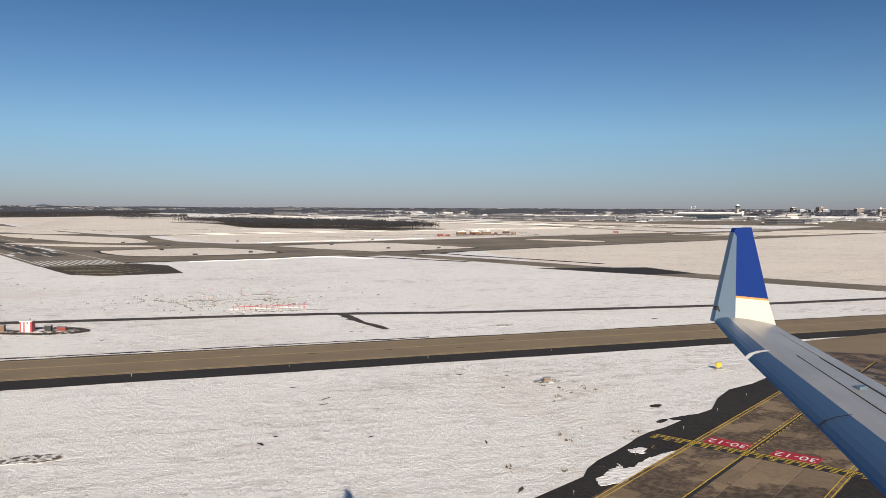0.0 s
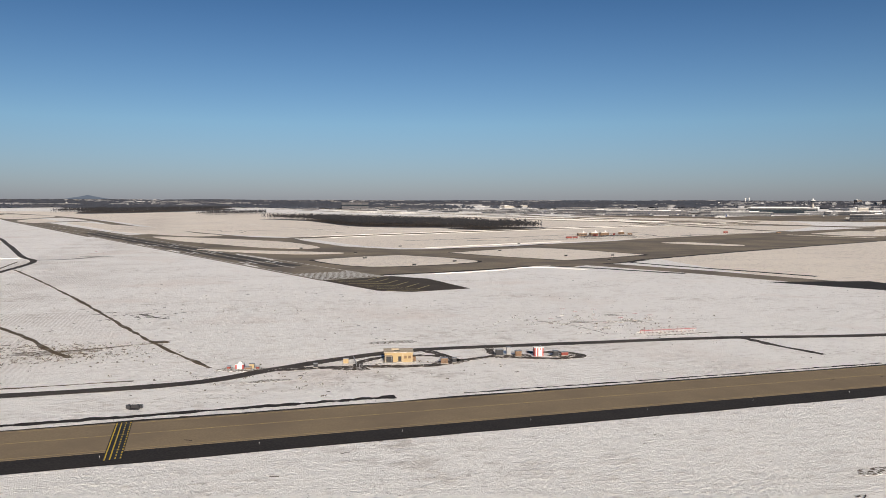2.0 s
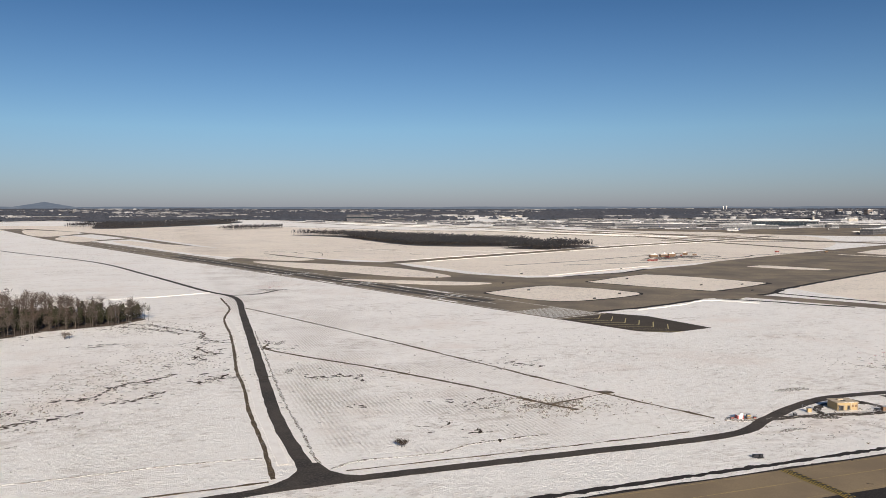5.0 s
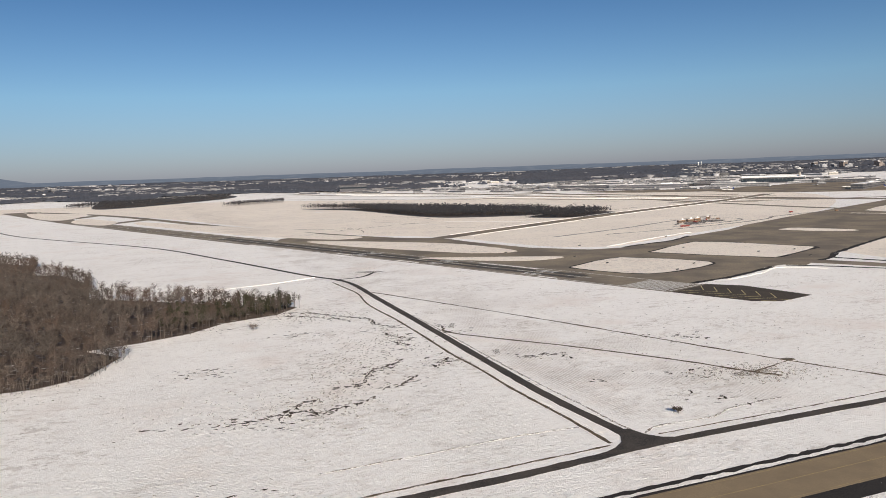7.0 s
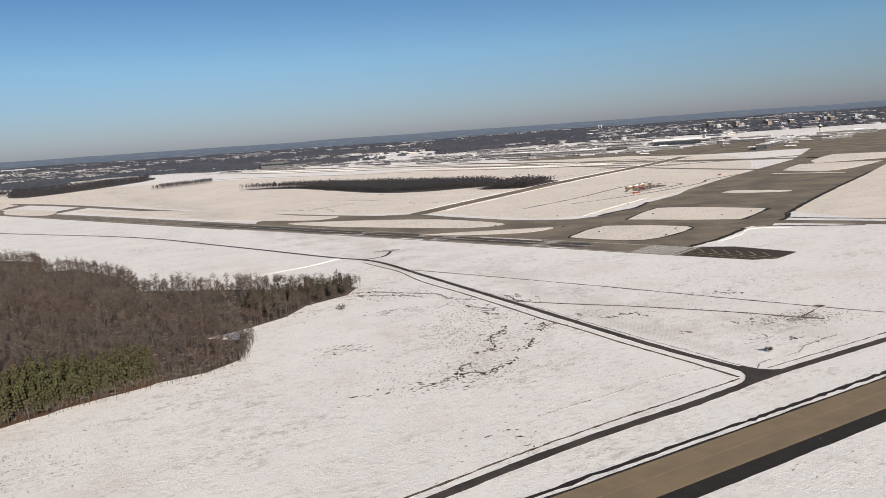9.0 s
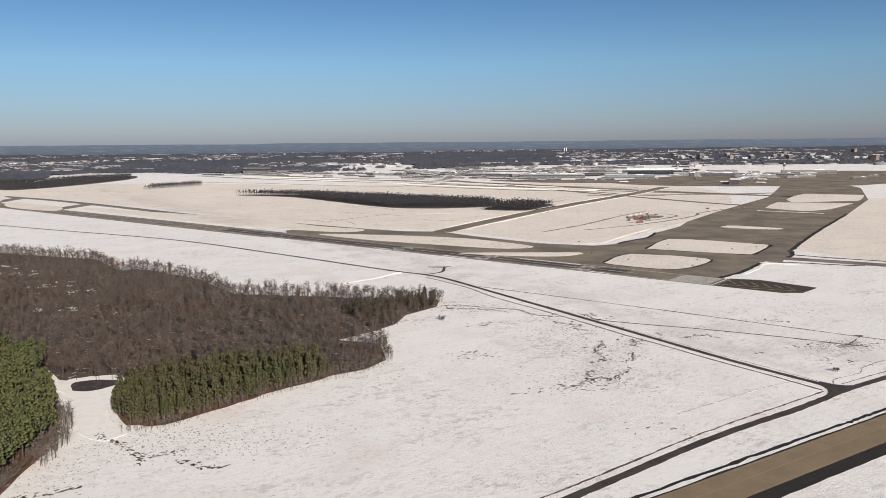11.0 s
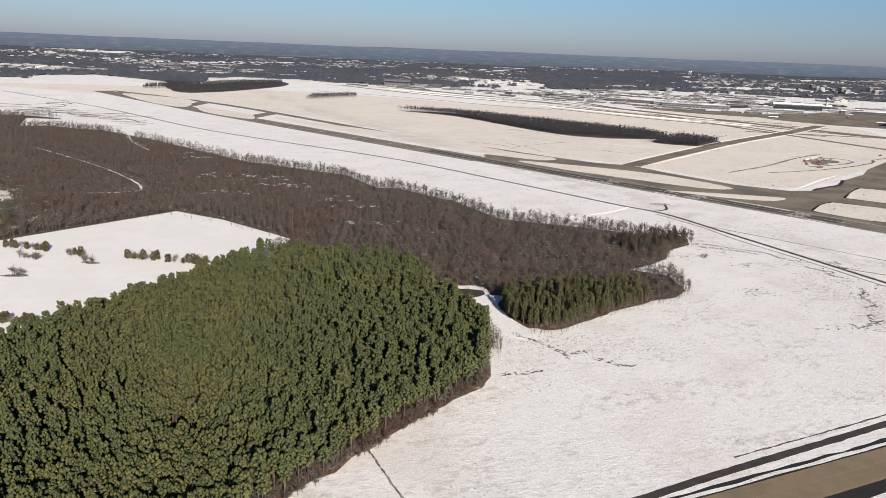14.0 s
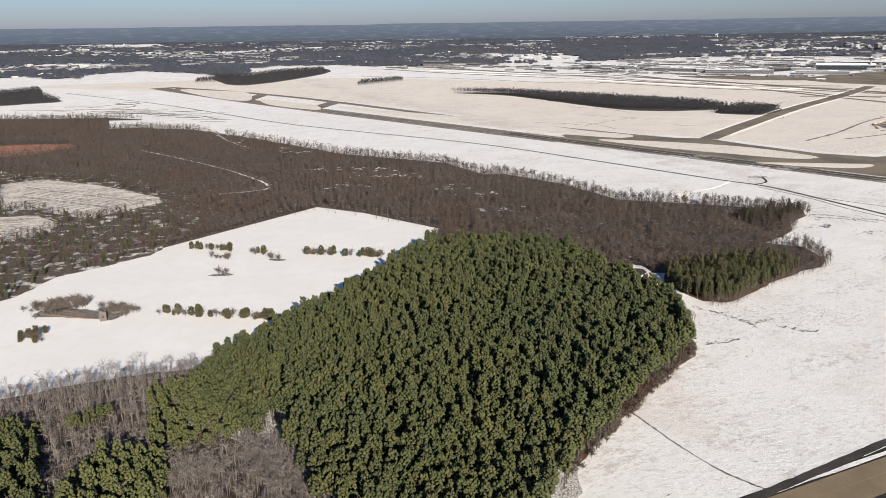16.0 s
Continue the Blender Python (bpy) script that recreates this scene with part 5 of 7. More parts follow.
stand("shrub_belt", SAPLINGS, scatter([(-816, 22), (-803, 16), (-795, -8), (-790, -34), (-794, -70), (-804, -60), (-806, -20)], 3.0, 49), 50, (0.6, 1.0), (BARK, MID_TWIGS), "grey-brown leafless brush beside a snowy clearing", "scrub")
stand("pine_wood", EDGE_PINES, scatter([(-606, 196), (-576, 226), (-541, 250), (-530, 276), (-546, 287), (-600, 268), (-630, 240)], 5.6, 58), 59, (0.45, 0.72), (BARK, FAR_NEEDLES), "dark evergreens at the tip of the bare woods", "pine wood")
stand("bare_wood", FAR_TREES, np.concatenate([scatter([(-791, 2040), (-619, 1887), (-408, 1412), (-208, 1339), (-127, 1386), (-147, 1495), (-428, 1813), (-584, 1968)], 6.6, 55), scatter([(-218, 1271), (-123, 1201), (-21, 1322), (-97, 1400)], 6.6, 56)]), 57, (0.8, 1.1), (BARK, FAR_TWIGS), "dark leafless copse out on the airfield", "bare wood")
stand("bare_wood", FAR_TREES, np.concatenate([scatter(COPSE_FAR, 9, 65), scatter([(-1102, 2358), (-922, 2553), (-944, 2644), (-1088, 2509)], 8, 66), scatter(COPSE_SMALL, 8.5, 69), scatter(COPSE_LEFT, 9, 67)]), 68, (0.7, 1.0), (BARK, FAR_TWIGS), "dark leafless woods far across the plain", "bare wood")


AIRFIELD = [(-3600, 2880), (-2606, 2916), (-2291, 2937), (-2334, 3165), (-2149, 3351), (-1871, 3164), (-1671, 2902), (-1610, 3150), (-1656, 3421), (-1542, 3604), (-1226, 3625), (-1078, 3463), (-825, 3443), (-142, 3420), (300, 3640), (618, 3738), (1142, 3650), (1522, 3400), (2600, 2900), (4000, 2600), (4000, -2000), (-3600, -2000)]
OPEN_STRIP = [(-2679, 3312), (-2585, 3773), (-2321, 3965), (-2255, 3728), (-2437, 3429), (-2596, 3233)]


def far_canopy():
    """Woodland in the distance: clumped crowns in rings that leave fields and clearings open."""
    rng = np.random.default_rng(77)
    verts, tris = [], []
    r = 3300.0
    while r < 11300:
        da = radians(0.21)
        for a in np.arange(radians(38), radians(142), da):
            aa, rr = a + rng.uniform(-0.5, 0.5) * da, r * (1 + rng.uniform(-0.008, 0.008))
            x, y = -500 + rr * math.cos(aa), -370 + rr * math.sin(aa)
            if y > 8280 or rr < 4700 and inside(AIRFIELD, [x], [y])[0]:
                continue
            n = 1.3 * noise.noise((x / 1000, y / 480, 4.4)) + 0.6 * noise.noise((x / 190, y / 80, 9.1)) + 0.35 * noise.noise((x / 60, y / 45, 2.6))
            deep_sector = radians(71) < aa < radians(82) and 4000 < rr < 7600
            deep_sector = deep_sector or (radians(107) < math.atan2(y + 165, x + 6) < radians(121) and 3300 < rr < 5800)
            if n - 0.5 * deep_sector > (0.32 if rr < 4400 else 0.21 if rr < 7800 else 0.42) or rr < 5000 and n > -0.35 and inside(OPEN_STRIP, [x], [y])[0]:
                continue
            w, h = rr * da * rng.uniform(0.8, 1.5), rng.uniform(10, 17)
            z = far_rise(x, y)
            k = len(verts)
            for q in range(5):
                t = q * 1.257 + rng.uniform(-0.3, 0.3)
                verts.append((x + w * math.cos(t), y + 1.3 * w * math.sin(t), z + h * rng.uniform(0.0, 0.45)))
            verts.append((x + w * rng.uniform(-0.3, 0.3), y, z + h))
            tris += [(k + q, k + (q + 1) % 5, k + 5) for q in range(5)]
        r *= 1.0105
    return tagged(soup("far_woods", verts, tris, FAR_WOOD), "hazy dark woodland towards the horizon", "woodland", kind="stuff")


far_canopy()


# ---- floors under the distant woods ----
# these floors carry tree shade in their colour, not the plain litter brown
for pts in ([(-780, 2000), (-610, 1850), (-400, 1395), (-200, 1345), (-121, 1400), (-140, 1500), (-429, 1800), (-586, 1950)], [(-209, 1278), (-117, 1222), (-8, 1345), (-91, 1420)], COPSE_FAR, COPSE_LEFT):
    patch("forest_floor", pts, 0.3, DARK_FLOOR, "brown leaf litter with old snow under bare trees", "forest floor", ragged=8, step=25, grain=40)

# ---- airfield beyond the apron ----
for pts, w in (([(-1076, 3263), (-784, 3193), (-321, 2823), (-116, 2669), (97, 2344), (289, 2061), (495, 1932)], 17), ([(-696, 2990), (-346, 2701), (-155, 2529), (44, 2204), (358, 1927), (551, 1807)], 15), ([(-1094, 2820), (-729, 2619), (-417, 2352), (-230, 2253)], 9), ([(-217, 2300), (69, 1964), (279, 1781), (304, 1637), (392, 1559)], 18)):
    strip("taxiway_far", pts, w, 0.34, APRON, "distant grey-brown taxiway between strips of snow", "taxiway", step=60)
for pts, w in (([(-789, 3120), (-334, 2762), (-136, 2597), (75, 2284), (269, 2020)], 12), ([(-702, 2923), (-363, 2615), (19, 2137), (328, 1871)], 9), ([(-197, 2373), (94, 2024), (308, 1835)], 8)):
    strip("snow_bank", pts, w, 1.2, SNOW_CLEAN, "ploughed strip of clean snow along a far taxiway", "snow bank", ragged=3, step=30, grain=60, thick=1.4)
for pts, w in (([(-1000, 3600), (-650, 3150), (-230, 2660), (110, 2320), (430, 1800), (700, 1400)], 46), ([(-1000, 3250), (-690, 2880), (-265, 2500), (-13, 2230), (470, 1665), (760, 1330)], 26), ([(-28, 2680), (114, 2240), (284, 1575), (370, 1255), (440, 1105)], 24), ([(198, 1645), (548, 1565), (760, 1550)], 22), ([(-560, 2780), (-100, 2330), (60, 2150)], 16)):
    strip("taxiway_far", pts, w, 0.3, RUNWAY, "distant grey-brown taxiway between strips of snow", "taxiway", step=80)
patch("apron", [(560, 2020), (860, 1830), (1300, 1760), (1900, 2150), (1800, 2480), (1200, 2520), (800, 2420), (520, 2260)], 0.3, APRON, "wide grey concrete terminal apron with snow heaps", "apron", ragged=20, step=60, grain=120)
for pts in ([(398, 1111), (460, 1182), (523, 1245), (598, 1205), (665, 1157), (585, 1096), (508, 1038), (460, 1020), (421, 1020), (408, 1060)], [(560, 1240), (602, 1320), (690, 1412), (782, 1490), (840, 1445), (896, 1393), (818, 1305), (740, 1227), (650, 1232)], [(336, 1052), (360, 1030), (381, 1002), (402, 978), (423, 950), (430, 957), (390, 1008), (345, 1058)]):
    patch("snow_island", pts, 0.34, SNOW_FAR, "snow-covered grass island between taxiways", "grass island", ragged=2.5, grain=20, smooth=False)
strip("snow_bank", [(-202, 640), (-165, 676), (-126, 716), (-80, 760), (-40, 795)], 4, 0.5, BANK, "long heap of ploughed snow beside the apron", "snow bank", ragged=3, step=8, grain=14, thick=0.8)
strip("snow_bank", [(-170, 328), (-128, 360), (-96, 392), (-60, 372)], 2.4, 0.4, BANK, "long heap of ploughed snow beside the taxiway", "snow bank", ragged=1.6, step=4, grain=8, thick=0.7)
for pts in ([(-160, 810), (-60, 850), (40, 905), (150, 985), (190, 1040)], [(-30, 905), (60, 950), (120, 1000), (110, 1050), (30, 1010), (-20, 930)], [(190, 1040), (300, 1110), (380, 1130)], [(-240, 800), (-120, 900), (20, 1040), (120, 1120)]):
    strip("works_track", pts, 5, 0.14, SOIL, "churned brown track at a works site in snow", "track", ragged=2.6, step=6, grain=12)
patch("churned_ground", [(0, 930), (40, 955), (90, 1000), (70, 1025), (20, 990)], 0.13, SOIL, "churned brown soil and snow at a works site", "soil", ragged=8, step=6, grain=14)


# ---- buildings of the airport and the town ----
def block_building(name, w, d, h, wall, label, category, bands=2, group=""):
    """A flat-roofed building: wall body, snowy roof with a parapet and bands of glazing."""
    root = thing(name, pose(0, 0, 0), label, category, group)
    part("wall", box(bmesh.new(), 0, 0, -4, w, d, h + 4, bevel=0.2), wall, root)
    roof = bmesh.new()
    box(roof, 0, 0, h + 0.01, w - 1.2, d - 1.2, 0.7)
    box(roof, w * 0.2, d * 0.1, h + 0.6, w * 0.16, d * 0.22, 2.4)
    part("roof", roof, ROOF_SNOW, root, "flat roof under snow")
    for k in range(bands):
        z = h * (k + 0.55) / (bands + 0.35)
        part("window_band", box(bmesh.new(), 0, 0, z, w + 0.3, d + 0.3, h / (bands + 1) * 0.28), GLASS, root)
    return root


def put_copies(models, spots):
    for k, (x, y, turn, s) in enumerate(spots):
        src = models[k % len(models)]
        if src.get("used"):
            ob = copy_thing(src, place(x, y, 0, turn))
            ob.scale = (s, s, s)
        else:
            src["used"] = 1
            src.matrix_basis = place(x, y, 0, turn)
            src.scale = (s, s, s)
    for src in models:
        if "used" in src:
            del src["used"]


def shed_spots(count, seed, ang, rad, turn):
    rng = np.random.default_rng(seed)
    spots, tries = [], 0
    while len(spots) < count and tries < count * 60:
        tries += 1
        a, r = radians(rng.uniform(*ang)), rng.uniform(*rad)
        x, y = -500 + r * math.cos(a), -370 + r * math.sin(a)
        if radians(71) < a < radians(82) and r < 7500:
            continue
        if 1.3 * noise.noise((x / 1000, y / 480, 4.4)) < 0.12 and rng.random() > 0.18:
            continue
        spots.append((x, y, turn + rng.choice((0, 90)) + rng.normal(0, 4), rng.uniform(0.4, 0.95)))
    return spots


put_copies([block_building("warehouse", 90, 45, 9, WALL_GREY, "low grey warehouse with a snowy flat roof", "warehouse", 1, "warehouses in the distance"), block_building("warehouse", 60, 60, 11, CONC_PALE, "low pale warehouse with a snowy flat roof", "warehouse", 1, "warehouses in the distance"), block_building("warehouse", 130, 40, 8, WALL_GREY, "long grey warehouse with a snowy flat roof", "warehouse", 1, "warehouses in the distance")], shed_spots(150, 5, (58, 135), (4000, 7200), 20))
put_copies([block_building("office_block", 40, 24, 30, WALL_GREY, "pale multi-storey office block far off", "office building", 6, "office blocks in the distance"), block_building("office_block", 34, 34, 40, BRICK, "brown multi-storey office block far off", "office building", 7, "office blocks in the distance"), block_building("office_block", 60, 22, 24, WALL_GREY, "grey multi-storey office block far off", "office building", 5, "office blocks in the distance")], shed_spots(46, 9, (49, 64), (4700, 6600), 10))
put_copies([block_building("cargo_shed", 70, 28, 9, WALL_DARK, "dark low airport building with snowy roof", "airport building", 1, "low airport buildings"), block_building("cargo_shed", 44, 22, 7, WALL_GREY, "grey low airport building with snowy roof", "airport building", 1, "low airport buildings"), block_building("cargo_shed", 110, 30, 12, WALL_GREY, "long grey airport building with snowy roof", "airport building", 2, "low airport buildings")],
           [(-300 + 42 * k + random.uniform(-60, 60), 3250 - 26 * k + random.uniform(-170, 190), -38 + random.uniform(-6, 6), random.uniform(0.5, 1.1)) for k in range(44)])
put_copies([block_building("concourse", 260, 34, 15, WALL_DARK, "long dark airport concourse with glazed front", "concourse", 2, "airport concourses"), block_building("concourse", 190, 30, 13, WALL_GREY, "long grey airport concourse with glazed front", "concourse", 2, "airport concourses")], [(430, 2560, -30, 1), (700, 2420, -30, 1), (930, 2020, 47, 1), (1150, 2270, 47, 1), (240, 2750, -36, 0.9), (1500, 2420, -30, 1.1), (1080, 2420, -30, 0.8)])


for pts, mat, lab in (([(430, 2640), (560, 2900), (820, 2950), (900, 2760), (640, 2620)], ROAD, "dark wet car park behind the concourses"), ([(900, 2880), (1050, 3050), (1300, 2980), (1180, 2800)], ROAD, "dark wet car park behind the terminal"), ([(-250, 3050), (-100, 3180), (240, 3090), (120, 2920)], ROAD, "dark wet yard among airport sheds"), ([(150, 2500), (420, 2420), (600, 2250), (480, 2180), (250, 2330)], APRON, "grey concrete apron before the concourses")):
    patch("car_park", pts, 0.5, mat, lab, "car park", ragged=18, step=30, grain=70)
rng_airport = np.random.default_rng(404)
AIRPORT_SPOTS = []
for a, b, n, wide in (((-129, 2802), (575, 2335), 30, 26), ((-260, 3020), (520, 2700), 44, 60), ((-800, 3360), (-150, 3110), 34, 60), ((-100, 3300), (900, 2950), 60, 110), ((600, 2900), (1500, 2600), 44, 110), ((200, 3480), (1100, 3300), 40, 90)):
    for k in range(n):
        f = rng_airport.uniform(0, 1)
        AIRPORT_SPOTS.append((a[0] + (b[0] - a[0]) * f + rng_airport.normal(0, wide), a[1] + (b[1] - a[1]) * f + rng_airport.normal(0, wide), -34 + rng_airport.normal(0, 5) + rng_airport.choice((0, 0, 90)), rng_airport.uniform(0.35, 0.95)))


def flat_shed(w, d, h, wall, roof, label, name="airport_building", category="airport building", group="dense airport buildings"):
    """A low airport building: wall, roof slab, glazed band and a plant box."""
    root = thing(name, pose(0, 0, 0), label, category, group)
    part("wall", box(bmesh.new(), 0, 0, -4, w, d, h + 4, bevel=0.2), wall, root)
    part("roof", box(bmesh.new(), 0, 0, h, w + 1, d + 1, 0.8), roof, root)
    part("window_band", box(bmesh.new(), 0, 0, h * 0.5, w + 0.3, d + 0.3, h * 0.22), GLASS, root)
    part("roof_unit", box(bmesh.new(), w * 0.15, 0, h + 0.8, w * 0.12, d * 0.3, 2), WALL_DARK, root)
    return root


put_copies([flat_shed(80, 30, 8, WALL_DARK, WALL_GREY, "dark low airport building with a grey roof"), flat_shed(60, 26, 7, WALL_GREY, ROOF_DULL, "grey low airport building with a snowy roof"), flat_shed(120, 24, 9, WALL_DARK, ROOF_DULL, "long dark airport building with a dull roof"), flat_shed(46, 34, 10, WALL_GREY, WALL_DARK, "grey airport building with a dark roof"), flat_shed(150, 22, 8, WALL_DARK, ROOF_SNOW, "long dark airport building with a snowy roof")], AIRPORT_SPOTS)
put_copies([flat_shed(40, 16, 10, WALL_DARK, WALL_DARK, "large dark hangar across the snow")], [(-740, 3385, -30, 3.0), (-560, 3330, -30, 1.6)])
# town roofs and warehouses in the hazy distance
put_copies([flat_shed(90, 50, 9, CONC_PALE, ROOF_SNOW, "pale low building with a white roof far off", "town_building", "building", "white-roofed town buildings"), flat_shed(60, 30, 8, WALL_GREY, ROOF_DULL, "grey low building with a dull roof far off", "town_building", "building", "white-roofed town buildings"), flat_shed(150, 60, 10, CONC_PALE, ROOF_SNOW, "long pale building with a white roof far off", "town_building", "building", "white-roofed town buildings")], shed_spots(260, 15, (52, 128), (4600, 8300), 15))


def far_town():
    """Houses and sheds beyond counting, in clusters among the far woods: pale walls, roofs under snow."""
    rng = np.random.default_rng(505)
    root = thing("far_town", pose(0, 0, 0), "hazy clusters of pale houses and sheds among far woods", "town", kind="stuff")
    wv, wf, rv, rf = [], [], [], []
    n = 0
    while n < 1700:
        a, r = radians(rng.uniform(45, 135)), rng.uniform(4300, 8700)
        x, y = -500 + r * math.cos(a), -370 + r * math.sin(a)
        if radians(70.5) < a < radians(82) and r < 7700 and rng.random() < 0.9:
            continue
        if y > 8200 or noise.noise((x / 800, y / 900, 1.9)) + 0.5 * noise.noise((x / 210, y / 260, 7.7)) < 0.08:
            continue
        n += 1
        w, d, h, t = rng.choice((9, 14, 22, 40, 70), p=(0.3, 0.3, 0.22, 0.13, 0.05)) * rng.uniform(0.7, 1.3), rng.uniform(10, 30), rng.uniform(6, 14), rng.uniform(-0.5, 0.5)
        z = far_rise(x, y)
        ring = [(x + math.cos(t) * u * w - math.sin(t) * v * d, y + math.sin(t) * u * w + math.cos(t) * v * d) for u, v in ((-1, -1), (1, -1), (1, 1), (-1, 1))]
        k = len(wv)
        wv += [(*q, z - 3) for q in ring] + [(*q, z + h) for q in ring]
        for i in range(4):
            j = (i + 1) % 4
            wf += [(k + i, k + j, k + 4 + j), (k + i, k + 4 + j, k + 4 + i)]
        k = len(rv)
        rv += [(*q, z + h) for q in ring] + [(x - math.cos(t) * w * 0.8, y - math.sin(t) * w * 0.8, z + h + 2.5), (x + math.cos(t) * w * 0.8, y + math.sin(t) * w * 0.8, z + h + 2.5)]
        rf += [(k, k + 1, k + 5), (k, k + 5, k + 4), (k + 2, k + 3, k + 4), (k + 2, k + 4, k + 5), (k + 1, k + 2, k + 5), (k + 3, k, k + 4)]
    tagged(soup("walls", wv, wf, TOWN_WALL, root), kind="stuff")
    tagged(soup("roofs", rv, rf, ROOF_DULL, root), kind="stuff")


far_town()


def terminal_hall(x, y, turn):
    """Great hall with an upswept white roof carried by leaning columns."""
    root = thing("airport_terminal", place(x, y, 0, turn), "airport terminal with a swept white roof on leaning columns", "terminal")
    verts, faces = [], []
    n = 12
    for i in range(n + 1):
        v = -1 + 2 * i / n
        z = 13 + 9 * v * v + (3 if v > 0 else 0) * v
        for u in (-112, 112):
            for dz in (0, 1.6):
                verts.append((u, v * 30, z + dz))
    for i in range(n):
        a, b = 4 * i, 4 * i + 4
        faces += [(a, a + 2, b + 2, b), (a + 1, b + 1, b + 3, a + 3), (a, b, b + 1, a + 1), (a + 2, a + 3, b + 3, b + 2)]
    faces += [(0, 1, 3, 2), (4 * n, 4 * n + 2, 4 * n + 3, 4 * n + 1)]
    raw("roof", verts, faces, ROOF_SNOW, root, "swept white roof")
    part("glass_wall", box(bmesh.new(), 0, 0, -3, 218, 50, 19), GLASS, root)
    part("podium", box(bmesh.new(), 0, -8, -4, 250, 66, 8, bevel=0.3), WALL_DARK, root)
    for k in range(16):
        for s in (-1, 1):
            part("column", tube(bmesh.new(), (-105 + 14 * k, s * 21, 3), (-105 + 14 * k, s * 28, 21), 1.1, 0.7), WALL_GREY, root)
    return root


terminal_hall(895, 2590, -28)


def control_tower(x, y, h, label):
    root = thing("control_tower", place(x, y), label, "control tower")
    part("shaft", tube(bmesh.new(), (0, 0, -4), (0, 0, h * 0.78), 4.2, 3.4, 10), CONC_PALE, root)
    part("cab_base", tube(bmesh.new(), (0, 0, h * 0.72), (0, 0, h * 0.84), 4, 8, 10), WALL_DARK, root)
    part("cab_glazing", tube(bmesh.new(), (0, 0, h * 0.84), (0, 0, h * 0.92), 7, 8, 10), GLASS, root)
    part("cab_roof", tube(bmesh.new(), (0, 0, h * 0.92), (0, 0, h * 0.95), 8.6, 7.4, 10), ROOF_SNOW, root)
    dome = bmesh.new()
    bmesh.ops.create_icosphere(dome, subdivisions=2, radius=3.2, matrix=Matrix.Translation((0, 0, h)))
    part("radome", dome, WHITE, root, "white radar dome")
    return root


control_tower(986, 2566, 52, "old pale control tower with a white radar dome")
control_tower(1430, 2480, 40, "newer grey control tower behind the concourse")


def water_tower(x, y, h):
    root = thing("water_tower", place(x, y), "white ball-shaped water tower on a slim stem", "water tower", "water towers on the horizon")
    part("stem", tube(bmesh.new(), (0, 0, -10), (0, 0, h), 3.6, 2, 8), WHITE, root)
    ball = bmesh.new()
    bmesh.ops.create_icosphere(ball, subdivisions=2, radius=6.2, matrix=Matrix.Translation((0, 0, h + 4)))
    part("tank", ball, WHITE, root)


water_tower(2090, 6720, 32)
water_tower(2170, 6870, 32)


def airliner():
    """A parked airliner: fuselage, wings, tail fin and engines."""
    root = thing("parked_airliner", pose(0, 0, 0), "white parked airliner on the snowy apron", "aeroplane", "parked airliners")
    body = bmesh.new()
    tube(body, (-14, 0, 3.6), (12, 0, 3.6), 1.9, 1.9, 10)
    tube(body, (12, 0, 3.6), (16.5, 0, 3.3), 1.9, 0.4, 10)
    tube(body, (-14, 0, 3.6), (-20, 0, 4.6), 1.9, 0.4, 10)
    part("fuselage", body, WHITE, root)
    for s in (-1, 1):
        raw("wing", [(4, s * 1.5, 3), (-2, s * 1.5, 3), (-6, s * 15, 4), (-4.4, s * 15, 4), (4, s * 1.5, 3.4), (-2, s * 1.5, 3.4), (-6, s * 15, 4.15), (-4.4, s * 15, 4.15)], [(0, 1, 2, 3), (4, 7, 6, 5), (0, 3, 7, 4), (1, 5, 6, 2), (2, 6, 7, 3)], WING_GREY, root)
        part("engine", tube(bmesh.new(), (3.5, s * 5, 2), (-0.5, s * 5, 2), 1.1, 0.8, 8), STEEL, root)
    raw("tail_fin", [(-15, -0.2, 5), (-20, -0.2, 5), (-22, -0.1, 11), (-19.6, -0.1, 11), (-15, 0.2, 5), (-20, 0.2, 5), (-22, 0.1, 11), (-19.6, 0.1, 11)], [(0, 3, 2, 1), (4, 5, 6, 7), (0, 4, 7, 3), (2, 3, 7, 6), (1, 2, 6, 5)], WING_BLUE, root, "blue tail fin")
    part("landing_gear", box(box(bmesh.new(), 11, 0, 0.3, 0.8, 0.8, 2), -1, 0, 0.3, 1.2, 5, 2), DARK, root)
    return root


put_copies([airliner()], [(420, 2490, 60, 1), (500, 2445, 62, 1), (640, 2370, 58, 1), (760, 2310, 60, 1), (900, 2270, 64, 1), (1050, 2210, 60, 1), (1180, 2190, 58, 1), (1400, 2310, 60, 1), (100, 2830, 50, 1), (560, 2180, 150, 1), (880, 2045, 140, 1), (1000, 2170, 140, 1), (1075, 2110, -40, 1), (960, 1950, -40, 1), (1210, 2290, -40, 1), (1120, 2330, 140, 1)])


# ---- works site and vehicles ----
def site_truck(paint, label):
    """Boxy works lorry with cab, body and wheels."""
    root = thing("works_truck", pose(0, 0, 0), label, "truck", "works vehicles")
    part("body", box(bmesh.new(), -1.5, 0, 1.0, 8, 2.8, 2.6, bevel=0.1), paint, root)
    part("cab", box(bmesh.new(), 4.0, 0, 0.9, 2.2, 2.6, 2.4, bevel=0.25), paint, root)
    part("windscreen", box(bmesh.new(), 5.06, 0, 2.1, 0.12, 2.2, 0.9), GLASS, root)
    for x in (-4, -2.2, 3.8):
        for s in (-1, 1):
            part("wheel", tube(bmesh.new(), (x, s * 1.05, 0.55), (x, s * 1.42, 0.55), 0.55, 0.55, 10), DARK, root)
    return root


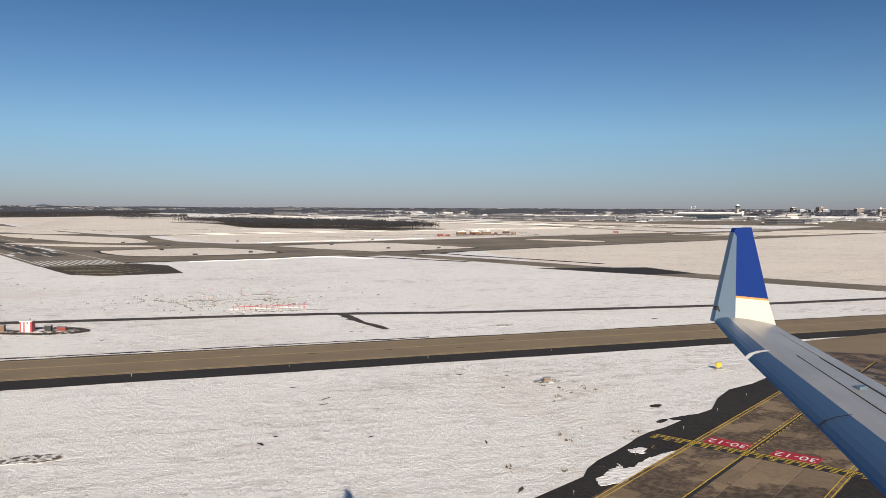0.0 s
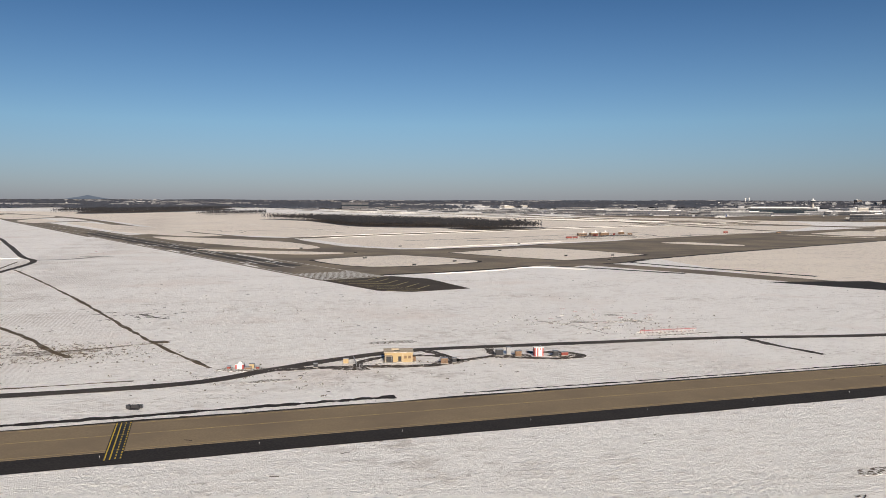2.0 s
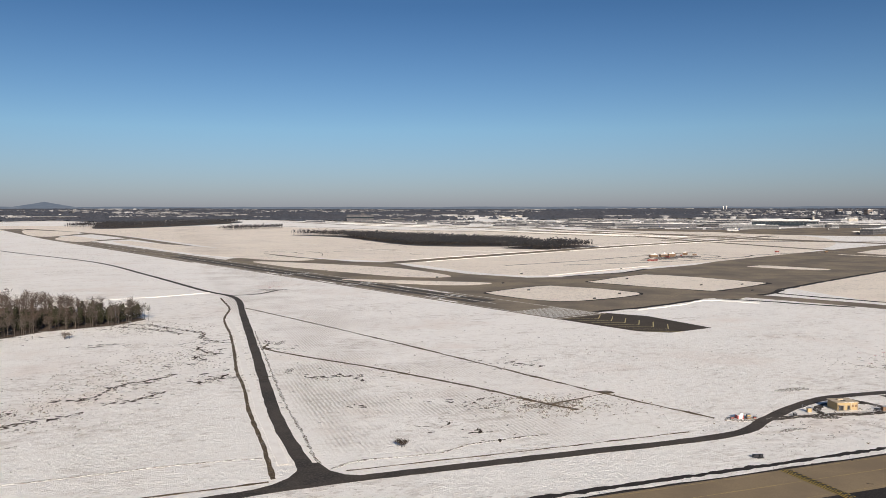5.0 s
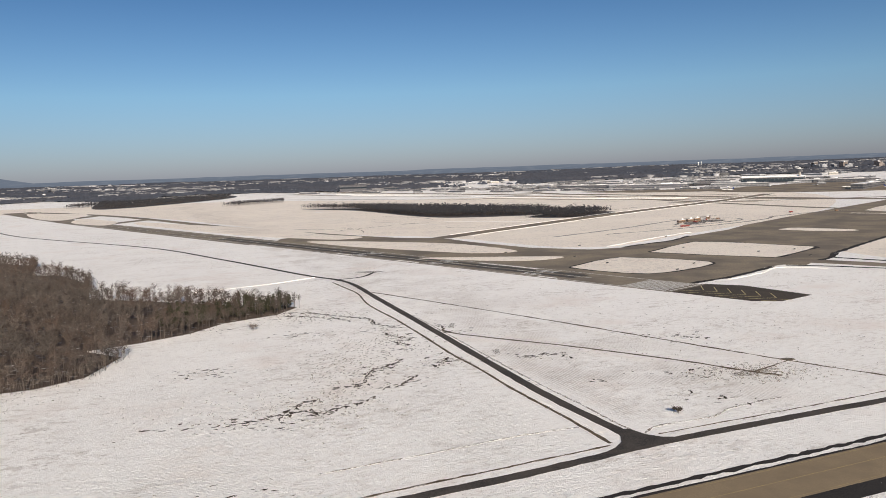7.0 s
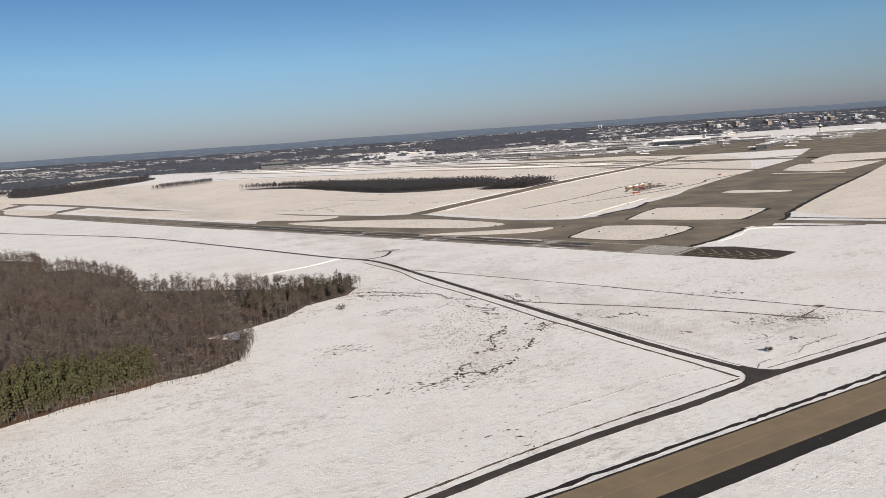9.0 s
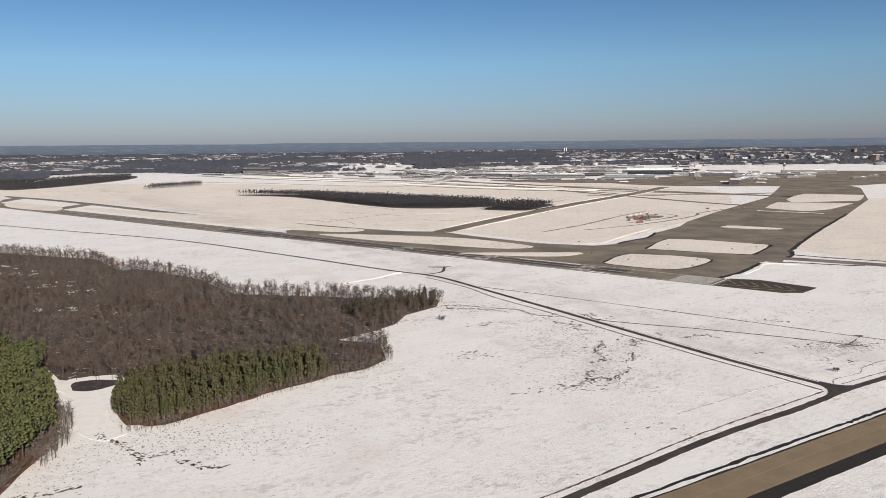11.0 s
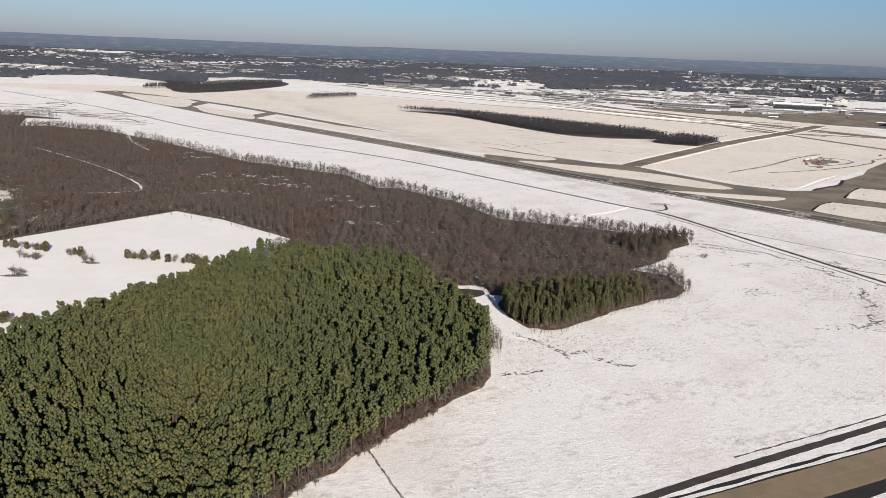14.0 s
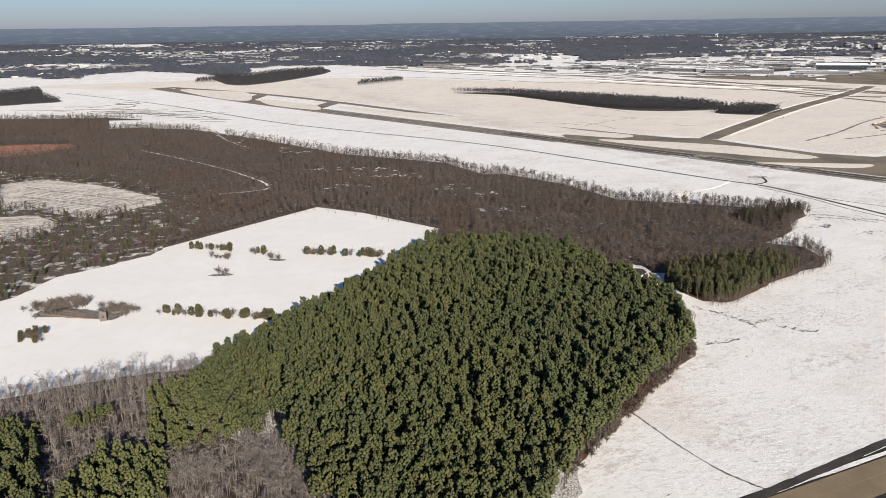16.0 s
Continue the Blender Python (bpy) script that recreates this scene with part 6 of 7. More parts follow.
put_copies([site_truck(RUST_RED, "red works lorry parked on churned snow"), site_truck(WOOD, "brown works lorry parked on churned snow"), site_truck(RUST_RED, "red works lorry parked on churned snow")], [(-19, 890, 20, 0.8), (40, 985, 30, 0.7), (62, 1010, 70, 0.8), (-10, 896, 200, 0.7), (90, 1030, 15, 0.7), (28, 970, 120, 0.8), (265, 1125, 25, 0.8), (350, 1120, 20, 0.7)])
put_copies([block_building("site_cabin", 14, 5, 4, WOOD, "brown site cabin at the works", "cabin", 1, "site cabins")], [(30, 1000, 25, 1), (48, 1018, 25, 1), (80, 1050, 60, 1), (10, 985, 20, 1)])


# ---- equipment by the service road ----
for pts, w in (([(-197, 11), (-184, 15), (-172, 18), (-158, 19.5), (-148, 22), (-143, 29), (-147, 37), (-153, 45)], 3.2), ([(-172, 18), (-171, 26), (-166, 33), (-158, 36), (-148, 36)], 2.6), ([(-143, 29), (-136, 33), (-130, 38)], 2.4), ([(-132, 50), (-131, 42), (-124, 35.5), (-112, 34.5), (-104, 37), (-103, 42), (-109, 45), (-120, 44)], 2.8)):
    strip("yard_track", pts, w, 0.12, YARD, "wet dark drive round the equipment in snow", "drive", ragged=1.0, step=1.6, grain=3)
for pts in ([(-180, 14), (-174, 18), (-168, 16), (-170, 13)], [(-150, 24), (-141, 25), (-139, 30), (-146, 29)], [(-131, 36), (-122, 41), (-119, 37), (-126, 34)], [(-112, 41), (-104, 41), (-106, 37), (-112, 37)]):
    patch("gravel_yard", pts, 0.10, SOIL, "muddy dark ground beside equipment cabinets", "yard", ragged=1.6, step=1.6, grain=3)


def equipment_building():
    root = thing("equipment_building", place(-160.5, 27.5, 0.1, 8), "tan flat-roofed equipment building in a muddy yard", "building")
    part("wall", box(bmesh.new(), 0, 0, 0, 10, 7.4, 3.5, bevel=0.06), TAN_WALL, root)
    roof = bmesh.new()
    box(roof, 0, 0, 3.5, 10.7, 8.1, 0.35, bevel=0.08)
    box(roof, -1.2, 0.6, 3.8, 2.6, 1.4, 0.7, bevel=0.08)
    part("roof", roof, TAN_ROOF, root, "tan roof with a dark hatch")
    part("roof_hatch", box(bmesh.new(), -0.6, -0.9, 3.86, 2.2, 0.9, 0.12), DARK, root)
    for x, w in ((-2.6, 1.1), (0.4, 1.1)):
        door = part("door", box(bmesh.new(), x, -3.74, 0.1, w, 0.1, 2.2), DARK, root)
        part("door_handle", box(bmesh.new(), x + w * 0.36, -3.82, 1.1, 0.12, 0.06, 0.12), STEEL, door)
    part("bay_opening", box(bmesh.new(), -3.8, -3.74, 0.1, 1.3, 0.1, 2.6), DARK, root, "dark open bay")
    for x in (1.5, 4.7):
        part("wall_post", box(bmesh.new(), x, -3.84, 0, 0.22, 0.3, 3.5), TAN_ROOF, root)
    part("step", box(bmesh.new(), 0.4, -4.5, 0.05, 1.8, 1.3, 0.5, bevel=0.04), CONC_PALE, root)
    part("side_plant", box(box(bmesh.new(), 5.6, -1.0, 0.1, 1.2, 2.2, 1.5, bevel=0.05), 5.6, 1.6, 0.1, 1.0, 1.4, 1.1, bevel=0.05), WOOD, root, "brown plant boxes on the side wall")
    for x in (2.4, 3.9):
        part("louvre", box(bmesh.new(), x, -3.74, 1.5, 0.9, 0.12, 1.0), WOOD, root)
    part("canopy", box(bmesh.new(), -3.6, -4.4, 2.6, 2.6, 1.6, 0.14), TAN_ROOF, root)
    for x in (-4.7, -2.5):
        part("canopy_post", box(bmesh.new(), x, -5.0, 0, 0.12, 0.12, 2.6), STEEL, root)
    part("plinth", box(bmesh.new(), 0, 0, -0.05, 11.4, 8.8, 0.25), CONC_PALE, root)
    root.scale = (0.86, 0.86, 0.86)


equipment_building()


def fence_run(a, b, posts):
    root = thing("bollard_fence", place(*a, 0.1), "low galvanised steel guard rail by the yard", "guard rail", "guard rails")
    d = (b[0] - a[0], b[1] - a[1])
    for k in range(posts):
        f = k / (posts - 1)
        part("post", box(bmesh.new(), d[0] * f, d[1] * f, 0, 0.14, 0.14, 1.0), STEEL, root)
    part("rail", tube(bmesh.new(), (0, 0, 0.9), (d[0], d[1], 0.9), 0.07), STEEL, root)


fence_run((-171, 17), (-149, 21), 8)
fence_run((-149, 21), (-146, 31), 4)
fence_run((-172, 18), (-175, 30), 4)


def cabinet_unit(x, y, w, d, h, mat, label, name="equipment_cabinet", turn=10):
    root = thing(name, place(x, y, 0.12, turn), label, "cabinet", "equipment cabinets")
    part("body", box(bmesh.new(), 0, 0, 0.12, w, d, h, bevel=0.05), mat, root)
    part("lid", box(bmesh.new(), 0, 0, h + 0.12, w + 0.2, d + 0.2, 0.12), STEEL, root)
    part("plinth", box(bmesh.new(), 0, 0, 0, w + 0.3, d + 0.3, 0.14), CONC_PALE, root)


for x, y, w, d, h, m, lb in ((-146, 24, 2.2, 1.2, 1.6, WOOD, "brown equipment cabinet on a plinth"), (-143, 26, 1.2, 1.0, 1.2, DARK, "dark equipment cabinet on a plinth"), (-176, 22, 1.6, 1.0, 1.4, TAN_WALL, "tan equipment cabinet on a plinth"), (-129, 38, 2.4, 1.6, 1.8, DARK, "dark equipment cabinet on a plinth"), (-126, 40, 1.4, 1.2, 2.2, STEEL, "grey equipment cabinet on a plinth"), (-123, 37.5, 2.0, 1.4, 1.6, WOOD, "brown equipment cabinet on a plinth"), (-111, 38.5, 1.6, 1.4, 1.5, DARK, "dark equipment cabinet on a plinth"), (-108, 39.5, 2.2, 1.2, 1.0, RUST_RED, "red equipment cabinet on a plinth"), (-184, 16, 1.2, 1.0, 1.0, DARK, "dark equipment cabinet on a plinth")):
    cabinet_unit(x, y, w, d, h, m, lb)


def striped_shelter(x, y, w, d, h, n, turn, label):
    """A shelter painted in red and white upright stripes."""
    root = thing("striped_shelter", place(x, y, 0.12, turn), label, "shelter", "striped equipment shelters")
    for k in range(n):
        px = -w / 2 + w * (k + 0.5) / n
        part("wall_stripe", box(bmesh.new(), px, 0, 0, w / n, d, h), PALE_RED if k % 2 == 0 else WHITE, root)
    part("roof", box(bmesh.new(), 0, 0, h, w + 0.3, d + 0.3, 0.2, bevel=0.04), WHITE, root)
    part("door", box(bmesh.new(), w * 0.1, -d / 2 - 0.04, 0.1, 0.95, 0.08, 2.0), WHITE, root)
    part("vent", tube(bmesh.new(), (w * 0.2, 0, h + 0.2), (w * 0.2, 0, h + 0.7), 0.25), STEEL, root)


striped_shelter(-116.5, 38.5, 2.9, 2.5, 2.7, 7, 8, "red and white striped equipment shelter with flat roof")
striped_shelter(-206, 13, 2.4, 2.0, 1.3, 5, 8, "small red and white striped shelter in the snow")
cabinet_unit(-202.5, 13.4, 1.4, 1.2, 1.2, TAN_WALL, "tan equipment cabinet beside a striped shelter")


for x, y, w, h, m, lb in ((-209, 12, 1.0, 0.6, RUST_RED, "low red equipment box in the snow"), (-203, 11.5, 1.6, 0.6, WOOD, "low brown equipment box in the snow"), (-200.5, 12.5, 0.9, 0.6, RUST_RED, "low red equipment box in the snow")):
    cabinet_unit(x, y, w, 0.9, h, m, lb)
patch("bare_patch", [(-252, 55), (-247, 57), (-244, 53.5), (-248, 52)], 0.14, REEDS, "brown reeds at a culvert in the ditch", "soil", ragged=0.7, step=0.8, grain=1.5)
patch("bare_patch", [(-212, 10), (-205, 9), (-197, 11), (-199, 14), (-206, 15.5), (-211, 13)], 0.07, SCRUB, "patch of dark soil and dead grass in the snow", "soil", ragged=1.0, step=1.2, grain=2)


def drain_inlet(x, y):
    """Half-buried drain: headwall, two pipe mouths and a grating."""
    root = thing("drain_inlet", place(x, y, 0.02, 10), "dark drain inlet with headwall half buried in snow", "drain")
    part("headwall", box(bmesh.new(), 0, 0, 0, 3.8, 0.5, 0.9, bevel=0.06), DARK, root)
    for s in (-1.2, 0.9):
        part("pipe_mouth", tube(bmesh.new(), (s, -0.9, 0.5), (s, 0.1, 0.55), 0.5, 0.5, 12), DARK, root)
    part("grating", box(bmesh.new(), 0.3, -1.0, 0.05, 2.4, 1.4, 0.12, bevel=0.02), DARK, root)


drain_inlet(-217, -33)
# a made-up low box stands in for brown debris here
cabinet_unit(12.4, -17.8, 1.3, 0.8, 0.45, WOOD, "low brown box standing in for debris in the snow")


def localizer(x0, y0, x1, y1, n):
    """A row of red and white aerials on a long beam."""
    root = thing("localizer_array", place(x0, y0, 0.1), "long row of red and white landing-aid aerials", "antenna array")
    dx, dy = x1 - x0, y1 - y0
    turn = math.degrees(math.atan2(dy, dx))
    ln = math.hypot(dx, dy)
    for s in (0.25, 1.1):
        part("beam", box(bmesh.new(), dx / 2 + 0.4 * s, dy / 2 - s, 0.7 + s * 0.5, ln, 0.16, 0.16, turn), PALE_RED if s > 1 else WHITE, root)
    part("beam", box(bmesh.new(), dx / 2, dy / 2 + 0.6, 0.3, ln + 1, 0.2, 0.15, turn), WHITE, root)
    for k in range(n):
        f = (k + 0.5) / n
        px, py = dx * f, dy * f
        post = part("aerial_post", box(bmesh.new(), px, py, 0, 0.12, 0.12, 1.7), PALE_RED, root)
        part("aerial_boom", tube(bmesh.new(), (px - 0.3, py - 1.4, 1.7), (px + 0.3, py + 1.4, 1.8), 0.07), PALE_RED if k % 2 else WHITE, post)
        part("aerial_foot", box(bmesh.new(), px, py, -0.05, 0.7, 0.7, 0.2), CONC_PALE, post)


localizer(-76, 84, -53, 92, 14)
patch("bare_patch", [(-74, 81), (-60, 85), (-50, 90), (-44, 91), (-54, 86), (-66, 81)], 0.07, SCRUB, "patch of dark soil and dead grass in the snow", "soil", ragged=1.2, step=2, grain=3)


def aerial_mast(x, y, h):
    root = thing("aerial_mast", place(x, y, 0.05), "slim red and white aerial mast in the snow", "aerial mast", "aerial masts")
    part("mast", tube(bmesh.new(), (0, 0, 0), (0, 0, h), 0.06, 0.04), STEEL, root)
    part("crossbar", tube(bmesh.new(), (-1.0, 0, h * 0.8), (1.0, 0.3, h * 0.8), 0.06), RED, root)
    part("footing", box(bmesh.new(), 0, 0, -0.05, 1.6, 1.2, 0.25), CONC_PALE, root)


for x, y, h in ((-107, 108, 2.6), (-90, 100, 3.4), (-86, 99, 2.6), (-95, 126, 3.2), (-86, 135, 3.0), (-71, 118, 3.6), (-64, 122, 2.4), (-100, 132, 3.4), (-78, 112, 2.6), (-486, 478, 5.5), (-481, 480, 4.0), (-489, 476, 3.0)):
    aerial_mast(x, y, h)
strip("field_track", [(-112, 114), (-100, 104), (-92, 92), (-88, 84)], 0.8, 0.07, SCRUB, "faint line of tracks across the snow", "track", ragged=0.8, step=1.5, grain=2)
strip("field_track", [(-104, 106), (-92, 112), (-78, 116)], 1.0, 0.07, SCRUB, "faint line of tracks across the snow", "track", ragged=0.9, step=1.5, grain=2)
for cx, cy, r in ((-78, 134, 3), (-72, 117, 3.4), (-94, 112, 3), (-486, 478, 9)):
    patch("bare_patch", [(cx + r * 1.6 * math.cos(a), cy + r * 0.8 * math.sin(a)) for a in np.linspace(0, 2 * math.pi, 8)[:-1]], 0.06, SCRUB, "patch of dark soil and dead grass in the snow", "soil", ragged=r * 0.5, step=1.2, grain=2)


def signboard(x, y, mat, w=2.0, turn=20):
    root = thing("taxiway_sign", place(x, y, 0.05, turn), "yellow taxiway sign board standing in the snow", "sign", "taxiway signs")
    part("board", box(bmesh.new(), 0, 0, 0.35, w, 0.3, 1.0, bevel=0.04), mat, root)
    for s in (-0.35, 0.35):
        part("leg", box(bmesh.new(), w * s, 0, 0, 0.12, 0.12, 0.4), STEEL, root)
    part("base", box(bmesh.new(), 0, 0, -0.02, w + 0.6, 0.9, 0.12), CONC_PALE, root)


signboard(49, -5, YELLOW, 1.3)
for x, y in ((-16, 528), (-60, 520), (-120, 590), (-190, 400), (-240, 470), (-160, 440), (-260, 540), (-330, 610), (-470, 700), (-230, 660), (-95, 735), (-28, 468)):
    signboard(x, y, BLACK, 3.4, 30)


def edge_light(x, y):
    root = thing("taxiway_light", place(x, y, 0.06), "small blue taxiway edge light on a stem", "edge light", "taxiway edge lights")
    part("stem", tube(bmesh.new(), (0, 0, 0), (0, 0, 0.3), 0.04), STEEL, root)
    part("lamp", tube(bmesh.new(), (0, 0, 0.3), (0, 0, 0.45), 0.09, 0.05, 8), STEEL, root)


for s, o in ((-28, -10), (-10, -11), (6, -11), (20, -11), (34, -11), (48, -9.5)):
    edge_light(*con(s, o))
for k in range(-6, 9):
    edge_light(*tax(30 * k, -14))
    edge_light(*tax(30 * k, 12.5))

# ---- snowfield clearing: hedges, homestead, lone bushes ----
CEDARS = [pine_model(211 + k, 0.04, (7, 10), (3.0, 4.2)) for k in range(3)]


def spots_along(a, b, n, spread, seed):
    rng = np.random.default_rng(seed)
    f = rng.uniform(0, 1, n)
    return np.stack([a[0] + (b[0] - a[0]) * f + rng.normal(0, spread, n), a[1] + (b[1] - a[1]) * f + rng.normal(0, spread, n)], 1)


hedge = np.concatenate([spots_along((-1217, 197), (-1170, 181), 40, 1.6, 1), spots_along((-1097, 161), (-1062, 152), 36, 1.6, 2), spots_along((-1056, 149), (-1020, 142), 36, 1.6, 3), spots_along((-1198, 6), (-1161, -4), 44, 1.8, 4), spots_along((-1154, -6), (-1100, -20), 52, 1.8, 5), spots_along((-1150, 172), (-1136, 164), 13, 2.5, 6), spots_along((-1280, -34), (-1268, -44), 20, 4, 12)])
single_trees("cedar_tree", CEDARS, hedge[::3], 31, (0.45, 1.0), (BARK, STRIP_NEEDLES), "dark green cedar in a field hedge", "cedar tree", "cedars in the field hedges")
single_trees("bare_bush", SHRUBS, np.concatenate([hedge[1::3], spots_along((-1292, 24), (-1262, 36), 90, 7, 7), spots_along((-1240, 16), (-1222, 8), 44, 5, 8), spots_along((-1185, 158), (-1168, 152), 15, 1.5, 9), spots_along((-1132, 150), (-1120, 144), 5, 1.5, 10), spots_along((-1170, 104), (-1158, 101), 4, 1, 11)]), 32, (0.8, 1.7), (BARK, MID_TWIGS), "leafless grey-brown bush in the snowy clearing", "bush", "bushes in the clearing")
single_trees("bare_bush", SHRUBS, np.array([(-546.5, 190), (-548, 192), (-544.5, 191), (-546, 188.5)]), 33, (0.7, 1.1), (BARK, PALE_TWIGS), "lone pale leafless bush in the snowfield", "bush", "lone bushes in the snowfield")
single_trees("bare_bush", SHRUBS, np.array([(-330, -23), (-328.6, -22.2), (-331.4, -22.6), (-329.8, -24), (-330.6, -21.6), (-329, -23.4)]), 34, (0.42, 0.6), (BARK, SOD), "dense dark leafless bush in the snowfield", "bush", "lone bushes in the snowfield")
for pts in ([(-1294, 12), (-1270, 6), (-1250, 2), (-1232, -4), (-1224, 8), (-1240, 14), (-1262, 24), (-1288, 26)], [(-1180, 102), (-1164, 106), (-1156, 101), (-1166, 98)], [(-1130, 146), (-1118, 148), (-1114, 142), (-1124, 140)]):
    patch("bare_patch", pts, 0.08, SOIL, "patch of dark soil and dead grass in the snow", "soil", ragged=2.5, step=2.5, grain=5)
for a, b in (((-1288, 14), (-1262, 5)), ((-1276, 22), (-1258, 12)), ((-1262, 4), (-1246, 0))):
    strip("ruined_wall", [a, b], 0.8, 0.9, WOOD, "low ruined brown wall among bushes", "wall", ragged=0.2, thick=1.0, step=2)


def ruined_tower(x, y):
    root = thing("brick_silo", place(x, y, 0, 15), "ruined brown brick silo among bare bushes", "silo")
    part("wall", box(bmesh.new(), 0, 0, 0, 5.0, 5.0, 7.5, bevel=0.15), BRICK, root)
    part("opening", box(bmesh.new(), 0, -2.5, 2.6, 1.5, 0.1, 2.0), DARK, root)
    part("cap", box(box(bmesh.new(), -1.3, 0, 7.5, 2.0, 4.6, 0.9), 1.5, 0.8, 7.5, 1.3, 2.8, 0.5), BRICK, root)


ruined_tower(-1236, -4)

# ---- dead grass poking through the snow ----
def tufts():
    rng = np.random.default_rng(99)
    verts, tris = [], []

    def tuft(x, y, s):
        for q in range(4):
            a = rng.uniform(0, 6.283)
            r = rng.uniform(0.15, 0.5) * s
            bx, by = x + r * math.cos(a), y + r * math.sin(a)
            k = len(verts)
            w = rng.uniform(0.08, 0.2) * s
            verts.extend([(bx - w, by, 0.02), (bx + w, by + rng.uniform(-0.2, 0.2), 0.02), (bx + rng.normal(0, 0.25) * s, by + rng.normal(0, 0.25) * s, rng.uniform(0.12, 0.35) * s)])
            tris.append((k, k + 1, k + 2))

    for cx, cy, sx, sy, n in ((-475, 60, 16, 45, 700), (-495, 5, 30, 14, 400), (-460, 120, 18, 30, 500), (-520, 235, 26, 12, 400), (-272, 33, 16, 9, 700), (-255, 140, 40, 50, 90), (-340, 90, 45, 30, 90), (-745, -45, 26, 12, 500), (-700, -60, 30, 14, 350), (-790, -70, 18, 30, 350), (12, -24, 7, 4, 14), (16, -62, 6, 10, 16), (-205, -5, 22, 8, 60), (-160, 20, 26, 10, 70), (-90, 110, 24, 16, 200), (-620, 60, 10, 40, 160)):
        for _ in range(n):
            tuft(rng.normal(cx, sx), rng.normal(cy, sy), rng.uniform(0.5, 1.5))
    for _ in range(500):
        x, y = rng.uniform(-900, 150), rng.uniform(-330, 420)
        if noise.noise((x / 40, y / 40, 3.3)) > 0.3:
            tuft(x, y, rng.uniform(0.4, 1.1))
    return tagged(soup("dead_grass", verts, tris, TUFT), "tufts of dead brown grass poking through snow", "grass", kind="stuff")


tufts()


# ---- the aircraft's wing, where the flight begins ----
def aircraft_wing():
    eye = Vector(PATH[0][1])
    ahead = Vector(PATH[2][1]) - eye
    ahead = Vector((ahead.x, ahead.y, 0)).normalized()
    side = Vector((ahead.y, -ahead.x, 0))
    m = Matrix.Translation(eye * K) @ Matrix(((-ahead.x, side.x, 0, 0), (-ahead.y, side.y, 0, 0), (0, 0, 1, 0), (0, 0, 0, 1)))
    root = thing("aircraft_wing", m, "grey airliner wing with blue slat and blue winglet", "aircraft wing")
    # stations: span, leading edge (back, up), trailing edge (back, up)
    st = [(3.4, 6.25, -3.22, 9.75, -3.55), (5.8, 7.45, -2.88, 10.32, -3.14), (7.1, 8.15, -2.72, 10.62, -2.93), (9.6, 9.35, -2.35, 11.22, -2.46), (10.8, 9.93, -2.12, 11.5, -2.24), (11.5, 10.27, -1.97, 11.68, -2.10)]
    prof = [(0.0, 0.0), (0.02, 0.022), (0.06, 0.036), (0.12, 0.047), (0.20, 0.055), (0.35, 0.060), (0.55, 0.052), (0.78, 0.030), (1.0, 0.004), (1.0, -0.004), (0.7, -0.03), (0.3, -0.05), (0.08, -0.035), (0.02, -0.018)]

    def point(k, f, h):
        s, b0, z0, b1, z1 = st[k]
        c = b1 - b0
        return (b0 + c * f, s, z0 + (z1 - z0) * f + h * c)

    def skin(name, outline, mat, ks, lift=0.0, label=""):
        verts = [point(k, f, h + lift) for k in ks for f, h in outline]
        n = len(outline)
        faces = [(a * n + i, a * n + (i + 1) % n, (a + 1) * n + (i + 1) % n, (a + 1) * n + i) for a in range(len(ks) - 1) for i in range(n)]
        faces += [tuple(range(n)), tuple(range((len(ks) - 1) * n, len(ks) * n))[::-1]]
        ob = raw(name, verts, faces, mat, root, label, smooth=False)
        return ob

    skin("main_skin", prof, WING_GREY, range(6), label="light grey wing skin")
    slat = [(-0.012, -0.006), (0.0, 0.010), (0.03, 0.030), (0.08, 0.045), (0.15, 0.056), (0.215, 0.062), (0.215, 0.050), (0.05, -0.01)]
    skin("slat", slat, WING_SLAT, (0, 1, 2), label="polished slat with the sky's blue reflection in its colour")
    skin("slat", slat, WING_SLAT, (2, 3, 4), label="polished slat with the sky's blue reflection in its colour")
    skin("slat", slat, WING_SLAT, (4, 5), label="polished slat with the sky's blue reflection in its colour")
    skin("spoiler_gap", [(0.503, 0.0570), (0.508, 0.0570), (0.508, 0.05), (0.503, 0.05)], BLACK, (0, 1, 2, 3), 0.002)
    skin("trailing_flap", [(0.80, 0.0305), (1.0, 0.008), (1.01, 0.0), (0.80, 0.02)], WING_GREY, range(5), 0.002, "pale trailing-edge flap")
    skin("flap_gap", [(0.778, 0.0335), (0.782, 0.0335), (0.782, 0.02), (0.778, 0.02)], BLACK, (0, 1, 2, 3), 0.002)

    def bracket(t, name="slat_seam", mat=WHITE, w=0.05):
        k = 3 if t > 9.6 else 2
        f = (t - st[k][0]) / (st[k + 1][0] - st[k][0])
        sec = tuple(st[k][i] * (1 - f) + st[k + 1][i] * f for i in range(5))
        verts = []
        for fr, h in ((-0.02, -0.004), (0.0, 0.016), (0.04, 0.040), (0.12, 0.058), (0.225, 0.068)):
            for e in (-w, w):
                c = sec[3] - sec[1]
                verts.append((sec[1] + c * fr, sec[0] + e, sec[2] + (sec[4] - sec[2]) * fr + h * c))
        raw(name, verts, [(2 * i, 2 * i + 1, 2 * i + 3, 2 * i + 2) for i in range(4)], mat, root)

    bracket(9.75, "slat_bracket")
    bracket(7.25, "slat_seam", BLACK, 0.012)
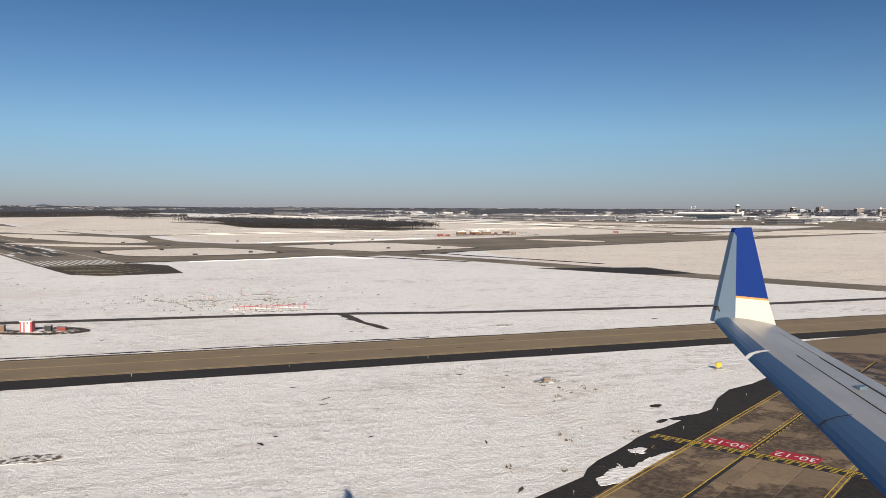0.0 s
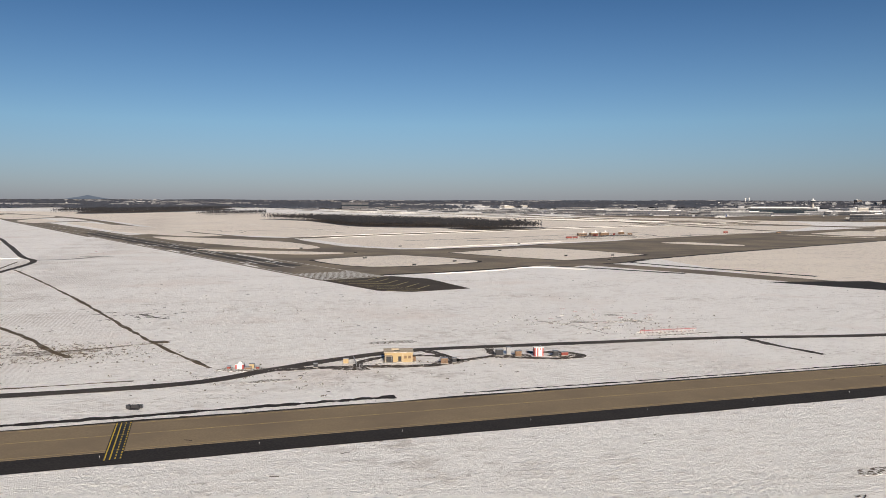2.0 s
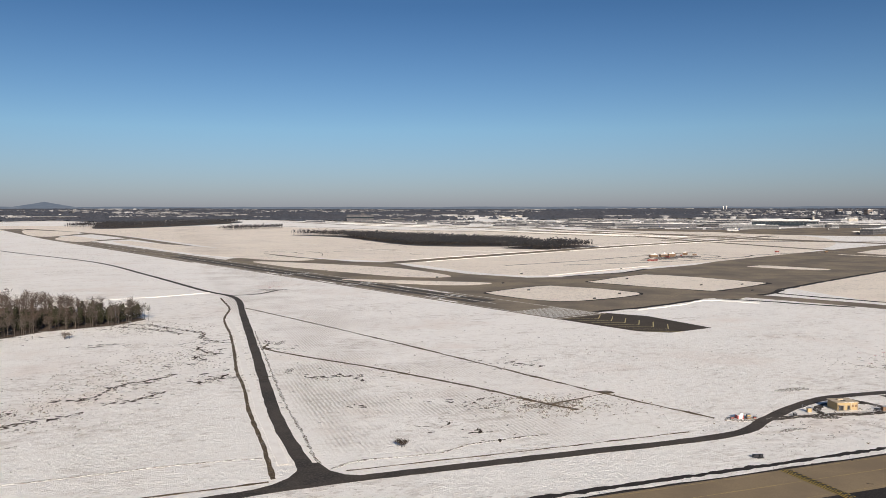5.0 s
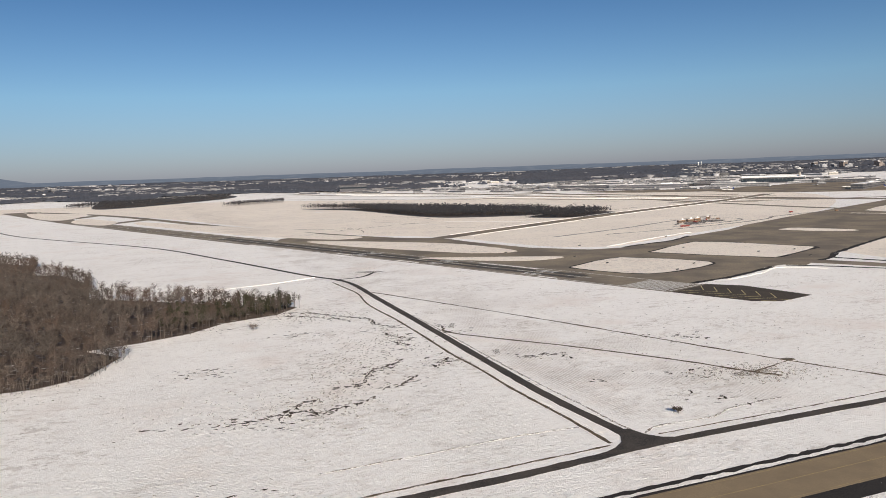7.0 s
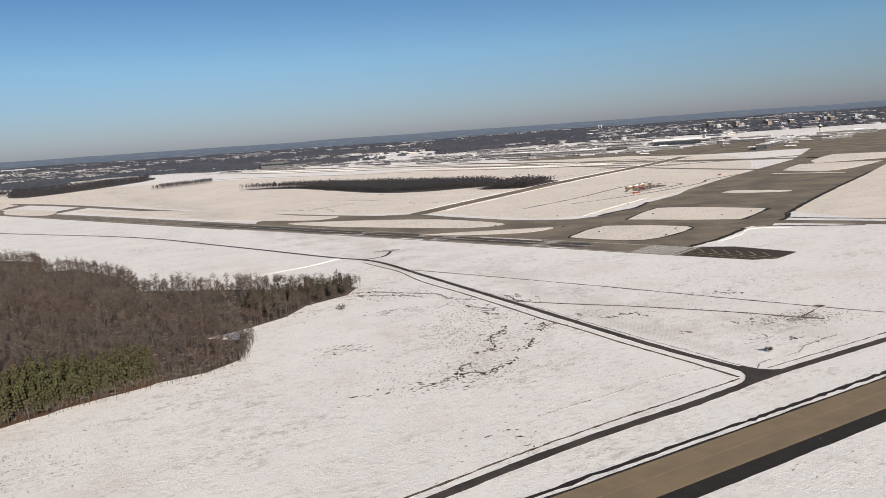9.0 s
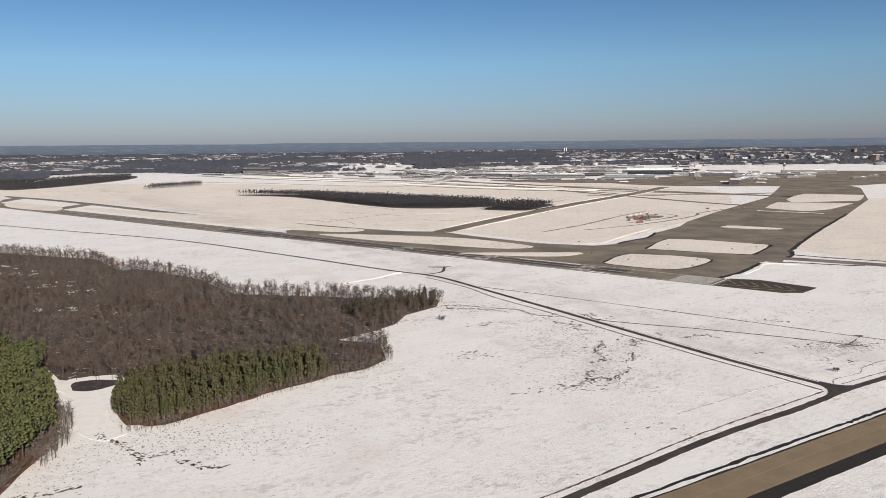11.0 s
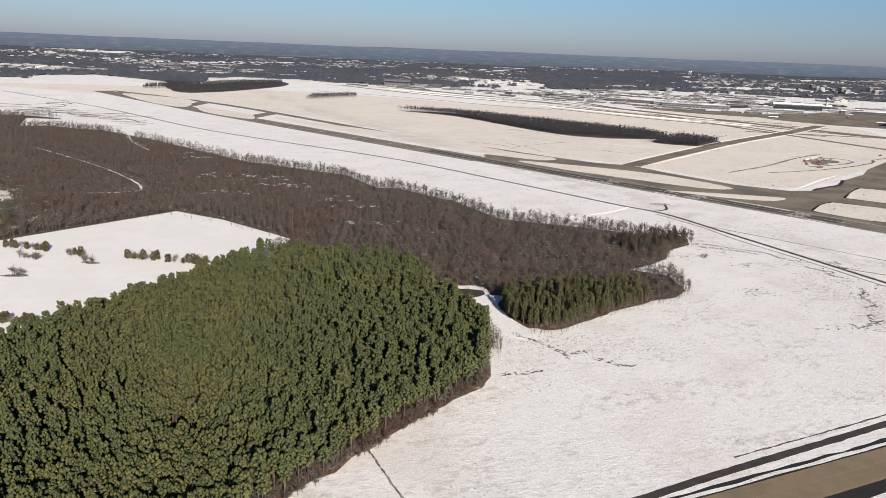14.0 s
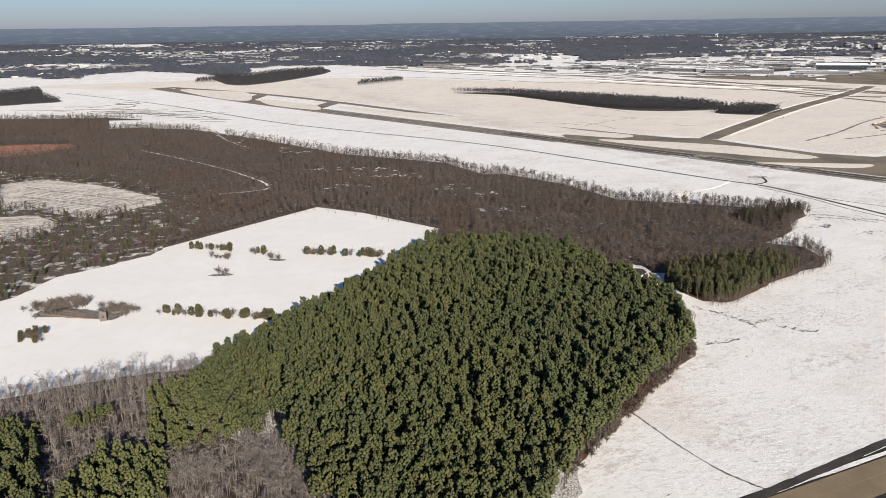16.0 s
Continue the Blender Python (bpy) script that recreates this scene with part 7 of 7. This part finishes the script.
    for s_, f_ in ((6.6, 0.62), (8.2, 0.66)):
        b = bmesh.new()
        box(b, 8.0 + (s_ - 6.6) * 0.42 + 1.4, s_, -2.78 + (s_ - 6.6) * 0.14, 0.16, 0.1, 0.05)
        part("access_panel", b, WING_SHADE, root)

    # winglet
    def fin(name, quad, mat, t, label=""):
        """quad: four (back, up) corners; the fin leans out a little towards its top."""
        verts = [(b, 11.5 + 0.10 * (z + 2.0) + e, z) for e in (-t, t) for b, z in quad]
        n = len(quad)
        faces = [tuple(range(n))[::-1], tuple(range(n, 2 * n))] + [(i, (i + 1) % n, n + (i + 1) % n, n + i) for i in range(n)]
        return raw(name, verts, faces, mat, root, label)

    def on_le(z):
        return 10.30 + (10.83 - 10.30) * (z + 1.80) / 1.55

    def on_te(z):
        return 11.66 + (11.24 - 11.66) * (z + 2.05) / 1.80

    def on_mid(z):
        return 10.74 + (10.86 - 10.74) * (z + 1.80) / 1.42

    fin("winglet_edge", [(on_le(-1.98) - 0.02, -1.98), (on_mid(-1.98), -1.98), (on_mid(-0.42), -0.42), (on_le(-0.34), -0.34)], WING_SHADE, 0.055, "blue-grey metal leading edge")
    fin("winglet_base", [(on_mid(-2.02), -2.06), (on_te(-2.08) + 0.05, -2.12), (on_te(-1.64), -1.66), (on_mid(-1.57), -1.57)], WING_CREAM, 0.05, "cream painted lower panel")
    fin("winglet_stripe", [(on_mid(-1.57), -1.57), (on_te(-1.66), -1.66), (on_te(-1.62), -1.62), (on_mid(-1.53), -1.53)], WING_GOLD, 0.052, "thin gold stripe")
    fin("winglet_panel", [(on_mid(-1.53), -1.53), (on_te(-1.62), -1.62), (on_te(-0.25), -0.25), (on_le(-0.25) + 0.02, -0.26), (on_le(-0.38), -0.38), (on_mid(-0.44), -0.44)], WING_BLUE, 0.05, "deep blue painted upper panel")
    tip = bmesh.new()
    tube(tip, (10.30, 11.5, -1.72), (10.42, 11.5, -1.90), 0.05, 0.03, 8)
    part("navigation_light", tip, DARK, root)
    return root


aircraft_wing()
